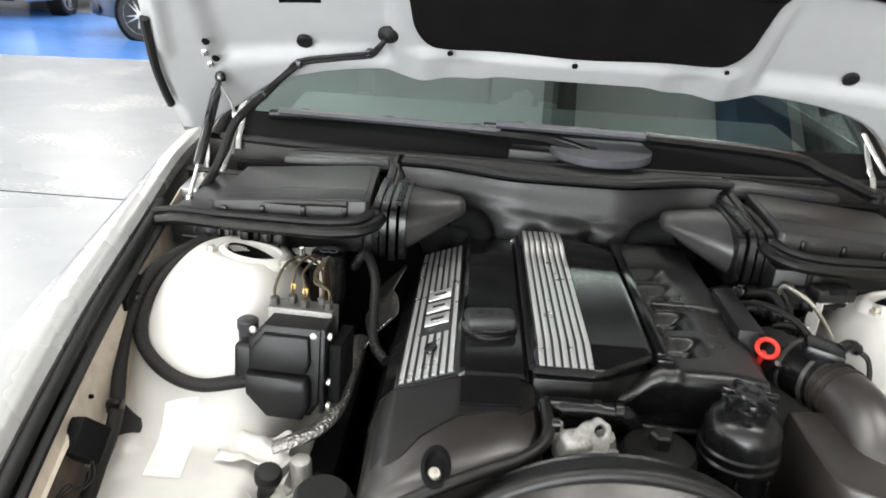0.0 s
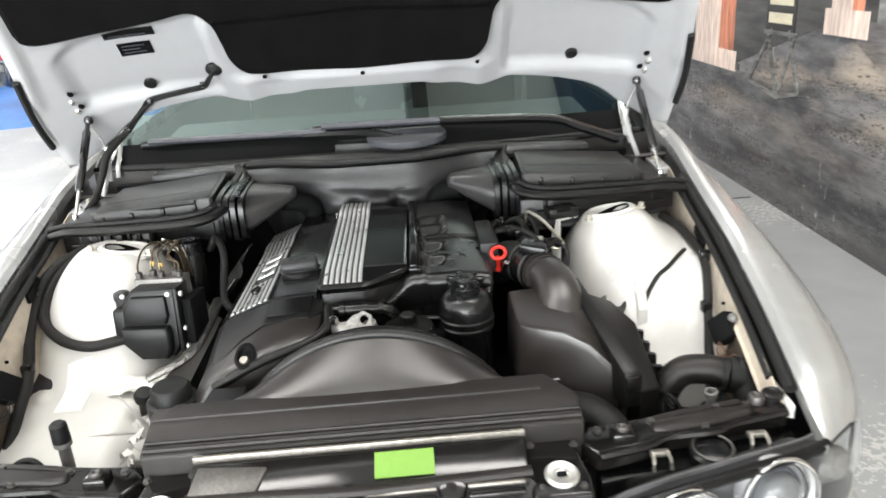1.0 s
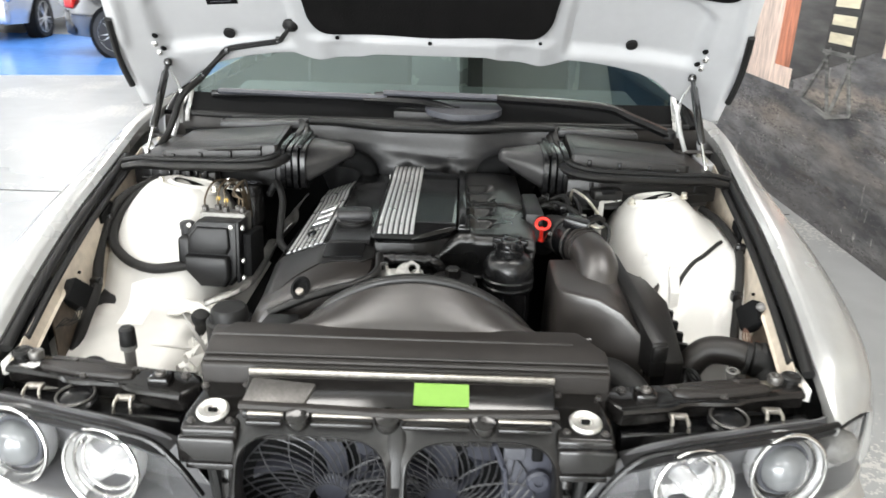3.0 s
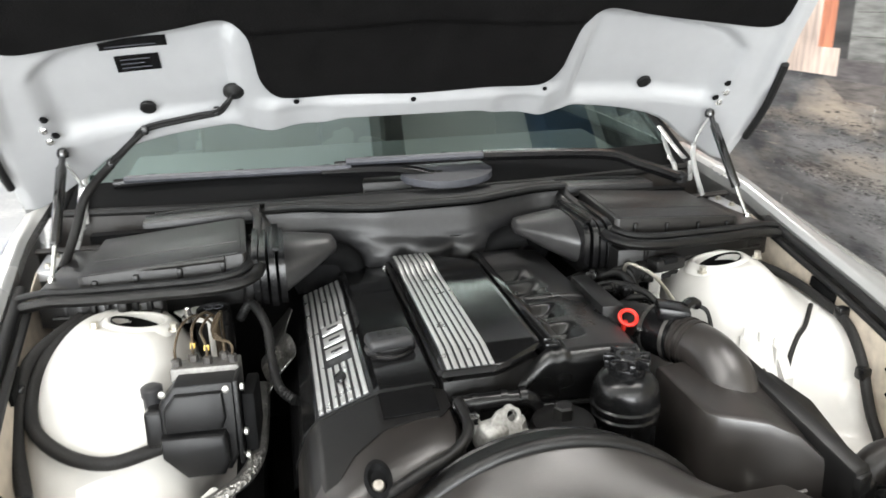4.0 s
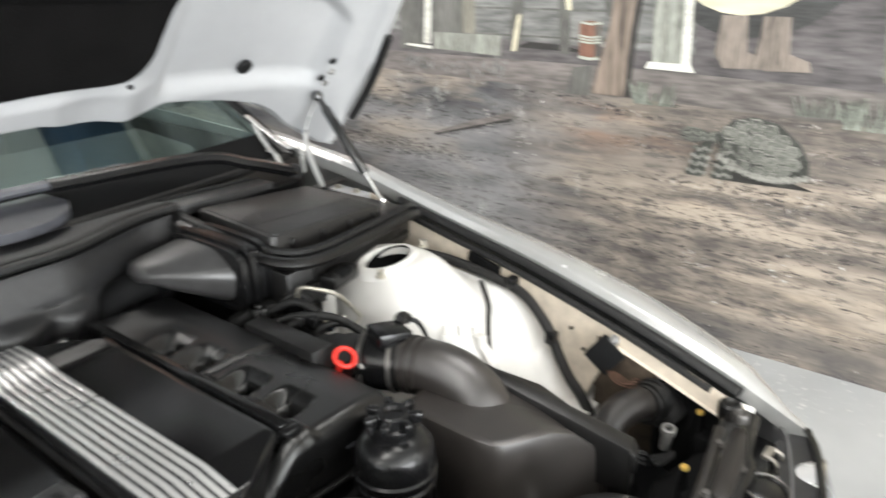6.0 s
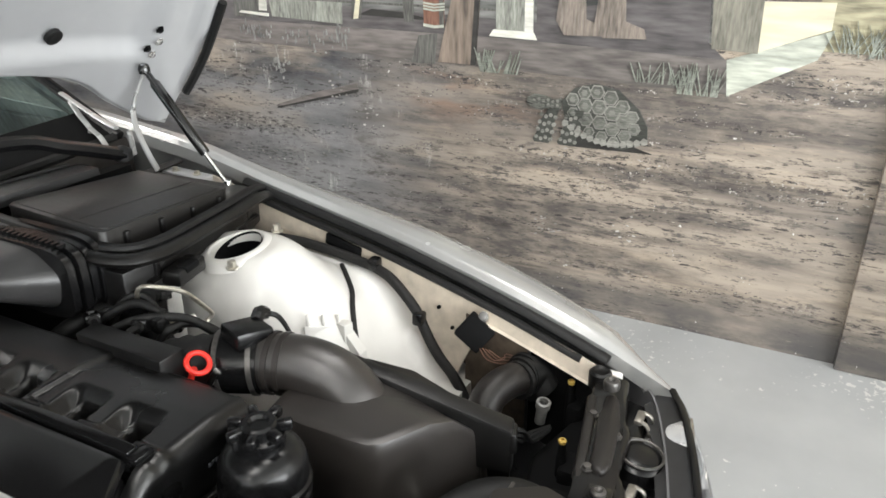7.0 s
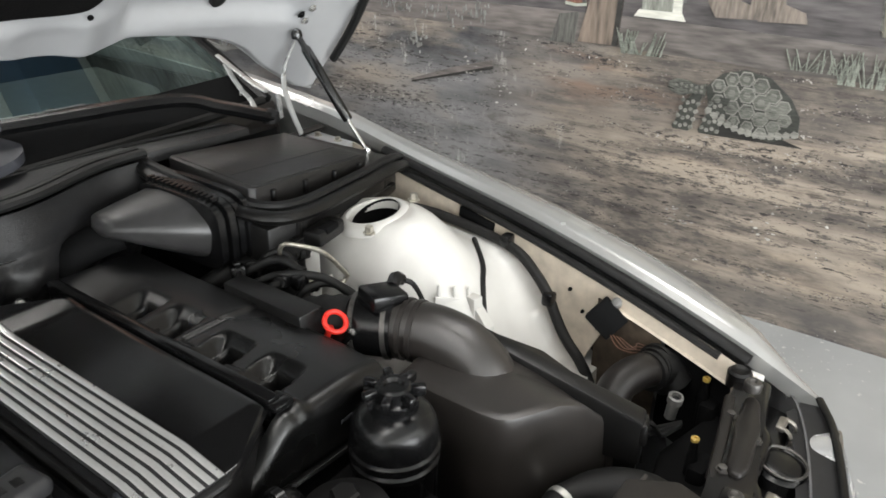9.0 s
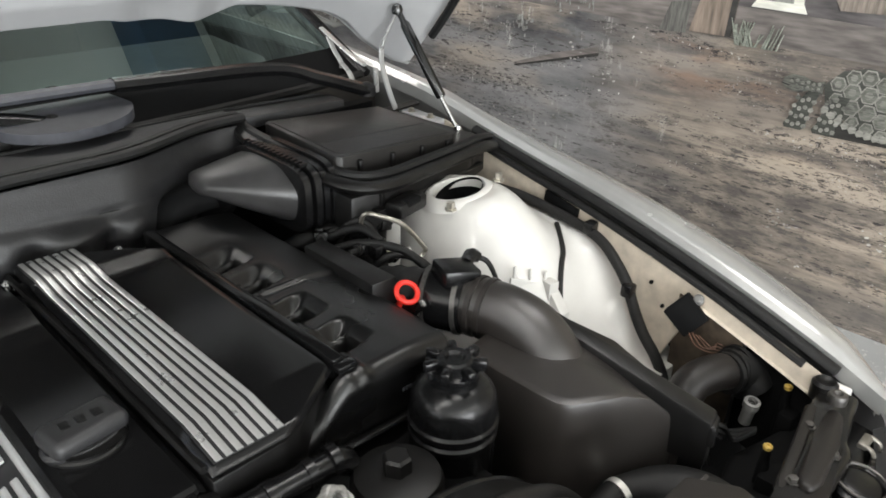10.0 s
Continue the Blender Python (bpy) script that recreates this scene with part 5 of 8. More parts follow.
def headlamp(sx):
    lamp = new("headlamp")
    lamp.parent = car
    tagged(lamp, "twin round headlamp under a clear lens")
    top = [(0.30, 0.195, 0.575), (0.36, 0.205, 0.655), (0.44, 0.219, 0.675), (0.58, 0.254, 0.679), (0.70, 0.296, 0.672), (0.757, 0.346, 0.670), (0.816, 0.400, 0.652)]
    low = [(0.298, 0.178, 0.540), (0.36, 0.184, 0.545), (0.44, 0.200, 0.548), (0.58, 0.236, 0.556), (0.70, 0.284, 0.557), (0.770, 0.332, 0.555), (0.812, 0.388, 0.553)]

    def at(run, t):
        k = t * (len(run) - 1)
        i = min(int(k), len(run) - 2)
        return Vector(run[i]).lerp(Vector(run[i + 1]), k - i)
    tops, lows = spline(top, 5), spline(low, 5)

    def lens_fn(u, v):
        i = u * (len(tops) - 1)
        k = int(round(i))
        p = tops[k].lerp(lows[k], v)
        p.y -= 0.016 * math.sin(math.pi * v) * math.sin(math.pi * min(1, u * 1.1))
        return (sx * p.x, p.y, p.z)

    def back_fn(u, v):
        x, y, z = lens_fn(u, v)
        return (x, y + (0.050 + 0.055 * v) * smoothstep(1.0, 0.91, v), z)
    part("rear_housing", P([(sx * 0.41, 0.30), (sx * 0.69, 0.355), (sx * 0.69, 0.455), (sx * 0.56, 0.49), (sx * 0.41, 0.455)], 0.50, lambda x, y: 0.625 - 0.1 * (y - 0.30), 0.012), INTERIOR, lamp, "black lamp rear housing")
    n = len(tops) - 1
    ob = part("lens", S(lens_fn, n, 10), LENS, lamp, "clear lamp lens")
    ob.visible_shadow = False
    HOUSE = shader("lamp_bezel", (0.16, 0.16, 0.165), 0.35, 0.3, 0.1, 20)
    part("bezel", S(back_fn, n, 10, 0.003), HOUSE, lamp, "grey lamp bezel")
    part("lens_end", S(lambda u, v: tuple(Vector(lens_fn(0.80 + 0.20 * u, v)) + Vector((-0.006 * sx - 0.02 * sx * (1 - u), 0.008 + 0.02 * (1 - u), 0))), 8, 8, 0.002), LENSEND, lamp, "pale grey end of the lamp bezel")
    part("upper_trim", T([(sx * p.x, p.y + 0.012, p.z + 0.008) for p in tops[:-9:3]], 0.006, 8, 4, 0.8), SMOOTH, lamp)
    part("top_panel", S(lambda u, v: (sx * (0.35 + 0.45 * u), lerp_table([(0.35, 0.205), (0.44, 0.222), (0.58, 0.258), (0.70, 0.300), (0.757, 0.350), (0.80, 0.388)], 0.35 + 0.45 * u) + (0.06 - 0.04 * smoothstep(0.68, 0.72, 0.35 + 0.45 * u)) * v, lerp_table([(0.35, 0.655), (0.44, 0.674), (0.58, 0.678), (0.70, 0.672), (0.757, 0.667), (0.80, 0.655)], 0.35 + 0.45 * u) - 0.006 * v), 18, 4, 0.003), GREYPL_DARK, lamp, "dark plastic top of the lamp housing")
    part("lower_trim", T([(sx * p.x, p.y + 0.003, p.z - 0.010) for p in lows[::3]], 0.008, 8, 4), SILVER, lamp)
    part("lamp_sill", S(lambda u, v: (sx * lows[int(round(u * n))].x, lows[int(round(u * n))].y + 0.004 - 0.045 * v, lows[int(round(u * n))].z - 0.012 - 0.026 * v), n, 3, 0.003), SILVER, lamp, "silver strip under the lamp")
    for cx, cy, cz, r in ((0.462, 0.236, 0.612, 0.066), (0.622, 0.274, 0.620, 0.0655)):
        m = Matrix.Translation((sx * cx, cy, cz)) @ pose(0, 0, 0, 82, 0, sx * 12)
        bowl = part("reflector", L([(r, 0.010), (r * 0.98, 0.0), (r * 0.90, -0.022), (r * 0.72, -0.046), (r * 0.45, -0.062), (0.004, -0.068)], m, 36, False), REFLECT, lamp, "bright reflector bowl")
        ring = bmesh.new()
        ring_mesh(ring, m @ Matrix.Translation((0, 0, 0.010)), r, 0.0035, 40, 8)
        ring_mesh(ring, m @ Matrix.Translation((0, 0, -0.012)), r * 0.72, 0.003, 36, 6)
        ring_mesh(ring, m @ Matrix.Translation((0, 0, -0.004)), r * 0.87, 0.0035, 36, 6)
        part("lamp_ring", ring, CHROME, bowl)
        if cx > 0.5:
            collar = bmesh.new()
            ring_mesh(collar, m @ Matrix.Translation((0, 0, -0.006)), r * 0.66, 0.004, 36, 8)
            part("projector_collar", collar, GREYPL, bowl)
        else:
            for k in range(-3, 4):
                part("reflector_flute", T([m @ Vector((0.013 * k, 0.018, -0.036)), m @ Vector((0.015 * k, 0.038 - 0.0018 * k * k, -0.022)), m @ Vector((0.016 * k, 0.052 - 0.0026 * k * k, -0.008))], 0.0052, 6, 3, 0.6), CHROME, bowl)
        rr = r * (0.60 if cx > 0.5 else 0.26)
        part("projector" if cx > 0.5 else "bulb_shield", L([(rr, -0.045), (rr * 1.02, 0.0), (rr * 0.9, 0.012), (rr * 0.55, 0.022), (0.003, 0.026)], m, 28), PROJECTOR if cx > 0.5 else REFLECT, bowl)
    part("side_lamp", L([(0.034, -0.02), (0.034, 0.0), (0.024, 0.012), (0.003, 0.016)], Matrix.Translation((sx * 0.731, 0.318, 0.634)) @ pose(0, 0, 0, 80, 0, sx * 30) @ Matrix.Diagonal((1.15, 0.8, 1, 1)), 24), MILKY, lamp)


for side in (-1, 1):
    headlamp(side)


def bumper_fn(u, v):
    a = 2 * u - 1
    x = 0.885 * a
    low = 0.155 + 0.42 * abs(a) ** 6
    z = 0.518 - 0.018 * smoothstep(0.42, 0.30, abs(a)) + 0.055 * abs(a) ** 4 - 0.33 * v
    if v == 0:
        return (x, low + 0.03, z)
    return (x, low - 0.055 * math.sin(min(1, v * 1.6) * math.pi * 0.5) + 0.03 * smoothstep(0.6, 1.0, v), z)


part("bumper", S(bumper_fn, 50, 16, 0.004), SILVER, car, "silver painted front bumper")
part("bumper_strip", T([bumper_fn(u, 0.38) for u in (0.0, 0.06, 0.15, 0.3, 0.5, 0.7, 0.85, 0.94, 1.0)], 0.007, 8, 4), RUBBER, car)

# rest of the body, seen only through the glass and round the edges
SIDE = [(1.7, 0.925, 0.55), (2.2, 0.945, 0.6), (3.0, 0.965, 0.62), (3.7, 0.97, 0.62), (4.2, 0.95, 0.55), (4.7, 0.90, 0.40)]
for sx in (-1, 1):
    def side_fn(u, v, sx=sx):
        y = 1.74 + 2.96 * u
        zt = lerp_table([(a, b) for a, b, c in SIDE], y)
        bow = 0.9 - 0.12 * smoothstep(4.2, 4.75, y) - 0.05 * smoothstep(0.25, 0.0, v) - 0.03 * smoothstep(0.6, 1.0, v)
        return (sx * bow, y, zt - (zt - 0.25) * v)
    part("body_side", S(side_fn, 24, 10, 0.004), SILVER, car)
    part("door_trim", B((sx * 0.835, 2.85, 0.62), (0.02, 2.1, 0.58), 0.004), INTERIOR, car)
    for y in (2.75, 3.75):
        part("pillar", T([(sx * 0.80, y, 0.95), (sx * 0.70, y - (0.05 if y < 3 else 0.25), 1.20), (sx * 0.62, y - (0.1 if y < 3 else 0.5), 1.40)], 0.035, 8, 4), SILVER, car)
    mirror = part("door_mirror", L([(0.02, -0.06), (0.07, -0.05), (0.085, 0.0), (0.075, 0.04), (0.03, 0.06)], Matrix.Translation((sx * 0.98, 2.15, 1.02)) @ pose(0, 0, 0, 78, 0, 0) @ Matrix.Diagonal((1.25, 0.8, 1, 1)), 20), SILVER, car, "silver door mirror")
    part("mirror_foot", T([(sx * 0.86, 2.15, 0.97), (sx * 0.92, 2.15, 0.99)], 0.02, 8, 2), SMOOTH, mirror)
part("roof", S(lambda u, v: ((2 * u - 1) * (0.60 - 0.02 * v), 2.24 + 1.05 * v, 1.43 - 0.04 * (2 * u - 1) ** 2 - 0.02 * (2 * v - 1) ** 2), 12, 12, 0.004), SILVER, car)
part("boot_lid", S(lambda u, v: ((2 * u - 1) * 0.76, 3.98 + 0.7 * v, 0.985 - 0.02 * v - 0.03 * (2 * u - 1) ** 2), 8, 6, 0.004), SILVER, car)
part("tail_panel", B((0, 4.70, 0.62), (1.5, 0.05, 0.66), 0.02), SILVER, car)
part("floor_pan", B((0, 2.6, 0.28), (1.5, 4.0, 0.06)), INTERIOR, car)
part("bulkhead", B((0, 1.47, 0.58), (1.45, 0.03, 0.6)), INTERIOR, car)
DASH = shader("grey_dashboard_skin", (0.085, 0.088, 0.086), 0.6, 0.0, 0.2, 12, bump=0.2, bump_scale=500, spec=0.3)
dash = part("dashboard", P([(-0.58, 1.60), (0.58, 1.60), (0.72, 1.86), (0.72, 2.12), (-0.72, 2.12), (-0.72, 1.86)], 0.60, lambda x, y: 0.90 + 0.06 * (y - 1.62), 0.02), DASH, car, "dark grey dashboard")
for x in (-0.36, 0.36):
    part("seat", B((x, 2.75, 0.80), (0.46, 0.14, 0.62), 0.05, pose(0, 0, 0, -14, 0, 0)), INTERIOR, car)
    part("headrest", B((x, 2.86, 1.18), (0.24, 0.09, 0.16), 0.03), INTERIOR, car)
part("rear_mirror", B((0.0, 2.12, 1.30), (0.24, 0.03, 0.07), 0.012), INTERIOR, car)
for sx in (-1, 1):
    for y in (0.86, 3.69):
        m = Matrix.Translation((sx * 0.76, y, 0.32)) @ pose(0, 0, 0, 0, 90, 0)
        wheel = part("wheel", L([(0.20, -0.10), (0.30, -0.105), (0.318, -0.07), (0.32, 0.0), (0.318, 0.07), (0.30, 0.105), (0.20, 0.10)], m, 32), TYRE, car, "black tyre on an alloy wheel")
        part("rim", L([(0.205, -0.10), (0.21, -0.09), (0.21, 0.09), (0.205, 0.10), (0.06, 0.06)], m, 24), ALU, wheel)

# ---- plenum wall between the filter housings ----
PLENUM = shader("satin_plenum_skin", (0.014, 0.014, 0.0147), 0.42, 0.0, 0.3, 26, bump=0.22, bump_scale=420, rough_vary=0.1, spec=0.45)
plenum = thing("plenum_cover", "black plastic plenum wall with a rubber seal on top", "engine bay cover")


def plenum_edge(a):
    """Top edge across the car, a from -1 to 1."""
    return Vector((0.01 + 0.35 * a, 1.322 + 0.058 * smoothstep(0.25, 0.85, abs(a)), 0.931))


def plenum_fn(u, v):
    a = 2 * u - 1
    p = plenum_edge(a)
    crease = 0.26 + 0.05 * math.sin(a * 4 + 0.6)
    out = 0.014 * smoothstep(0.0, crease, v) + 0.018 * smoothstep(crease, crease + 0.12, v) * (0.5 + 0.5 * math.cos(a * 4.5)) - 0.030 * smoothstep(0.5, 1.0, v)
    folds = 0.006 * math.sin(a * 19 + 3 * v) * smoothstep(0.25, 0.5, v) + 0.0045 * math.sin(a * 37 + 9 * v) * smoothstep(0.3, 0.7, v)
    folds += 0.007 * abs(math.sin(a * 8.5 + 2.2 * v + 0.8)) * smoothstep(0.34, 0.46, v) - 0.004 * smoothstep(0.60, 0.63, v + 0.06 * math.sin(6 * a))
    return (p.x * (1 - 0.16 * v), p.y - out - folds, p.z - 0.012 - 0.20 * v)


part("wall", S(plenum_fn, 120, 40, 0.004), PLENUM, plenum)
part("wall_crease", T([Vector(plenum_fn(u / 16, 0.27 + 0.05 * math.sin((u / 8 - 1) * 4 + 0.6))) + Vector((0, -0.002, 0)) for u in range(1, 16)], 0.0022, 6, 3), SMOOTH, plenum)
part("seal", T([plenum_edge(a / 8) for a in range(-8, 9)], 0.010, 8, 4, 0.8), RUBBER, plenum, "black rubber sealing bead")
part("seal_lip", T([plenum_edge(a / 8) + Vector((0, 0.022, 0.002)) for a in range(-8, 9)], 0.009, 8, 4, 0.5), RUBBER, plenum)
part("shelf", S(lambda u, v: tuple(plenum_edge(2 * u - 1) + Vector((0, 0.02 + (1.43 - plenum_edge(2 * u - 1).y) * v, -0.006 + 0.003 * v))), 30, 4, 0.003), PLENUM, plenum)
for sx in (-1, 1):
    part("shelf_end", P([(sx * 0.352, 1.392), (sx * 0.60, 1.392), (sx * 0.60, 1.448), (sx * 0.352, 1.45)], 0.905, lambda x, y: 0.926 - 0.03 * (abs(x) - 0.36), 0.003), PLENUM, plenum)
part("shelf_edge", T([(-0.58, 1.451, 0.920), (-0.36, 1.453, 0.926), (0, 1.453, 0.928), (0.37, 1.453, 0.926), (0.58, 1.451, 0.920)], 0.004, 6, 4), RUBBER, plenum)
for x, y, z in ((-0.10, 1.272, 0.80), (0.055, 1.27, 0.802)):
    cl = part("clip", B((x, y, z), (0.05, 0.014, 0.012), 0.003), SMOOTH, plenum)
    part("clip_bolt", L([(0.008, 0), (0.008, 0.012), (0.004, 0.016)], Matrix.Translation((x + 0.005, y - 0.008, z - 0.002)), 10), CHROME, cl)

# ---- microfilter housings ----


def filter_housing(sx):
    h = thing("filter_housing", "black plastic cabin air filter housing with a ribbed lid", "filter housing", "filter housings")

    def zt(x, y):
        return 0.922 - 0.105 * (abs(x) - 0.375) + 0.02 * (y - 1.2)
    lid_o = [(0.382, 1.122), (0.676, 1.158), (0.687, 1.166), (0.676, 1.378), (0.398, 1.358), (0.384, 1.347), (0.374, 1.130)]
    lid = part("lid", P([(sx * x, y) for x, y in lid_o], 0.86, lambda x, y: zt(x, y), 0.0022, 2), LIDMAT, h, "satin black filter lid")
    def inset(k):
        cx, cy = 0.53, 1.235
        return [(sx * (cx + (x - cx) * k), cy + (y - cy) * k) for x, y in lid_o]
    part("lid_panel", P(inset(0.93), 0.87, lambda x, y: zt(x, y) + 0.0015, 0.001), LIDMAT, lid)
    part("lid_crease", T([(sx * 0.395, 1.197, zt(0.395, 1.197) + 0.0012), (sx * 0.53, 1.214, zt(0.53, 1.214) + 0.0012), (sx * 0.668, 1.232, zt(0.668, 1.232) + 0.0012)], 0.0013, 6, 3), LIDMAT, lid)
    if sx < 0:
        part("lid_step", T([(sx * 0.415, 1.122, zt(0.415, 1.122) - 0.004), (sx * 0.54, 1.145, zt(0.54, 1.145) - 0.004), (sx * 0.655, 1.166, zt(0.655, 1.166) - 0.004)], 0.006, 6, 3), LIDMAT, lid)
    for x in (0.42, 0.50, 0.58, 0.655):
        part("lid_lug", B((sx * x, 1.120 + (x - 0.385) * 0.125, zt(x, 1.1) - 0.022), (0.010, 0.010, 0.026), 0.002), PLASTIC, lid)
    # tray with a rolled rim
    rim = [(0.356, 1.385, 0.914), (0.345, 1.34, 0.902), (0.350, 1.18, 0.892), (0.368, 1.085, 0.884), (0.43, 1.066, 0.876), (0.55, 1.092, 0.866), (0.66, 1.118, 0.858), (0.73, 1.132, 0.856), (0.785, 1.152, 0.842)]
    part("tray_rim", T([(sx * a, b, c) for a, b, c in rim], 0.0145, 10, 5, 0.75), PLASTIC, h, "rolled black plastic rim")
    part("tray_lip", T([(sx * (a + 0.012), b + 0.02, c + 0.012) for a, b, c in rim], 0.010, 8, 5, 0.7), RUBBER, h)
    part("tray", P([(sx * x, y) for x, y in [(0.36, 1.075 if sx > 0 else 1.17), (0.44, 1.07 if sx > 0 else 1.17), (0.53, 1.09 if sx > 0 else 1.17), (0.68, 1.12), (0.76, 1.15), (0.745, 1.40), (0.36, 1.37)]], 0.80, 0.868, 0.006), PLASTIC, h)
    x0 = 0.40 if sx > 0 else 0.535
    part("skirt", P([(sx * x, y) for x, y in [(x0, 1.088 + 0.2 * (x0 - 0.40)), (0.56, 1.11), (0.70, 1.138), (0.745, 1.16), (0.72, 1.20), (x0, 1.16)]], 0.785, 0.845, 0.004), HORNPL, h)
    # near-black blocks carry the shade of the skirt's recesses
    for x, w in ((0.43, 0.05), (0.515, 0.03), (0.60, 0.06), (0.685, 0.05))[0 if sx > 0 else 2:]:
        part("skirt_recess", B((sx * x, 1.079 + (x - 0.40) * 0.21, 0.818), (w, 0.012, 0.028), 0.003, pose(0, 0, 0, 0, 0, sx * 12)), INTERIOR, h)
    bar = part("tray_bar", T([(sx * x, 1.066 + 0.21 * (x - 0.40), 0.838 - 0.05 * (x - 0.40)) for x in (x0, 0.56, 0.64, 0.73)], 0.0065, 8, 4, 0.7), PLASTIC, h)
    for k in range(7):
        x = x0 + 0.02 + k * (0.70 - x0) / 6.5
        part("tray_post", B((sx * x, 1.068 + 0.21 * (x - 0.40), 0.853 - 0.06 * (x - 0.40)), (0.010, 0.010, 0.034), 0.002, pose(0, 0, 0, 0, 0, sx * 12)), PLASTIC, bar)
    lx = 0.455 if sx > 0 else 0.60
    latch = part("latch", B((sx * lx, (1.05 if sx > 0 else 1.085) + 0.2 * (lx - 0.455), 0.840), (0.075 if sx > 0 else 0.02, 0.035, 0.026), 0.006, pose(0, 0, 0, 0, 0, sx * 12)), PLASTIC, h)
    if sx > 0:
        part("latch_slot", B((sx * lx, 1.040 + 0.2 * (lx - 0.455), 0.850), (0.035, 0.020, 0.012), 0.003, pose(0, 0, 0, 0, 0, sx * 12)), INTERIOR, latch)
    st = part("mount_stud", L([(0.012, -0.004), (0.012, 0.004), (0.006, 0.006), (0.006, 0.020), (0.004, 0.022)], Matrix.Translation((sx * 0.485, 1.06, 0.826)), 12), CHROME, h, "bright mounting stud")
    bolt(h, (sx * 0.755, 1.16, 0.852), 0.007, 0.008, None, ZINC)
    # intake horn towards the middle
    def ring(x, cy, cz, hy, hz, q=0.42, lean=0.0):
        out = []
        for k in range(24):
            a = 2 * math.pi * k / 24
            ca, sa = math.cos(a), math.sin(a)
            out.append((sx * (x + lean * sa), cy + math.copysign(abs(ca) ** q, ca) * hy, cz + math.copysign(abs(sa) ** q, sa) * hz))
        return out
    corners = [(1.322, 0.898), (1.262, 0.909), (1.188, 0.907), (1.136, 0.872), (1.150, 0.818), (1.215, 0.803), (1.322, 0.806)]

    def facet(x, k, ky, kz, cy, cz):
        """The horn's section at x, drawn in by ky and kz towards a centre that slides to (cy, cz)."""
        my, mz = 1.232 + (cy - 1.232) * k, 0.857 + (cz - 0.857) * k
        pts = [(my + (y - 1.232) * ky, mz + (z - 0.857) * kz) for y, z in corners]
        for _ in range(2):
            pts = [q for (a, b), (c, d) in zip(pts, pts[1:] + pts[:1]) for q in ((0.82 * a + 0.18 * c, 0.82 * b + 0.18 * d), (0.18 * a + 0.82 * c, 0.18 * b + 0.82 * d))]
        return [(sx * x, y, z) for y, z in pts]
    part("horn", loft(bmesh.new(), [facet(0.318, 0, 1, 1, 1.268, 0.876), facet(0.306, 0.02, 0.98, 0.97, 1.268, 0.876), facet(0.255, 0.5, 0.70, 0.64, 1.268, 0.876), facet(0.216, 0.9, 0.46, 0.36, 1.268, 0.876), facet(0.206, 1.0, 0.38, 0.29, 1.268, 0.875), facet(0.200, 1.0, 0.28, 0.20, 1.268, 0.873), facet(0.197, 1.0, 0.12, 0.08, 1.268, 0.872)]), HORNPL, h, "tapered plastic air intake horn")
    part("throat", T([(sx * 0.235, 1.278, 0.852), (sx * 0.195, 1.296, 0.842), (sx * 0.168, 1.310, 0.818), (sx * 0.155, 1.312, 0.775)], lambda t: 0.031 + 0.006 * t, 16, 5, 0.8), INTERIOR, h, "soft black rubber throat")
    for x, e in ((0.312, 0.006), (0.330, 0.010), (0.348, 0.006), (0.362, 0.011)):
        part("collar_ring", loft(bmesh.new(), [ring(x - 0.006, 1.226, 0.855, 0.100 + e, 0.051 + e), ring(x + 0.006, 1.226, 0.855, 0.100 + e, 0.051 + e)]), SMOOTH, h)
    for k in range(14):
        part("collar_tooth", B((sx * 0.322, 1.146 + k * 0.0125, 0.914), (0.012, 0.005, 0.006)), SMOOTH, h)
    part("neck", B((sx * 0.375, 1.21, 0.84), (0.03, 0.16, 0.09), 0.02), PLASTIC, h)


for side in (-1, 1):
    filter_housing(side)

# ---- engine ----
# black plastic browned for the warm reflection on its front
FRONTCOV = shader("dark_front_cover", (0.0150, 0.0128, 0.0115), 0.33, 0.0, 0.25, 10, bump=0.12, bump_scale=800, spec=0.75)
CASTING = shader("dull_casting", (0.33, 0.325, 0.31), 0.5, 0.6, 0.35, 60, bump=0.4, bump_scale=260)
engine = thing("engine", "straight six engine under black plastic covers with silver stripes", "engine")


def pitch(y):
    return -0.022 * (y - 0.74) / 0.55


def rear_rise(y):
    return lerp_table([(1.128, 0.0), (1.135, 0.0004), (1.174, 0.0052), (1.181, 0.0052), (1.29, -0.002)], y)


# left cover: sloping striped side, flat crown with filler cap, rounded front
SECTION = [(-0.322, 0.66), (-0.316, 0.70), (-0.300, 0.752), (-0.281, 0.772), (-0.190, 0.806), (-0.182, 0.812), (-0.098, 0.814), (-0.090, 0.808), (-0.086, 0.74), (-0.086, 0.66)]
rings = []
for y, dz, squeeze in ((0.733, -0.06, 1.0), (0.734, -0.006, 1.0), (0.740, -0.001, 1.0), (0.75, 0.0, 1.0), (1.0, pitch(1.0), 1.0), (1.128, pitch(1.128), 1.0), (1.135, pitch(1.135) + 0.0004, 1.0), (1.174, pitch(1.174) + 0.0052, 1.0), (1.181, pitch(1.181) + 0.0052, 1.0), (1.29, pitch(1.29) - 0.002, 0.99), (1.305, pitch(1.30) - 0.03, 0.97), (1.31, pitch(1.3) - 0.08, 0.95)):
    rings.append([(-0.20 + (x + 0.20) * squeeze, y, max(0.60, z + (dz if z > 0.67 else 0) + (0.026 * (min(y, 1.29) - 0.74) if z > 0.807 else 0))) for x, z in SECTION])
cov = part("coil_cover", loft(bmesh.new(), rings), COVER, engine, "black plastic ignition coil cover")
cov.data.set_sharp_from_angle(angle=radians(9))
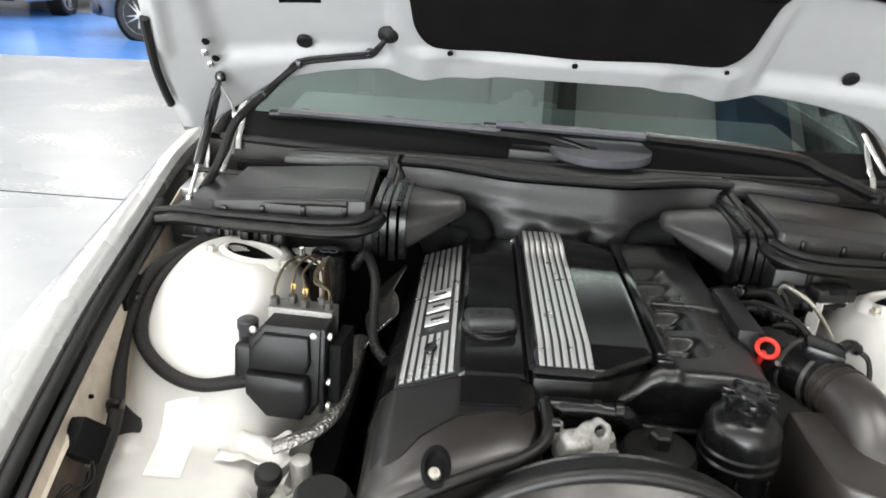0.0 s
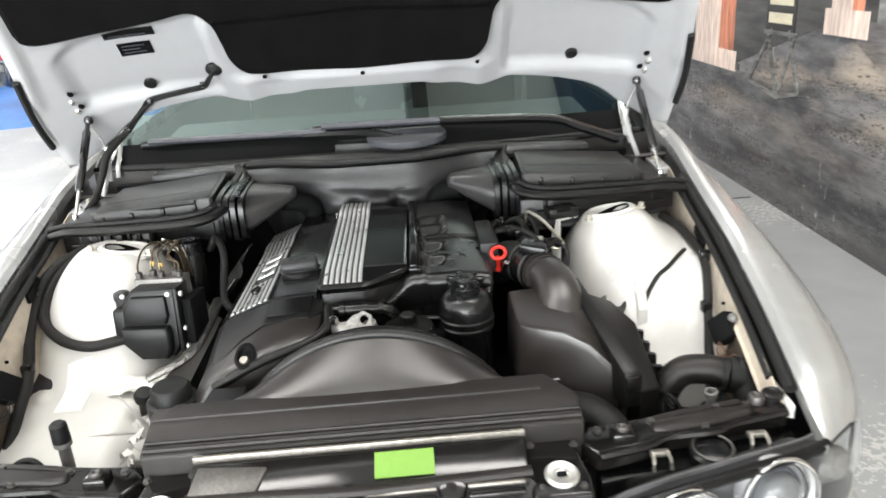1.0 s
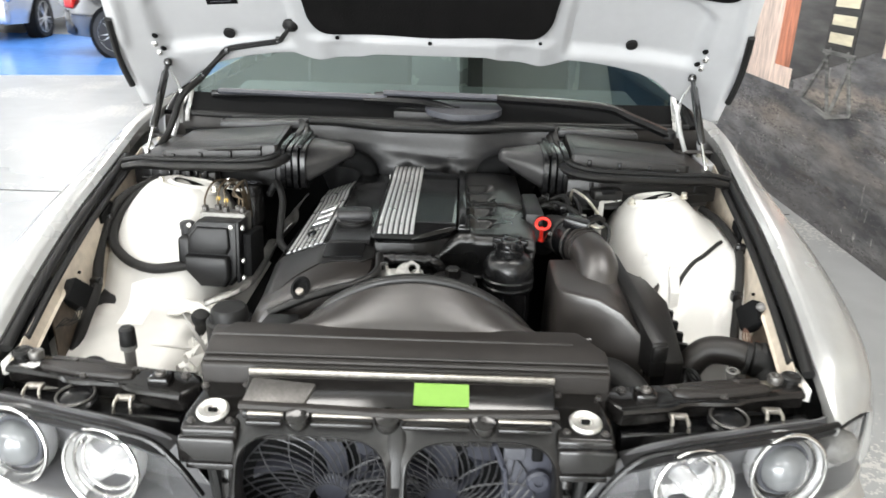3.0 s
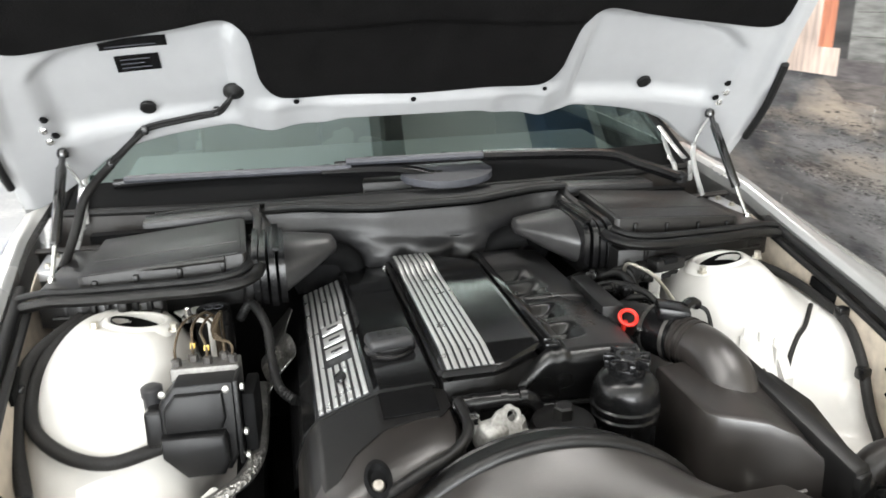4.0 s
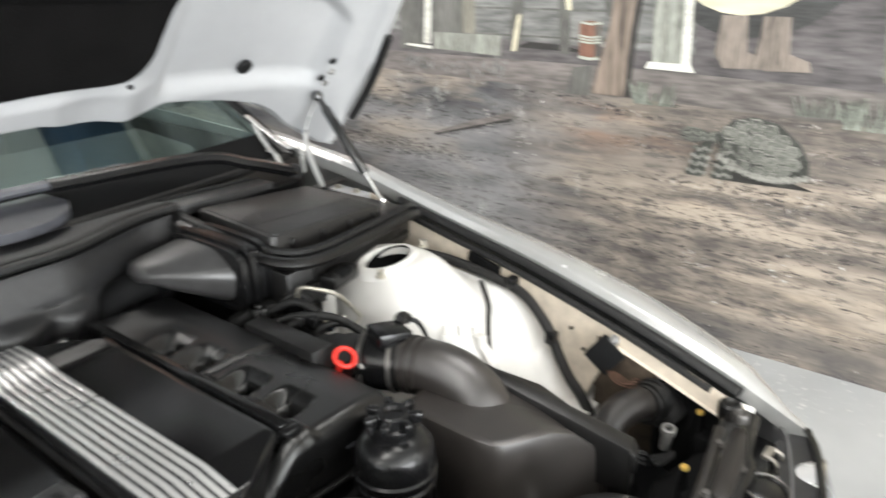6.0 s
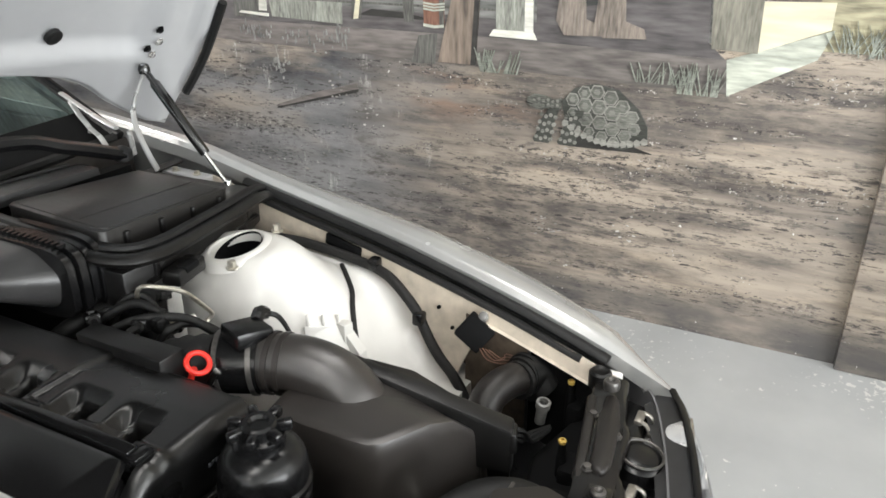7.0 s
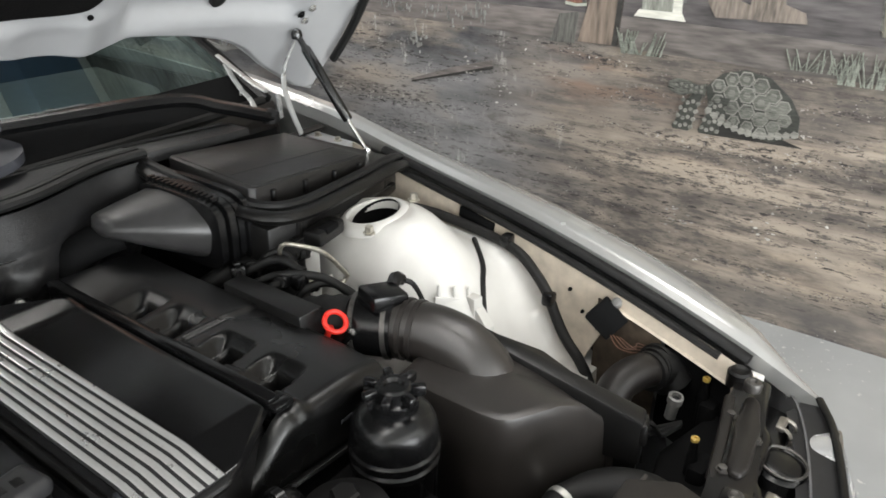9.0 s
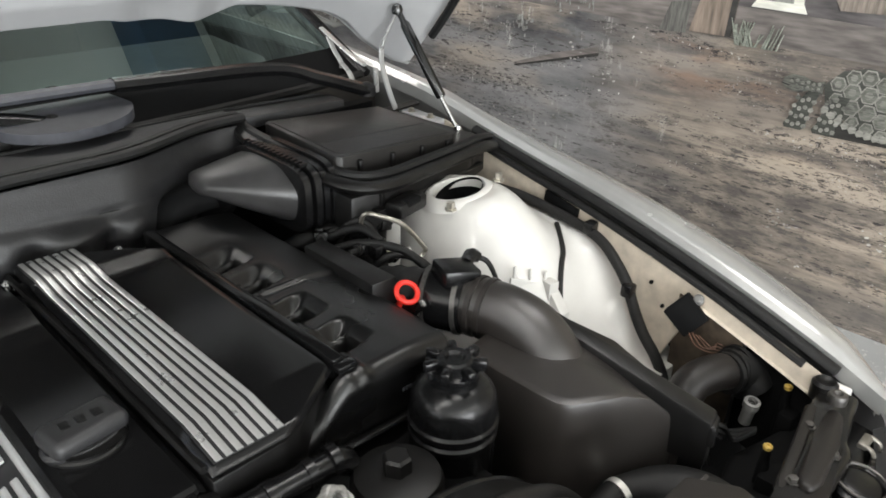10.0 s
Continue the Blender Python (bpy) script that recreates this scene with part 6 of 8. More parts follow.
part("cover_seam", T([(-0.30, 0.733, 0.748), (-0.276, 0.731, 0.772), (-0.19, 0.731, 0.805), (-0.10, 0.731, 0.812)], 0.0022, 6, 2, smooth=False), INTERIOR, cov)
FRONT_RISE = [(0.530, 0.666), (0.533, 0.720), (0.541, 0.750), (0.556, 0.766), (0.58, 0.777), (0.60, 0.783), (0.62, 0.788), (0.650, 0.7945), (0.662, 0.7962), (0.732, 0.806)]
rings = []
for y, za in FRONT_RISE:
    xr = lerp_table([(0.53, -0.258), (0.552, -0.200), (0.575, -0.150), (0.593, -0.106), (0.617, -0.082), (0.645, -0.072), (0.74, -0.074)], y)
    wide = (xr + 0.318) / 0.246
    rings.append([(-0.318 + (x + 0.318) * wide, y, z) for x, z in ((-0.318, 0.60), (-0.312, za - 0.10), (-0.297, za - 0.052), (-0.279, za - 0.034), (-0.19, za - 0.002), (-0.112, za + 0.002), (-0.086, za - 0.006), (-0.072, za - 0.032), (-0.067, 0.60))])
front = part("front_cover", loft(bmesh.new(), rings), FRONTCOV, engine, "black front timing cover with a brown reflection in its colour")


def dark_field_fn(u, v):
    """Raised black plate added where the upper cover reflects dark, its lower edge an arch."""
    x = -0.306 + 0.222 * u
    y0 = lerp_table([(-0.306, 0.585), (-0.26, 0.600), (-0.233, 0.632), (-0.184, 0.655), (-0.141, 0.664), (-0.105, 0.662), (-0.084, 0.690)], x)
    y = y0 + (0.731 - y0) * v
    return (x, y, lerp_table(FRONT_RISE, y) + lerp_table([(-0.312, -0.100), (-0.297, -0.052), (-0.279, -0.034), (-0.19, -0.002), (-0.112, 0.002), (-0.086, -0.006)], x) + 0.0028)


part("dark_reflection_plate", S(dark_field_fn, 40, 14, 0.004), PLASTIC, front)
part("front_flap", S(lambda u, v: (-0.186 + 0.082 * u, 0.672 + 0.058 * v, 0.8025 + 0.004 * u + 0.136 * 0.058 * v), 4, 4, 0.003), COVER, front)
lipr = [(-0.264, 0.526, 0.742), (-0.206, 0.547, 0.763), (-0.155, 0.571, 0.773), (-0.107, 0.592, 0.780), (-0.080, 0.617, 0.786), (-0.069, 0.645, 0.793), (-0.072, 0.692, 0.802)]
part("front_rim", T(lipr, 0.0085, 10, 5), PLASTIC, front)
part("bolt_recess", L([(0.020, 0.0), (0.022, 0.006), (0.016, 0.008), (0.012, 0.0), (0.003, -0.002)], pose(-0.210, 0.568, 0.7745, 24, 0, 0) @ Matrix.Diagonal((0.85, 1.35, 1, 1)), 24), INTERIOR, front)
part("bolt_head", L([(0.009, -0.006), (0.009, 0.004), (0.007, 0.007), (0.003, 0.007)], pose(-0.211, 0.560, 0.7715, 24, 0, 0), 12), STEEL, front)

def strip(points, w, h, tilt=0.0):
    """A flat bar with chamfered edges along y."""
    prof = ((-0.5, -1.0), (-0.5, -0.25), (-0.36, 0.0), (0.36, 0.0), (0.5, -0.25), (0.5, -1.0))
    return loft(bmesh.new(), [[(p[0] + a * w, p[1], p[2] + b * h + a * w * tilt) for a, b in prof] for p in points])


# silver ribs
stripe1 = part("stripe_panel", S(lambda u, v: (-0.277 + 0.081 * u, 0.745 + 0.55 * v, 0.7742 + 0.0305 * u + pitch(0.745 + 0.55 * v) + rear_rise(0.745 + 0.55 * v)), 2, 80, 0.001), TRIMBASE, cov, "striped trim panel with a silver badge")
for k in range(7):
    u = (k + 0.5) / 7
    spans = ((0.75, 1.292),) if k in (0, 1) else ((0.75, 0.885), (1.07, 1.292)) if k in (2, 3, 4, 5) else ((0.75, 1.292),)
    for y0, y1 in spans:
        p = [(-0.277 + 0.081 * u, y, 0.7742 + 0.0305 * u + pitch(y) + 0.0026 + rear_rise(y)) for y in [y0] + [q for q in (1.128, 1.135, 1.174, 1.181) if y0 < q < y1] + [y1]]
        bm = strip(p, 0.0071, 0.0026, math.tan(radians(20.5)))
        part("rib", bm, STRIPE, stripe1)
# the badge: three plain silver blocks and a small dark oval
for k in range(3):
    y = 0.915 + 0.052 * k
    part("badge_block", B((-0.277 + 0.081 * 0.57, y + 0.02, 0.7742 + 0.0305 * 0.57 + pitch(y) + 0.003), (0.042, 0.036, 0.003), 0.001, pose(0, 0, 0, 0, -20.5, 0)), STRIPE, stripe1)
    part("badge_notch", B((-0.277 + 0.081 * 0.57, y + 0.02, 0.7742 + 0.0305 * 0.57 + pitch(y) + 0.0048), (0.022, 0.008, 0.001), 0.0, pose(0, 0, 0, 0, -20.5, 0)), TRIMBASE, stripe1)
part("badge_oval", L([(0.013, 0), (0.012, 0.004), (0.003, 0.005)], pose(-0.234, 0.825, 0.7935, 0, -20.5, 0) @ Matrix.Diagonal((0.8, 1.15, 1, 1)), 20), SMOOTH, stripe1)

# filler cap
capc = (-0.146, 0.872, 0.806)
oilcap = part("filler_cap", L([(0.040, 0.0), (0.040, 0.008), (0.037, 0.010), (0.037, 0.012), (0.039, 0.014)], Matrix.Translation(capc), 28), PLASTIC, engine, "black oval oil filler cap")
grip = pose(capc[0], capc[1], capc[2] + 0.022, 0, 0, 8)
part("cap_grip", B((capc[0], capc[1], capc[2] + 0.022), (0.079, 0.049, 0.022), 0.0095, pose(0, 0, 0, 0, 0, 8), 4), GREYPL_DARK, oilcap)
part("cap_flange", L([(0.036, 0.0), (0.037, 0.004), (0.034, 0.007), (0.020, 0.007)], grip @ Matrix.Translation((0, 0, -0.014)) @ Matrix.Diagonal((1.18, 0.80, 1, 1)), 32), GREYPL_DARK, oilcap)
for k in range(3):
    part("cap_mark", B((capc[0] - 0.016 + 0.016 * k, capc[1], capc[2] + 0.0334), (0.009, 0.012, 0.0008)), PLASTIC, oilcap)

# injector cover on the right
def inj_top(x, y):
    z = 0.844 - 0.014 * (y - 0.79) - 0.16 * max(0, 0.785 - y)
    return z + lerp_table([(1.128, 0.0), (1.136, 0.0004), (1.176, 0.0048), (1.184, 0.0048), (1.30, -0.002)], y)


bm = bmesh.new()


def inj_fn(u, v):
    y = 0.722 + 0.530 * v
    x1 = lerp_table([(0.722, -0.004), (0.732, 0.022), (0.772, 0.088), (1.165, 0.092), (1.185, 0.064), (1.252, -0.018)], y)
    x = -0.088 + (x1 + 0.088) * u
    edge = min(u * (x1 + 0.088), (1 - u) * (x1 + 0.088), v * 0.530, (1 - v) * 0.530)
    return (x, y, inj_top(x, y) - 0.008 * (1 - min(1, edge / 0.008)) ** 2)


icov = part("injector_cover", S(inj_fn, 36, 110, 0.022), COVER, engine, "satin black injector cover with silver stripes")
part("cover_body", P([(-0.086, 0.728), (-0.004, 0.73), (0.02, 0.738), (0.084, 0.776), (0.088, 1.16), (0.058, 1.182), (-0.02, 1.245), (-0.086, 1.247)], 0.74, 0.815, 0.003), PLASTIC, icov)
part("cover_rail", P([(0.090, 0.772), (0.106, 0.772), (0.108, 1.235), (0.092, 1.24)], 0.80, lambda x, y: 0.8455 - 0.014 * (y - 0.79), 0.003), COVER, icov)
part("rail_tab", B((0.101, 0.766, 0.8375), (0.026, 0.016, 0.010), 0.003), COVER, icov)
part("cover_gutter", T([(-0.089, 0.735, 0.828), (-0.089, 1.0, 0.824), (-0.089, 1.28, 0.812)], 0.005, 6, 3), PLASTIC, icov)
for k in range(7):
    x = -0.0765 + 0.0113 * k
    p = [(x, y, inj_top(x, y) + 0.0022) for y in (0.728, 0.755, 0.782, 0.80, 0.95, 1.10, 1.128, 1.136, 1.156, 1.176, 1.184, 1.22, 1.249)]
    part("rib", strip(p, 0.0071, 0.0026), STRIPE, icov)
part("rib_base", S(lambda u, v: (-0.083 + 0.079 * u, 0.726 + 0.524 * v, inj_top(0, 0.726 + 0.524 * v) + 0.0012), 2, 80), TRIMBASE, icov)

# intake manifold: smooth casing with four deep pockets behind the rail, upright front face


def man_top(x, y):
    z = 0.834 - 0.012 * (y - 0.78) - 0.55 * max(0, x - 0.19) ** 1.5
    z -= 0.006 * smoothstep(0.978, 0.970, y) * smoothstep(0.118, 0.128, x)
    for yc in (0.828, 0.917, 1.015, 1.093):
        dy = y - yc - 0.15 * (x - 0.14)
        wide = smoothstep(0.112, 0.118, x) * smoothstep(-0.031, -0.024, dy)
        z -= 0.020 * wide * smoothstep(0.182, 0.146, x) * smoothstep(0.036, 0.016, dy)
        z -= 0.040 * wide * smoothstep(0.164, 0.146, x) * smoothstep(0.014, 0.007, dy)
    z -= 0.004 * math.exp(-((x - 0.106) / 0.006) ** 2)
    return z


def man_fn(u, v):
    y = 0.764 + 0.49 * v
    x = 0.098 + 0.150 * u
    z = man_top(x, y)
    if u == 1:
        z -= 0.05
    if v == 1:
        z -= 0.08
    return (x, y, z)


def man_front(u, v):
    """Front face below a softly rounded edge, running in under the injector cover."""
    x = 0.020 + 0.228 * u
    top = min(man_top(max(x, 0.19 if x > 0.19 else 0.10), 0.766), 0.834) - 0.05 * smoothstep(0.10, 0.03, x)
    a = min(1.0, v / 0.3) * math.pi / 2
    low = 0.095 - 0.025 * smoothstep(0.10, 0.03, x)
    y = 0.764 - 0.020 * math.sin(a) + 0.018 * max(0, v - 0.3)
    z = top - 0.020 * (1 - math.cos(a)) - (low - 0.02) * max(0, v - 0.3) / 0.7
    return (x, y, z)


man = part("intake_manifold", S(man_fn, 75, 170, 0.004), MANIFOLD, engine, "black plastic intake manifold with moulded pockets")
man.data.set_sharp_from_angle(angle=radians(85))
part("manifold_front", S(man_front, 44, 24, 0.004), MANIFOLD, man)
part("manifold_side", P([(0.10, 0.778), (0.236, 0.778), (0.244, 1.24), (0.10, 1.25)], 0.66, 0.765, 0.01), COVER, man)
part("manifold_rim", T([(0.246, 1.10, 0.800), (0.250, 0.95, 0.806), (0.251, 0.84, 0.808), (0.249, 0.79, 0.806), (0.247, 0.758, 0.799), (0.243, 0.748, 0.780), (0.240, 0.750, 0.750), (0.236, 0.756, 0.728)], 0.0085, 10, 6, 0.9), MANIFOLD, man)
part("manifold_sill", T([(0.235, 0.752, 0.733), (0.17, 0.749, 0.735), (0.10, 0.750, 0.738), (0.05, 0.752, 0.742)], 0.006, 8, 4, 0.7), MANIFOLD, man)
for k in range(9):
    if k != 4:
        part("moulded_mark", B((0.172 + 0.0055 * k, 0.7455, 0.779), (0.0035, 0.001, 0.0045)), GREYPL, man)

# breather pipe, lifting eye, castings, filter cap
pipe = part("breather_pipe", T([(-0.075, 0.708, 0.785), (-0.04, 0.700, 0.790), (0.0, 0.698, 0.790), (0.04, 0.700, 0.784), (0.055, 0.705, 0.765)], 0.014, 12, 5), SMOOTH, engine, "black plastic breather pipe")
for x in (-0.045, 0.0, 0.03):
    part("pipe_collar", T([(x - 0.005, 0.6995, 0.790), (x + 0.005, 0.6990, 0.790)], 0.0165, 14, 1, smooth=False), SMOOTH, pipe)
EYE = [(0, 0.015), (60, 0.0155), (120, 0.017), (165, 0.026), (195, 0.044), (225, 0.052), (250, 0.046), (275, 0.032), (310, 0.018), (360, 0.015)]
eyem = pose(-0.002, 0.653, 0.789, 58, 0, 14)


def eye_ring(grow, z, hole=False):
    out = []
    for k in range(40):
        a = 360 * k / 40
        r = 0.0078 + grow if hole else lerp_table(EYE, a) + grow + 0.0012 * math.sin(radians(a * 5))
        out.append(eyem @ Vector((r * math.cos(radians(a)), r * math.sin(radians(a)), z)))
    return out


eye = loft(bmesh.new(), [eye_ring(0, -0.005), eye_ring(0, 0.003), eye_ring(-0.002, 0.005), eye_ring(0.002, 0.005, True), eye_ring(0, 0.003, True), eye_ring(0, -0.005, True)], caps=False)
eyep = part("lifting_eye", eye, CASTING, engine, "bright cast lifting eye")
part("eye_stem", T([(0.006, 0.655, 0.780), (0.012, 0.66, 0.755), (0.015, 0.665, 0.72)], 0.014, 10, 3), CASTING, eyep)
for c, s in (((-0.035, 0.645, 0.765), (0.045, 0.04, 0.045)), ((0.0, 0.635, 0.745), (0.06, 0.05, 0.05)), ((-0.055, 0.655, 0.775), (0.022, 0.022, 0.03))):
    part("casting", B(c, s, 0.012, pose(0, 0, 0, 10, 6, 25), 3), CASTING, eyep)
part("casting_bolt", L([(0.010, 0), (0.010, 0.01), (0.006, 0.012)], Matrix.Translation((-0.06, 0.65, 0.79)), 6), CHROME, eyep)
oilf = part("oil_filter_cap", L([(0.050, -0.08), (0.050, -0.006), (0.046, 0.004), (0.030, 0.008), (0.018, 0.009)], Matrix.Translation((0.080, 0.655, 0.765)), 28), PLASTIC, engine, "black oil filter housing cap")
part("hex", L([(0.016, 0.0), (0.016, 0.018), (0.013, 0.021), (0.004, 0.021)], Matrix.Translation((0.080, 0.655, 0.773)), 6), PLASTIC, oilf)
# block kept near black so the gaps around it read as shade
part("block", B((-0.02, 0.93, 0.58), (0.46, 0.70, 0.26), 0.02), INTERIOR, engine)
dip = part("dipstick", T([(0.279, 0.866, 0.811), (0.2795, 0.872, 0.800), (0.280, 0.880, 0.782), (0.280, 0.883, 0.774)], lambda t: 0.0046 + 0.003 * max(0, t - 0.6) / 0.4, 10, 4), RED, engine, "red plastic dipstick handle")
rg = bmesh.new()
ring_mesh(rg, pose(0.279, 0.857, 0.823, 38, 0, -14), 0.0150, 0.0038, 28, 8)
part("handle_ring", rg, RED, dip)
box2 = part("wiring_box", P([(0.243, 0.886), (0.283, 0.883), (0.280, 1.046), (0.245, 1.044)], 0.77, 0.836, 0.003), PLASTIC, engine, "long black wiring duct")
part("duct_lip", T([(0.284, 0.884, 0.826), (0.283, 0.96, 0.826), (0.281, 1.045, 0.826)], 0.003, 6, 3), PLASTIC, box2)

# ---- fan shroud ----
shroud = thing("fan_shroud", "black plastic radiator fan shroud with a round ring", "fan shroud")
FC, FR = Vector((0.015, 0.525, 0.561)), 0.262


def cone_fn(u, v):
    a = radians(18) + radians(144) * u
    ring = FC + Vector((FR * math.cos(a), 0, FR * math.sin(a)))
    k = math.cos(a)
    base = Vector((0.005 + 0.335 * k, 0.432, min(0.762, 0.62 + 0.5 * math.sin(a))))
    v2 = v ** 0.75
    p = base.lerp(ring, v)
    p.z = base.z + (ring.z - base.z) * v2
    return p


part("cone", S(cone_fn, 40, 12, 0.004), DISH, shroud, "black dished shroud face with a brown sheen in its colour")
arc = [FC + Vector((FR * math.cos(a), 0.0, FR * math.sin(a))) for a in (radians(8 + 16.4 * k) for k in range(11))]
part("ring_lip", T(arc, 0.010, 10, 4), PLASTIC, shroud)
part("ring_band", S(lambda u, v: tuple(FC + Vector(((FR + 0.004 - 0.016 * v) * math.cos(radians(8 + 164 * u)), 0.05 * v, (FR + 0.004 - 0.016 * v) * math.sin(radians(8 + 164 * u))))), 40, 3, 0.004), PLASTIC, shroud)
part("ring_rear_lip", T([FC + (p - FC) * 0.945 + Vector((0, 0.05, 0)) for p in arc], 0.005, 8, 4), SMOOTH, shroud)
part("panel", P([(-0.335, 0.41), (0.29, 0.41), (0.29, 0.445), (-0.335, 0.445)], 0.45, 0.761, 0.004), PLASTICB, shroud)
part("step", P([(-0.27, 0.43), (-0.20, 0.43), (-0.20, 0.51), (-0.26, 0.51)], 0.66, 0.752, 0.004), PLASTIC, shroud)

# ---- fluid reservoir ----
resv = thing("fluid_reservoir", "round black steering fluid reservoir with a star cap", "reservoir")
RX, RY, RZ = 0.193, 0.684, 0.711
RC = Matrix.Translation((RX, RY, RZ))
body = part("body", L([(0.044, -0.16), (0.045, -0.03), (0.047, 0.028), (0.050, 0.032), (0.053, 0.036), (0.053, 0.041), (0.050, 0.044), (0.050, 0.048), (0.054, 0.051), (0.054, 0.057), (0.051, 0.060), (0.0515, 0.076), (0.050, 0.086), (0.046, 0.095), (0.039, 0.102), (0.031, 0.105), (0.0285, 0.106), (0.0285, 0.114), (0.020, 0.114)], RC, 40), SMOOTH, resv)
for k in range(6):
    a = 2 * math.pi * k / 6 + 0.3
    part("body_rib", B((RX + 0.047 * math.cos(a), RY + 0.047 * math.sin(a), RZ - 0.01), (0.008, 0.004, 0.07), 0.0015, pose(0, 0, 0, 0, 0, math.degrees(a))), SMOOTH, body)
cap = part("cap", L([(0.027, 0.112), (0.0285, 0.116), (0.0275, 0.120), (0.022, 0.122), (0.021, 0.134), (0.018, 0.137), (0.012, 0.137), (0.009, 0.133), (0.003, 0.133)], RC, 28), SMOOTH, resv)
for k in range(7):
    a = 2 * math.pi * k / 7
    part("cap_lug", B((RX + 0.028 * math.cos(a), RY + 0.028 * math.sin(a), RZ + 0.129), (0.018, 0.011, 0.013), 0.003, pose(0, 0, 0, 0, 0, math.degrees(a))), SMOOTH, cap)
    part("cap_fin", B((RX + 0.029 * math.cos(a + 0.2), RY + 0.029 * math.sin(a + 0.2), RZ + 0.121), (0.012, 0.003, 0.012), 0.001, pose(0, 0, 0, 0, 0, math.degrees(a + 0.2))), SMOOTH, cap)

# ---- air filter box, elbow, airflow meter and hoses ----
air = thing("air_filter_box", "dark plastic air filter box with an elbow duct", "air filter box")


def az(x, y):
    return 0.779 - 6.0 * max(0, x - 0.34) ** 2 * smoothstep(0.72, 0.53, y)


abox = [(0.284, 0.756), (0.282, 0.69), (0.282, 0.63), (0.285, 0.603), (0.296, 0.588), (0.325, 0.571), (0.357, 0.556), (0.40, 0.542), (0.446, 0.528), (0.460, 0.528), (0.464, 0.54), (0.458, 0.60), (0.445, 0.68), (0.43, 0.756), (0.38, 0.762), (0.33, 0.762)]
rings = []
for k, dz in ((0.05, 0), (0.3, 0), (0.6, 0), (0.85, 0), (0.95, 0), (0.985, -0.002), (1.0, -0.007), (1.012, -0.02), (1.03, -0.06), (1.05, -0.14), (1.05, -0.27)):
    rings.append([(0.37 + (x - 0.37) * k, 0.66 + (y - 0.66) * k, az(0.37 + (x - 0.37) * min(k, 1), 0.66 + (y - 0.66) * min(k, 1)) + dz) for x, y in abox])
ab = part("box", loft(bmesh.new(), rings), DISH, air, "black moulded filter box with a brown sheen in its colour")
part("face_ridge", T([(0.445, 0.534, 0.704), (0.446, 0.524, 0.685), (0.446, 0.520, 0.64), (0.447, 0.518, 0.58)], 0.006, 8, 4), PLASTICB, ab)
part("lid_flange", P([(0.424, 0.745), (0.478, 0.492), (0.522, 0.515), (0.523, 0.672), (0.49, 0.735)], 0.60, lambda x, y: 0.766 - 0.39 * (x - 0.436) - 0.33 * (0.689 - min(y, 0.70)), 0.005), PLASTIC, ab)
part("lid_rail", P([(0.398, 0.745), (0.424, 0.745), (0.478, 0.488), (0.446, 0.480)], 0.66, lambda x, y: 0.803 - 0.29 * (0.74 - y), 0.006), PLASTIC, air, "raised black edge of the filter lid")
for k in range(6):
    t = k / 6
    part("side_rib", P([(0.50 + 0.02 * t, 0.73 - 0.20 * t), (0.545 + 0.02 * t, 0.70 - 0.18 * t), (0.545 + 0.02 * t, 0.690 - 0.18 * t), (0.50 + 0.02 * t, 0.715 - 0.20 * t)], 0.56, 0.695 - 0.06 * t), PLASTIC, ab)
part("lid_clip", B((0.462, 0.486, 0.706), (0.032, 0.014, 0.034), 0.005, pose(0, 0, 0, 0, 0, 20)), PLASTIC, ab)
elbow = part("elbow", T([(0.352, 0.835, 0.790), (0.366, 0.795, 0.792), (0.376, 0.755, 0.789), (0.381, 0.715, 0.776), (0.379, 0.682, 0.748), (0.374, 0.665, 0.70)], lambda t: 0.040 + 0.008 * t, 20, 6), DISH, air, "curved intake elbow")
for k, t in enumerate((0.0, 0.012)):
    part("elbow_bead", T([(0.362 + t * 0.4, 0.806 - 1.3 * t, 0.7915), (0.364 + t * 0.4, 0.799 - 1.3 * t, 0.7915)], 0.0445, 24, 1, smooth=False), PLASTICB, elbow)
maf = part("airflow_meter", T([(0.336, 0.872, 0.788), (0.358, 0.815, 0.791)], 0.0435, 24, 1, smooth=False), SMOOTH, air, "black airflow meter")
part("meter_block", B((0.352, 0.836, 0.836), (0.056, 0.050, 0.024), 0.005, pose(0, 0, 0, 0, 8, -20)), SMOOTH, maf)
part("meter_plug", T([(0.378, 0.842, 0.838), (0.396, 0.850, 0.842), (0.41, 0.852, 0.834)], 0.010, 8, 4), SMOOTH, maf)
for y in (0.87, 0.826):
    part("clamp", T([(0.353 - 0.38 * (y - 0.83), y - 0.003, 0.7895), (0.350 - 0.38 * (y - 0.83), y + 0.003, 0.7890)], 0.0448, 24, 1, smooth=False), DULL, maf)
part("clamp_screw", T([(0.290, 0.852, 0.788), (0.294, 0.842, 0.806)], 0.006, 8, 1, smooth=False), CHROME, maf)
part("rubber_boot", T([(0.332, 0.875, 0.788), (0.315, 0.915, 0.784), (0.305, 0.95, 0.77), (0.295, 0.985, 0.735)], lambda t: 0.042 - 0.004 * t, 18, 4, 1.0, 0.003), RUBBER, air, "ribbed black rubber intake boot")
part("hose_loop", T([(0.41, 0.852, 0.834), (0.422, 0.838, 0.825), (0.418, 0.815, 0.80), (0.405, 0.805, 0.775)], 0.004, 6, 5), RUBBER, maf)

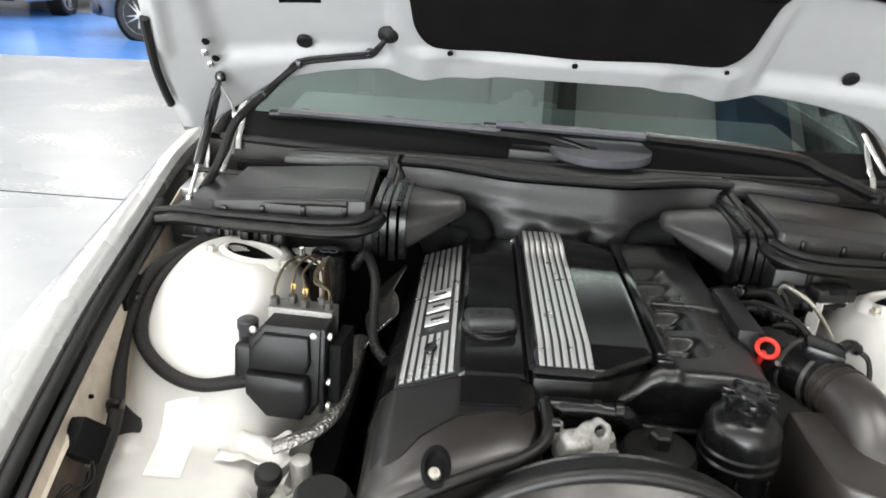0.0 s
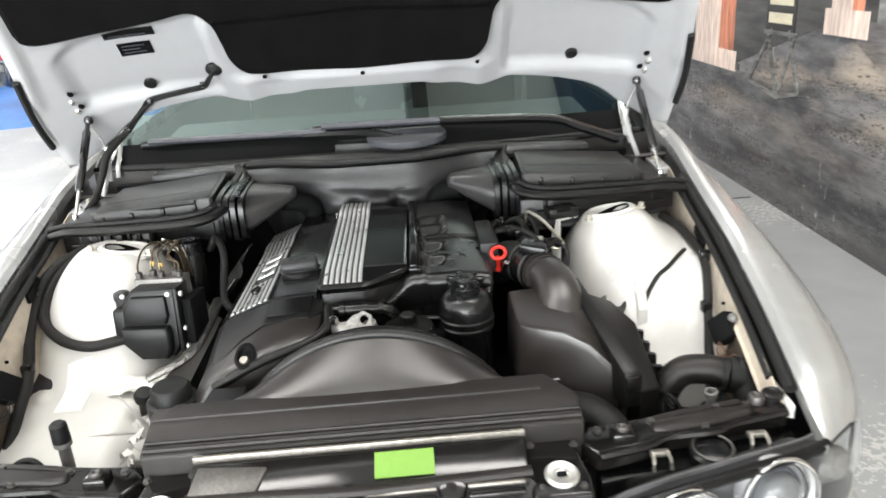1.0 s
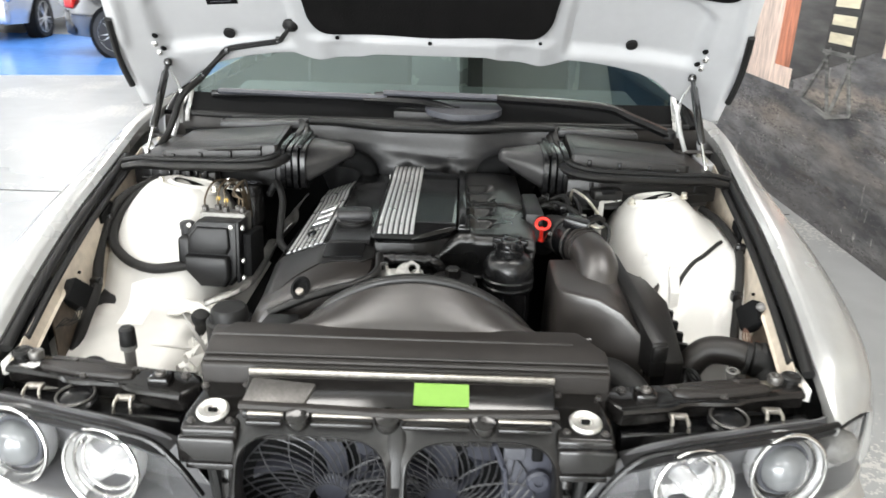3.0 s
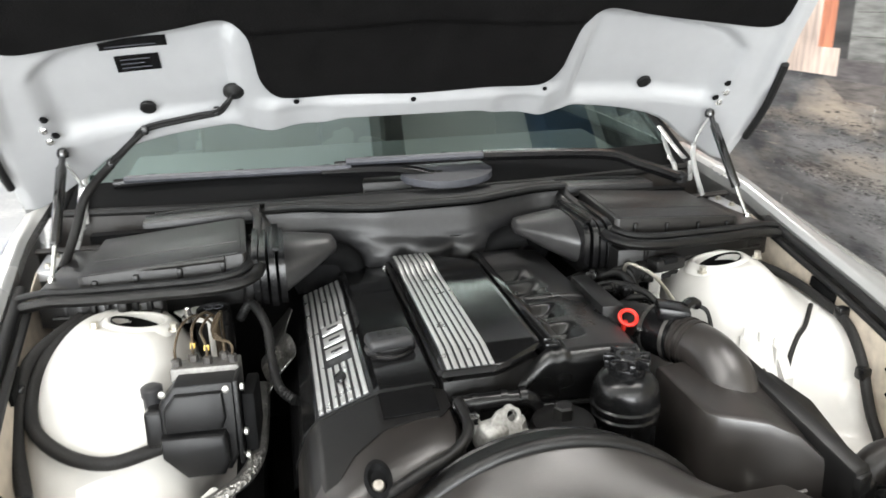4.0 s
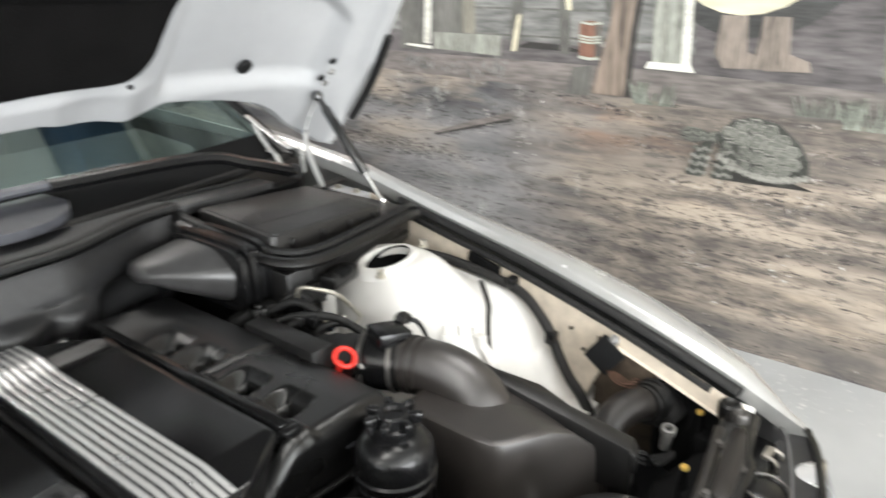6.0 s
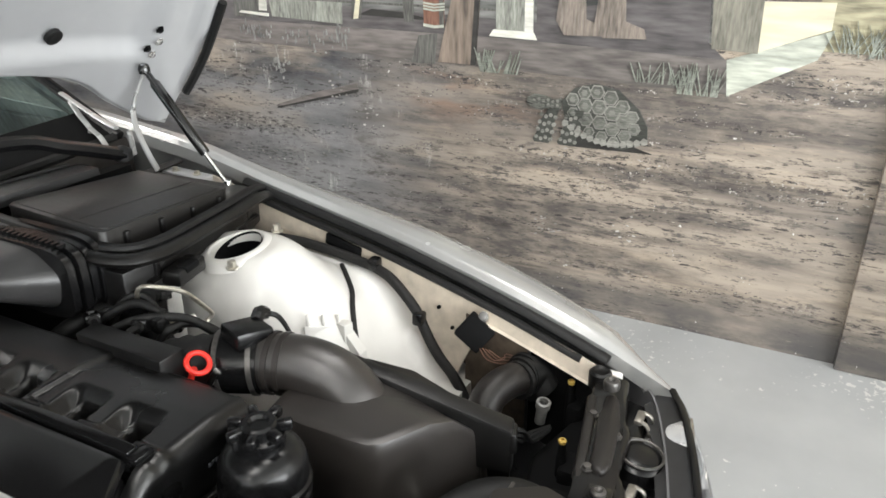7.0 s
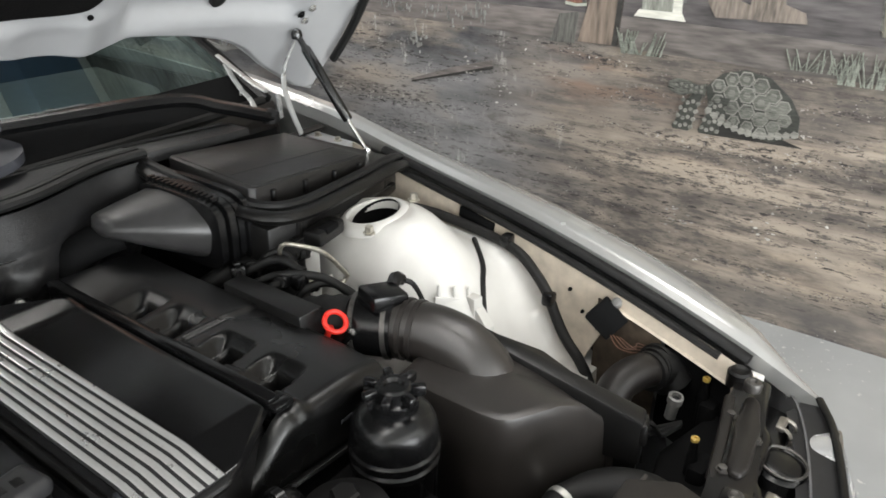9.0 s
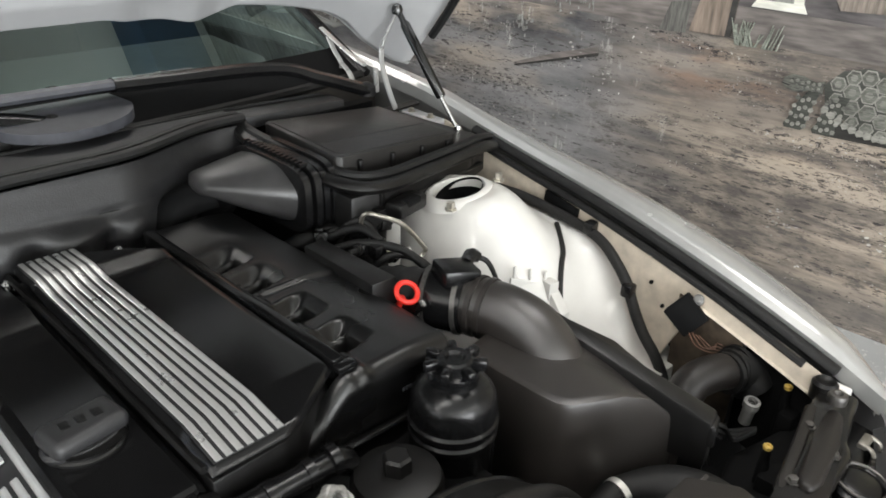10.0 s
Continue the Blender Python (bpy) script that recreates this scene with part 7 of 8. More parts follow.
rad = thing("radiator_hose", "thick black radiator hose with a bright metal clamp", "hose")
part("hose", T([(0.275, 0.535, 0.636), (0.305, 0.535, 0.650), (0.337, 0.532, 0.656), (0.372, 0.507, 0.656), (0.405, 0.462, 0.652), (0.424, 0.43, 0.630), (0.43, 0.41, 0.60)], lambda t: 0.019 + 0.012 * smoothstep(0.35, 0.6, t), 18, 6), RUBBER, rad)
part("hose_clamp", T([(0.327, 0.5335, 0.655), (0.336, 0.532, 0.656)], 0.0205, 24, 1, smooth=False), ALU, rad)

snork = thing("intake_snorkel", "black plastic intake snorkel elbow behind the headlamp", "intake hose")
part("elbow", T([(0.535, 0.560, 0.58), (0.55, 0.570, 0.635), (0.58, 0.572, 0.669), (0.62, 0.560, 0.677), (0.655, 0.548, 0.670)], 0.0275, 18, 6), PLASTICB, snork)
for x in (0.648, 0.662, 0.676):
    part("cuff_ring", T([(x - 0.004, 0.549, 0.670), (x + 0.004, 0.547, 0.669)], 0.032, 20, 1, smooth=False), RUBBER, snork)
part("cuff", T([(0.66, 0.546, 0.669), (0.685, 0.538, 0.660), (0.692, 0.52, 0.635)], 0.032, 16, 4), RUBBER, snork)

# ---- brake unit, reservoirs and looms ----
UNITPL = shader("matt_unit_plastic", (0.006, 0.006, 0.0063), 0.40, 0.0, 0.25, 20, bump=0.2, bump_scale=900, spec=0.3)
absu = thing("brake_hydraulic_unit", "black brake control unit bolted to an aluminium block", "control unit")
M = pose(-0.452, 0.865, 0.745, -6, 0, -4)


def AB(c, s, b=0.004, seg=2):
    bm = bmesh.new()
    box(bm, (0, 0, 0), s, b, None, seg)
    xf(bm, bm.verts, M @ Matrix.Translation(c))
    return bm




def AP(outline, y0, y1, bevel=0.004):
    """A plate of the unit: an outline in x and z, drawn from y0 forward to y1 with a chamfered front edge."""
    mx, mz = sum(p[0] for p in outline) / len(outline), sum(p[1] for p in outline) / len(outline)
    rings = []
    for y, k in ((y0, 0.0), (y1 + bevel, 0.0), (y1 + 0.3 * bevel, 0.35), (y1, 1.0)):
        rings.append([M @ Vector((x - math.copysign(min(abs(x - mx), bevel * k), x - mx), y, z - math.copysign(min(abs(z - mz), bevel * k), z - mz))) for x, z in outline])
    return loft(bmesh.new(), rings)


part("control_box", AP([(-0.056, 0.040), (-0.032, 0.068), (0.056, 0.068), (0.056, -0.055), (0.042, -0.078), (-0.024, -0.078), (-0.056, -0.038)], -0.010, -0.060), UNITPL, absu)
part("box_face", AP([(-0.048, 0.034), (-0.030, 0.056), (0.040, 0.056), (0.043, 0.012), (0.036, -0.004), (-0.048, -0.004)], -0.055, -0.071), UNITPL, absu)
part("box_foot", AP([(-0.055, -0.008), (0.040, -0.008), (0.044, -0.020), (0.044, -0.058), (0.034, -0.077), (-0.022, -0.077), (-0.055, -0.038)], -0.055, -0.081, 0.007), UNITPL, absu)
part("plug_tower", AB((-0.068, -0.03, -0.005), (0.032, 0.04, 0.062), 0.008, 3), UNITPL, absu)
part("plug_cap", L([(0.015, -0.03), (0.015, 0.0), (0.017, 0.001), (0.017, 0.014), (0.013, 0.017), (0.004, 0.017)], Matrix.Translation((-0.528, 0.866, 0.782)), 18), GREYPL_DARK, absu)
part("plug_bracket", AB((-0.085, 0.0, -0.02), (0.012, 0.03, 0.07), 0.003), ZINC, absu)
blk = part("valve_block", AB((0.008, 0.012, 0.025), (0.105, 0.045, 0.105), 0.003), VALVE, absu, "aluminium valve block")
part("side_plate", AB((0.060, -0.03, 0.0), (0.008, 0.065, 0.14), 0.003), UNITPL, absu)
for dx in (-0.048, 0.046):
    part("corner_screw", L([(0.0055, 0), (0.0055, 0.004), (0.002, 0.006)], M @ Matrix.Translation((dx, -0.0605, 0.058)) @ pose(0, 0, 0, 90, 0, 0), 10), ALU, absu)
part("back_plate", AB((0.075, 0.0, -0.01), (0.02, 0.09, 0.10), 0.004), INTERIOR, absu)
for dy, dz in ((-0.05, 0.055), (-0.05, -0.02), (-0.01, 0.01), (-0.05, -0.06)):
    part("screw", L([(0.006, 0), (0.006, 0.005), (0.002, 0.006)], M @ Matrix.Translation((0.066, dy, dz)) @ pose(0, 0, 0, 0, 90, 0), 10), ALU, absu)
for k, (dx, dy) in enumerate(((-0.036, 0.0), (-0.012, 0.016), (0.012, 0.0), (0.036, 0.016), (0.05, 0.0))):
    a = M @ Vector((dx, dy + 0.004, 0.077))
    run = [a, a + Vector((0.0, 0.004, 0.03)), a + Vector((0.012 - 0.01 * k, 0.03, 0.058 - 0.006 * k)), a + Vector((0.03 - 0.012 * k, 0.08, 0.05)), a + Vector((0.05 - 0.02 * k, 0.12, 0.01)), a + Vector((0.05 - 0.02 * k, 0.14, -0.06))]
    pipe = part("brake_pipe", T(run, 0.0023, 8, 6), PIPEBROWN, absu, "thin dark brake pipe")
    part("pipe_nut", L([(0.008, 0), (0.008, 0.012), (0.005, 0.014)], Matrix.Translation(a), 6), DULL, pipe)
    if k in (1, 2):
        part("paint_mark", T([a + Vector((0, 0.004, 0.022)), a + Vector((0.001, 0.006, 0.03))], 0.0045, 8, 1, smooth=False), YELLOW, pipe)

bres = thing("brake_fluid_reservoir", "black capped brake fluid reservoir", "reservoir")
part("body", L([(0.036, -0.11), (0.036, -0.01), (0.031, 0.0)], Matrix.Translation((-0.446, 1.105, 0.80)), 26), SMOOTH, bres)
c = part("cap", L([(0.033, -0.04), (0.034, -0.036), (0.034, 0.014), (0.031, 0.024), (0.026, 0.026), (0.003, 0.026)], Matrix.Translation((-0.446, 1.105, 0.798)), 26), SMOOTH, bres)
sym = bmesh.new()
ring_mesh(sym, Matrix.Translation((-0.453, 1.105, 0.8245)), 0.0085, 0.0012, 18, 5)
ring_mesh(sym, Matrix.Translation((-0.437, 1.105, 0.8245)), 0.0085, 0.0012, 18, 5)
part("cap_symbol", sym, GREYPL, c)


def run_thing(name, label, category, runs, r, material, clips=(), ribs=0.0, steps=6, sides=10):
    th = thing(name, label, category)
    for pts in runs:
        part("sleeve", T(pts, r, sides, steps, 1.0, ribs), material, th)
    for p in clips:
        part("clip", B(p, (0.024, 0.02, 0.024), 0.005), SMOOTH, th)
    return th


run_thing("wiring_loom", "black taped wiring loom along the inner wing", "wiring", [[(0.715, 1.11, 0.790), (0.733, 1.045, 0.785), (0.736, 0.979, 0.780), (0.736, 0.927, 0.774), (0.734, 0.89, 0.769), (0.729, 0.863, 0.767), (0.721, 0.827, 0.757), (0.711, 0.790, 0.734), (0.703, 0.764, 0.712), (0.699, 0.750, 0.690), (0.695, 0.733, 0.664), (0.688, 0.711, 0.641), (0.680, 0.680, 0.616), (0.674, 0.655, 0.580), (0.670, 0.64, 0.52)]], 0.0095, TAPE, [(0.731, 0.867, 0.775), (0.697, 0.757, 0.706)])
run_thing("tower_cable", "thin black taped cable down the apron", "wiring", [[(x, y, apron_z(x, y) + 0.005) for x, y in ((0.708, 0.924), (0.69, 0.905), (0.653, 0.867), (0.625, 0.848), (0.601, 0.83), (0.588, 0.818))]], 0.0046, TAPE, steps=5)
run_thing("wiring_loom", "thick black taped wiring loom looping over the apron", "wiring", [[(-0.66, 1.12, 0.825), (-0.715, 1.05, 0.80), (-0.735, 0.97, 0.76), (-0.72, 0.90, 0.73), (-0.665, 0.845, 0.708), (-0.60, 0.818, 0.700), (-0.54, 0.83, 0.703), (-0.50, 0.84, 0.71)]], 0.0115, TAPE)
run_thing("wiring_loom", "black taped wiring loom along the inner wing", "wiring", [[(-0.68, 1.12, 0.825), (-0.74, 1.03, 0.80), (-0.75, 0.95, 0.765), (-0.735, 0.86, 0.72), (-0.70, 0.75, 0.674), (-0.695, 0.68, 0.64), (-0.69, 0.60, 0.60)]], 0.0115, TAPE, [(-0.752, 0.955, 0.77), (-0.705, 0.765, 0.685)])
run_thing("corrugated_hose", "ribbed black hose beside the brake pipes", "hose", [[(-0.40, 1.12, 0.79), (-0.375, 1.10, 0.825), (-0.35, 1.05, 0.80), (-0.345, 1.0, 0.76), (-0.335, 0.94, 0.73), (-0.31, 0.90, 0.72)]], 0.0095, RUBBER, (), 0.0016, 12)
run_thing("heater_hose", "black rubber hoses behind the manifold", "hose", [[(0.27, 1.17, 0.755), (0.315, 1.145, 0.785), (0.36, 1.125, 0.795), (0.385, 1.09, 0.775), (0.395, 1.05, 0.72)], [(0.30, 1.10, 0.72), (0.335, 1.04, 0.745), (0.365, 0.98, 0.745), (0.40, 0.92, 0.72)]], 0.016, RUBBER)
run_thing("corrugated_hose", "ribbed black breather hose under the intake horn", "hose", [[(0.235, 1.19, 0.77), (0.24, 1.14, 0.75), (0.25, 1.10, 0.72)]], 0.022, RUBBER, (), 0.004, 14)
run_thing("metal_bracket_pipe", "bent bright metal pipe beside the strut tower", "pipe", [[(0.371, 1.07, 0.80), (0.372, 1.06, 0.842), (0.385, 1.03, 0.845), (0.405, 1.002, 0.834), (0.440, 0.995, 0.790), (0.447, 0.996, 0.776), (0.432, 1.0, 0.767), (0.40, 1.002, 0.782), (0.368, 1.01, 0.800)]], 0.0038, ZINC, (), 0, 4, 8)
run_thing("throttle_wiring", "small black cables and plugs behind the dipstick", "wiring", [[(0.30, 1.06, 0.80), (0.33, 1.02, 0.82), (0.37, 0.97, 0.815), (0.39, 0.93, 0.79)], [(0.32, 1.10, 0.80), (0.35, 1.05, 0.83), (0.36, 1.0, 0.82)]], 0.007, RUBBER, [(0.345, 0.995, 0.812)])

# horn bracket welded on the apron
brk = thing("apron_bracket", "white painted bracket standing on the apron", "bracket")
part("plate", P([(0.516, 0.868), (0.576, 0.838), (0.578, 0.843), (0.518, 0.873)], 0.60, lambda x, y: 0.752 - 0.35 * (x - 0.516), 0.002), CREAM, brk)
part("post", P([(0.566, 0.826), (0.586, 0.822), (0.588, 0.842), (0.570, 0.846)], 0.64, 0.738, 0.002), CREAM, brk)
part("gusset", P([(0.567, 0.798), (0.588, 0.798), (0.592, 0.835), (0.57, 0.835)], 0.64, lambda x, y: 0.69 + 1.1 * (y - 0.798), 0.002), CREAM, brk)
for x in (0.47, 0.495, 0.52):
    part("stud", L([(0.003, 0), (0.003, 0.028), (0.002, 0.03)], Matrix.Translation((x + 0.055, 0.872 - 0.5 * (x - 0.463), 0.742 - 0.35 * (x - 0.463))), 8), CREAM, brk)
horn = thing("horn", "small dull metal horn standing in the apron well", "horn")
part("can", L([(0.018, -0.05), (0.022, 0.0), (0.030, 0.040), (0.032, 0.046), (0.030, 0.048), (0.018, 0.040), (0.003, 0.038)], pose(0.528, 0.850, 0.650, 24, -14, 0), 30, False), DULL, horn)

# connectors with orange wires at the inner wings
for sx in (-1, 1):
    con = thing("wing_connector", "black connector block with thin wires on the inner wing", "connector", "wing connectors")
    part("block", B((sx * 0.688, 0.645, 0.712), (0.030, 0.052, 0.048), 0.003, pose(0, 0, 0, 0, sx * 20, sx * 20) @ pose(0, 0, 0, 40, 0, 0)), INTERIOR, con)
    if sx > 0:
        part("knob", L([(0.007, 0), (0.009, 0.010), (0.007, 0.013), (0.003, 0.014)], pose(sx * 0.702, 0.634, 0.734, 0, sx * -40, 0), 14), MILKY, con)
    for k in range(4):
        part("wire", T([(sx * 0.672, 0.63 - 0.006 * k, 0.695), (sx * (0.662 + 0.004 * k), 0.61 - 0.008 * k, 0.682), (sx * (0.672 + 0.004 * k), 0.585, 0.676 + 0.004 * k), (sx * 0.69, 0.565 - 0.004 * k, 0.68)], 0.0010, 6, 4), COPPER if sx > 0 else RUBBER, con)

# expansion cap, label, washer filler and heat foil on the far side
exc = thing("expansion_cap", "black round coolant cap by the radiator", "cap")
part("cap", L([(0.045, -0.10), (0.045, 0.0), (0.040, 0.004), (0.036, 0.004), (0.035, 0.022), (0.030, 0.028), (0.004, 0.029)], Matrix.Translation((-0.345, 0.55, 0.715)), 24), RUBBER, exc)
wsh = thing("pressure_valve", "dark capped valve standing on the apron", "valve")
part("stem", L([(0.010, -0.05), (0.010, 0.0), (0.015, 0.004), (0.015, 0.012)], Matrix.Translation((-0.511, 0.473, 0.685)), 14), MILKY, wsh)
part("cap", L([(0.014, 0.0), (0.015, 0.004), (0.014, 0.034), (0.010, 0.038), (0.002, 0.038)], Matrix.Translation((-0.511, 0.473, 0.695)), 14), RUBBER, wsh)
run_thing("washer_loop", "thin black looped tube at the apron front", "hose", [[(-0.62, 0.46, 0.62), (-0.60, 0.47, 0.655), (-0.57, 0.47, 0.665), (-0.545, 0.46, 0.645), (-0.535, 0.45, 0.61)]], 0.006, RUBBER)


def pasted(name, label, x0, x1, y0, y1, lift, material):
    ob = finish(name, S(lambda u, v: (x0 + (x1 - x0) * u - 0.015 * v, y0 + (y1 - y0) * v, apron_z(abs(x0 + (x1 - x0) * u - 0.015 * v), y0 + (y1 - y0) * v, -1) + lift), 6, 12), material)
    return tagged(ob, label, "sticker")


pasted("apron_label", "plain white paper sticker on the apron", -0.637, -0.582, 0.690, 0.820, 0.0016, PAPER)
fold = thing("apron_skirt", "crumpled white painted skirt at the apron edge", "panel")
part("sheet", S(lambda u, v: (-0.452 + 0.075 * u + 0.010 * math.sin(31 * v + 4 * u), 0.52 + 0.20 * v + 0.012 * math.sin(17 * u), 0.606 + 0.026 * math.sin(24 * v + 5 * u) * (0.3 + u) - 0.055 * u * u + 0.006 * math.sin(70 * v + 9 * u)), 14, 40, 0.002), CREAM, fold)
part("edge_sheet", S(lambda u, v: (-0.545 + 0.115 * u + 0.006 * math.sin(9 * v), 0.730 + 0.075 * v - 0.02 * u, 0.628 + 0.016 * u + 0.007 * math.sin(9 * v + 7 * u * u) + 0.002 * math.sin(19 * u + 5 * v)), 24, 20, 0.002), CREAM, fold)
post = thing("canister", "dull silver canister beside the apron skirt", "canister")
part("shell", L([(0.016, -0.16), (0.016, -0.004), (0.014, 0.0), (0.004, 0.001)], pose(-0.410, 0.715, 0.655, 6, 0, 0), 22), ALU, post)
plug = thing("rubber_plug", "black rubber plug at the apron edge", "plug")
part("plug", L([(0.012, -0.06), (0.013, -0.02), (0.019, -0.012), (0.020, 0.0), (0.015, 0.008), (0.004, 0.010)], pose(-0.447, 0.676, 0.656, 20, 12, 0), 18), RUBBER, plug)
foil = thing("heat_shield", "crumpled embossed aluminium heat foil", "heat shield")
part("upper_foil", S(lambda u, v: (-0.36 + 0.05 * u + 0.008 * math.sin(9 * v), 0.96 + 0.20 * v, 0.70 + 0.07 * u + 0.02 * v + 0.006 * math.sin(14 * v + 3 * u)), 10, 20, 0.002), FOIL, foil)
part("lower_foil", T([(-0.366, 1.0, 0.705), (-0.368, 0.90, 0.695), (-0.374, 0.81, 0.686), (-0.395, 0.757, 0.679), (-0.425, 0.735, 0.673), (-0.454, 0.728, 0.662)], 0.014, 14, 8, 0.55), FOIL, foil)

# lamp sockets behind the headlamp
for x, y, z in ((0.683, 0.470, 0.669), (0.530, 0.4345, 0.672)):
    so = thing("adjuster_screw", "yellow plastic adjuster screw head", "screw", "adjuster screws")
    part("head", L([(0.0056, -0.004), (0.0062, 0.001), (0.0048, 0.0025), (0.0028, 0.0025), (0.0024, -0.001), (0.001, -0.001)], Matrix.Translation((x, y, z)), 12), YELLOW, so)
    part("holder", L([(0.008, -0.09), (0.008, -0.030), (0.006, -0.020), (0.005, -0.005)], Matrix.Translation((x, y, z)), 14), INTERIOR, so)
    part("bracket", B((x + 0.004, y - 0.012, z - 0.060), (0.05, 0.026, 0.05), 0.008), INTERIOR, so)
bk = thing("bulb_connector", "pale grey bulb connector with black leads", "connector")
part("plug", L([(0.0085, -0.035), (0.009, -0.006), (0.0115, -0.004), (0.0115, 0.007), (0.0075, 0.008), (0.0065, -0.002), (0.002, -0.003)], pose(0.603, 0.490, 0.668, 8, -6, 0), 16), MILKY, bk)
part("core", L([(0.006, -0.003), (0.005, 0.004), (0.002, 0.006)], pose(0.603, 0.490, 0.668, 8, -6, 0), 10), RUBBER, bk)
for k in range(3):
    part("lead", T([(0.58 + 0.004 * k, 0.47, 0.645), (0.56, 0.49 + 0.01 * k, 0.63), (0.54, 0.50, 0.66 - 0.01 * k), (0.53, 0.52, 0.65), (0.525, 0.50, 0.60)], 0.004, 6, 5), RUBBER, bk)
# fill added under the engine, its black standing in for deep shade
well = thing("lower_bay", "near-black undertray and rails added for the lower bay's shade", "undertray")
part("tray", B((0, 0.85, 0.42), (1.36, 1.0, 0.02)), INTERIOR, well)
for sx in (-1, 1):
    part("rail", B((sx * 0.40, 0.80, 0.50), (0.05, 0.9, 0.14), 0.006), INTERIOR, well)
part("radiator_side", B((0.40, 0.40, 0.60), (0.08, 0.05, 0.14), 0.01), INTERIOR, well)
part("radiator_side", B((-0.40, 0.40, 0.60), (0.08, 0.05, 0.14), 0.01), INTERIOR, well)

# plugs and small hoses in the corner between manifold and strut tower
for px, py, pz, turn in ((0.335, 1.015, 0.812, 20), (0.372, 1.075, 0.806, -30), (0.432, 1.082, 0.800, 10), (0.318, 1.105, 0.806, 60), (0.405, 1.03, 0.770, 35)):
    PLUG = thing("wiring_plug", "small black plastic wiring plug with a lead", "connector", "wiring plugs behind the manifold", at=(px, py, pz))
    PLUG.rotation_euler = (0, 0.25, radians(turn))
    body = part("shell", B((0, 0, 0), (0.034, 0.022, 0.018), 0.003), SMOOTH, PLUG)
    part("latch_tab", B((0.002, 0, 0.011), (0.018, 0.010, 0.005), 0.0015), PLASTIC, body)
    part("collar", T([(-0.017, 0, 0), (-0.024, 0, 0)], 0.0085, 10, 1, smooth=False), RUBBER, PLUG)
    part("lead", T([(-0.022, 0, 0), (-0.040, 0.004, -0.004), (-0.052, 0.012, -0.022), (-0.055, 0.018, -0.05)], 0.005, 8, 5), RUBBER, PLUG)
run_thing("vacuum_hose", "thin black rubber hoses looping beside the strut tower", "hose", [[(0.335, 1.10, 0.76), (0.352, 1.085, 0.815), (0.375, 1.07, 0.828), (0.392, 1.055, 0.80), (0.40, 1.04, 0.74)], [(0.33, 1.0, 0.765), (0.345, 0.985, 0.800), (0.375, 0.965, 0.806), (0.40, 0.94, 0.785), (0.42, 0.92, 0.74)]], 0.0065, RUBBER)
run_thing("hose_fitting", "bright metal hose fitting behind the dipstick", "fitting", [[(0.375, 0.985, 0.800), (0.395, 0.975, 0.802)]], 0.0075, ALU, steps=2)

# ---- parked cars across the showroom ----


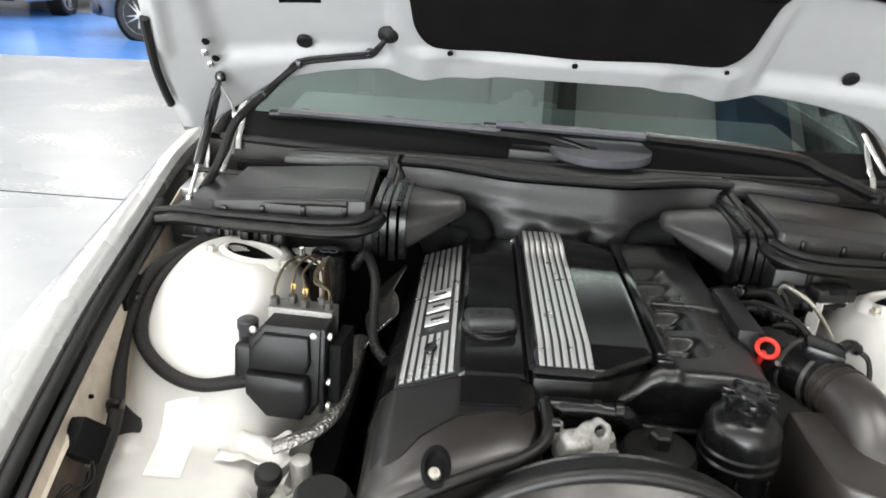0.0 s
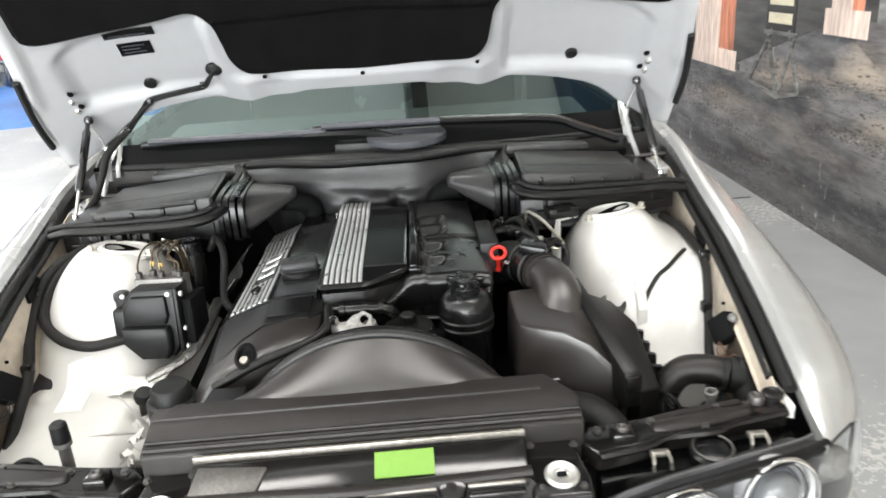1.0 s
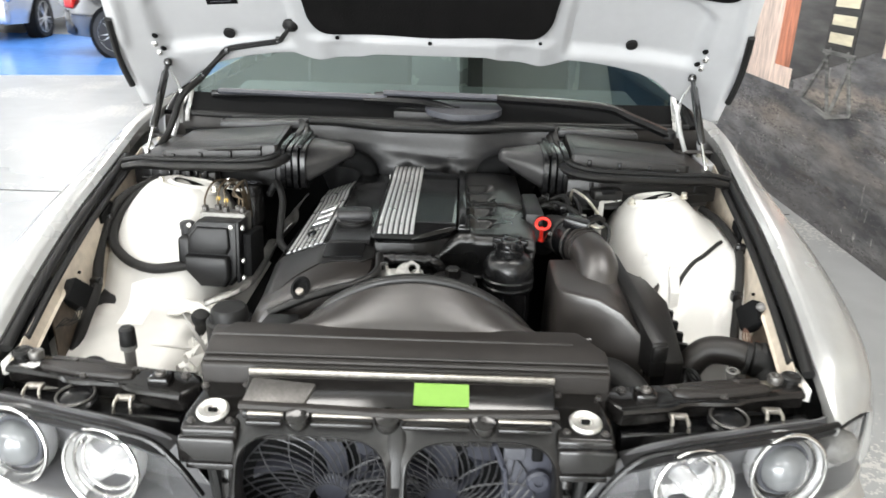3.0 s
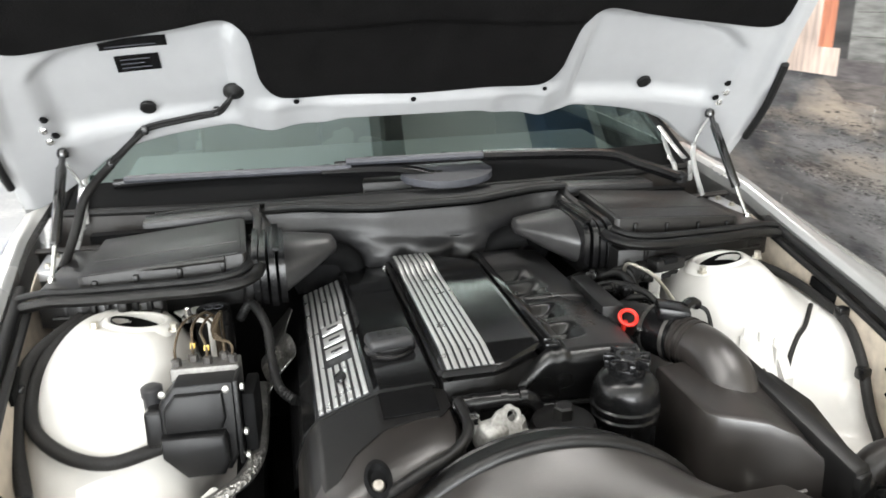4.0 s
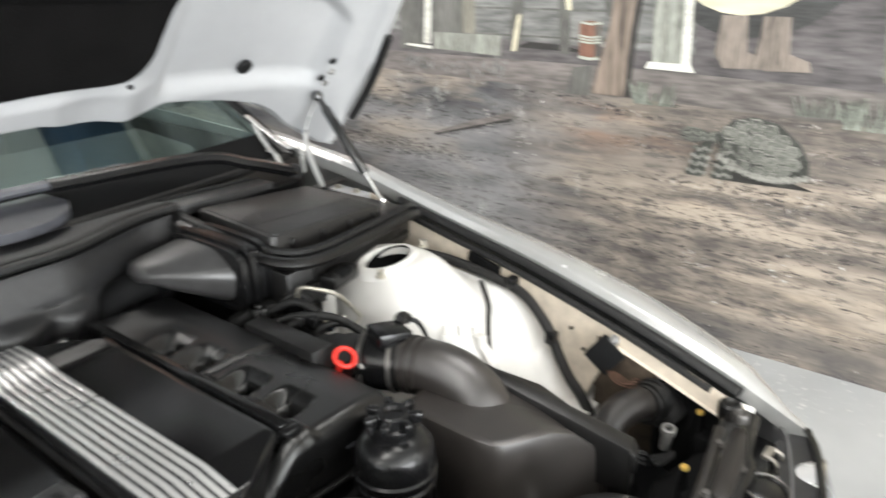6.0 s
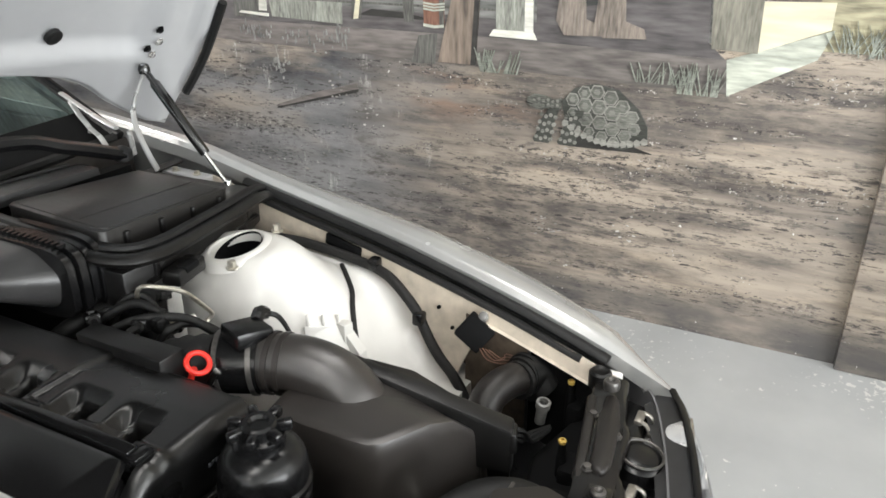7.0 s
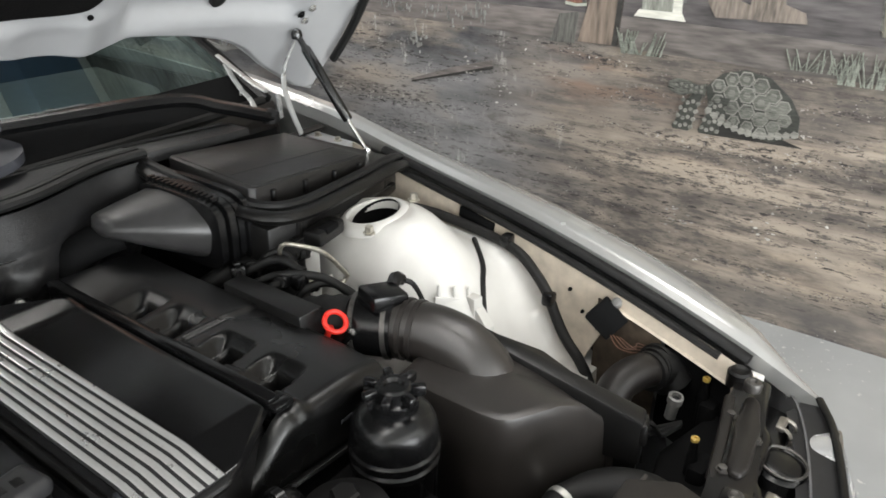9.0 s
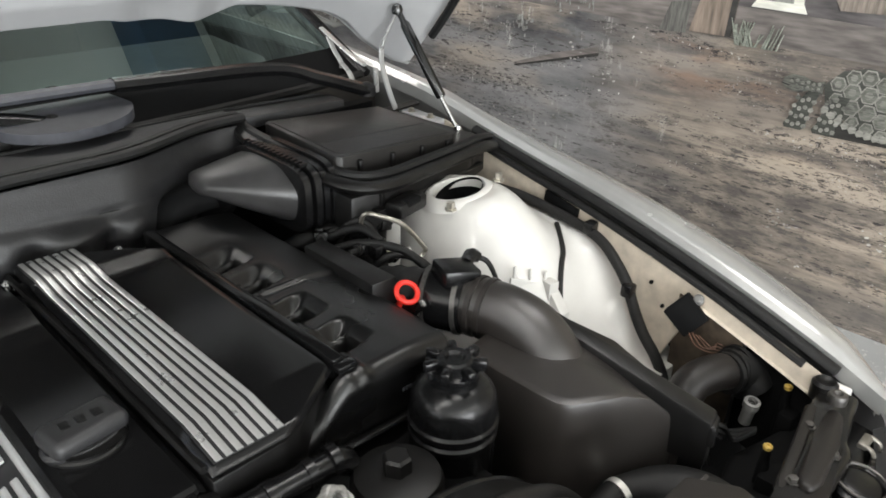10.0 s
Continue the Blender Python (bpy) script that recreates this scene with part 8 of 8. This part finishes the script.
def parked_car(label, paint, m, tail):
    c = tagged(new("parked_car"), label, "car", "parked cars")
    c.matrix_world = m

    def hull(u, v):
        x = -2.2 + 4.4 * u
        a = 2 * v - 1
        top = 0.62 + 0.22 * smoothstep(-2.25, -1.7, x) * smoothstep(2.28, 1.2, x) + 0.06 * smoothstep(1.2, -0.2, x)
        half = 0.86 - 0.2 * smoothstep(1.5, 2.2, abs(x)) ** 2
        prof = [(-half + 0.06, 0.25), (-half, 0.45), (-half, 0.62), (-half + 0.06, top - 0.03), (-0.5, top), (0, top + 0.015), (0.5, top), (half - 0.06, top - 0.03), (half, 0.62), (half, 0.45), (half - 0.06, 0.25)]
        k = v * 10
        i = min(int(k), 9)
        t = k - i
        y = prof[i][0] * (1 - t) + prof[i + 1][0] * t
        z = prof[i][1] * (1 - t) + prof[i + 1][1] * t
        return (x, y, z)
    part("body", S(hull, 44, 20), paint, c)
    for x in (-2.2, 2.2):
        part("bumper", B((x * 0.985, 0, 0.44), (0.16, 1.36, 0.36), 0.06, None, 3), paint, c)
    cab = [[(x0, -0.70, 0.84), (x1, -0.56, 1.38), (x1, 0.56, 1.38), (x0, 0.70, 0.84)] for x0, x1 in ((-1.55, -0.95), (1.0, 0.35))]
    part("cabin_glass", loft(bmesh.new(), cab), GLOSS, c, "dark car windows")
    part("roof", B((-0.3, 0, 1.40), (1.45, 1.14, 0.06), 0.025, None, 3), paint, c)
    for x0, x1 in ((-1.58, -0.98), (1.03, 0.38), (-0.25, -0.22)):
        for sy in (-1, 1):
            part("pillar", T([(x0, sy * 0.71, 0.83), (x1, sy * 0.575, 1.39)], 0.03, 8, 1, smooth=False), paint, c)
    for x in (-1.38, 1.4):
        for sy in (-1, 1):
            w = Matrix.Translation((x, sy * 0.78, 0.325)) @ pose(0, 0, 0, 90, 0, 0)
            part("wheel_arch", L([(0.37, -0.1), (0.37, 0.095), (0.30, 0.1)], w, 28), INTERIOR, c)
            wh = part("wheel", L([(0.22, -0.11), (0.31, -0.11), (0.325, -0.07), (0.325, 0.07), (0.31, 0.11), (0.24, 0.115)], w, 30), TYRE, c)
            rim = part("rim", L([(0.235, -0.117), (0.245, -0.114), (0.235, 0.117), (0.22, 0.10)], w, 30, False), ALU, wh)
            part("hub", L([(0.05, -0.118), (0.06, -0.10), (0.06, 0.10), (0.05, 0.118)], w, 14), ALU, wh)
            for k in range(10):
                a = 2 * math.pi * k / 10 + (0.12 if k % 2 else -0.12)
                for e in (-1, 1):
                    part("spoke", T([w @ Vector((0.05 * math.cos(a), 0.05 * math.sin(a), 0.108 * e)), w @ Vector((0.235 * math.cos(a), 0.235 * math.sin(a), 0.10 * e))], 0.014, 6, 1, smooth=False), ALU, wh)
    for sy in (-1, 1):
        part("head_lamp", B((2.08, sy * 0.58, 0.64), (0.22, 0.26, 0.13), 0.05, None, 3), CHROME, c)
        part("tail_lamp", B((-2.12, sy * 0.60, 0.70), (0.14, 0.24, 0.16), 0.03, None, 3), tail, c, "red tail lamp")
        part("mirror", B((0.75, sy * 0.93, 0.95), (0.12, 0.16, 0.12), 0.03, None, 3), paint, c)
    gr = part("grille", B((2.19, 0, 0.62), (0.1, 0.56, 0.16), 0.03), SMOOTH, c)
    for k in range(3):
        part("grille_bar", B((2.245, 0, 0.575 + 0.045 * k), (0.012, 0.5, 0.012), 0.003), CHROME, gr)
    part("number_plate", B((2.268, 0, 0.40), (0.012, 0.38, 0.11), 0.002), SMOOTH, c, "dark number plate with a pale bar")
    part("plate_bar", B((2.275, 0, 0.40), (0.006, 0.28, 0.05)), PAPER, c)
    part("lower_intake", B((2.262, 0, 0.29), (0.02, 0.9, 0.09), 0.008), SMOOTH, c)
    return c


TAIL = shader("red_lamp_plastic", (0.55, 0.02, 0.015), 0.25, 0.0, 0.1, 20, coat=0.4)
parked_car("silver saloon parked nose out on the blue floor", SILVER_FAR, pose(-7.7, 13.2, 0, 0, 0, -84), TAIL)
parked_car("black saloon parked sideways on the blue floor", BLACK_FAR, pose(-3.0, 10.2, 0, 0, 0, -8), TAIL)
parked_car("silver saloon parked on the blue floor", SILVER_FAR, pose(-10.6, 13.4, 0, 0, 0, -84), TAIL)
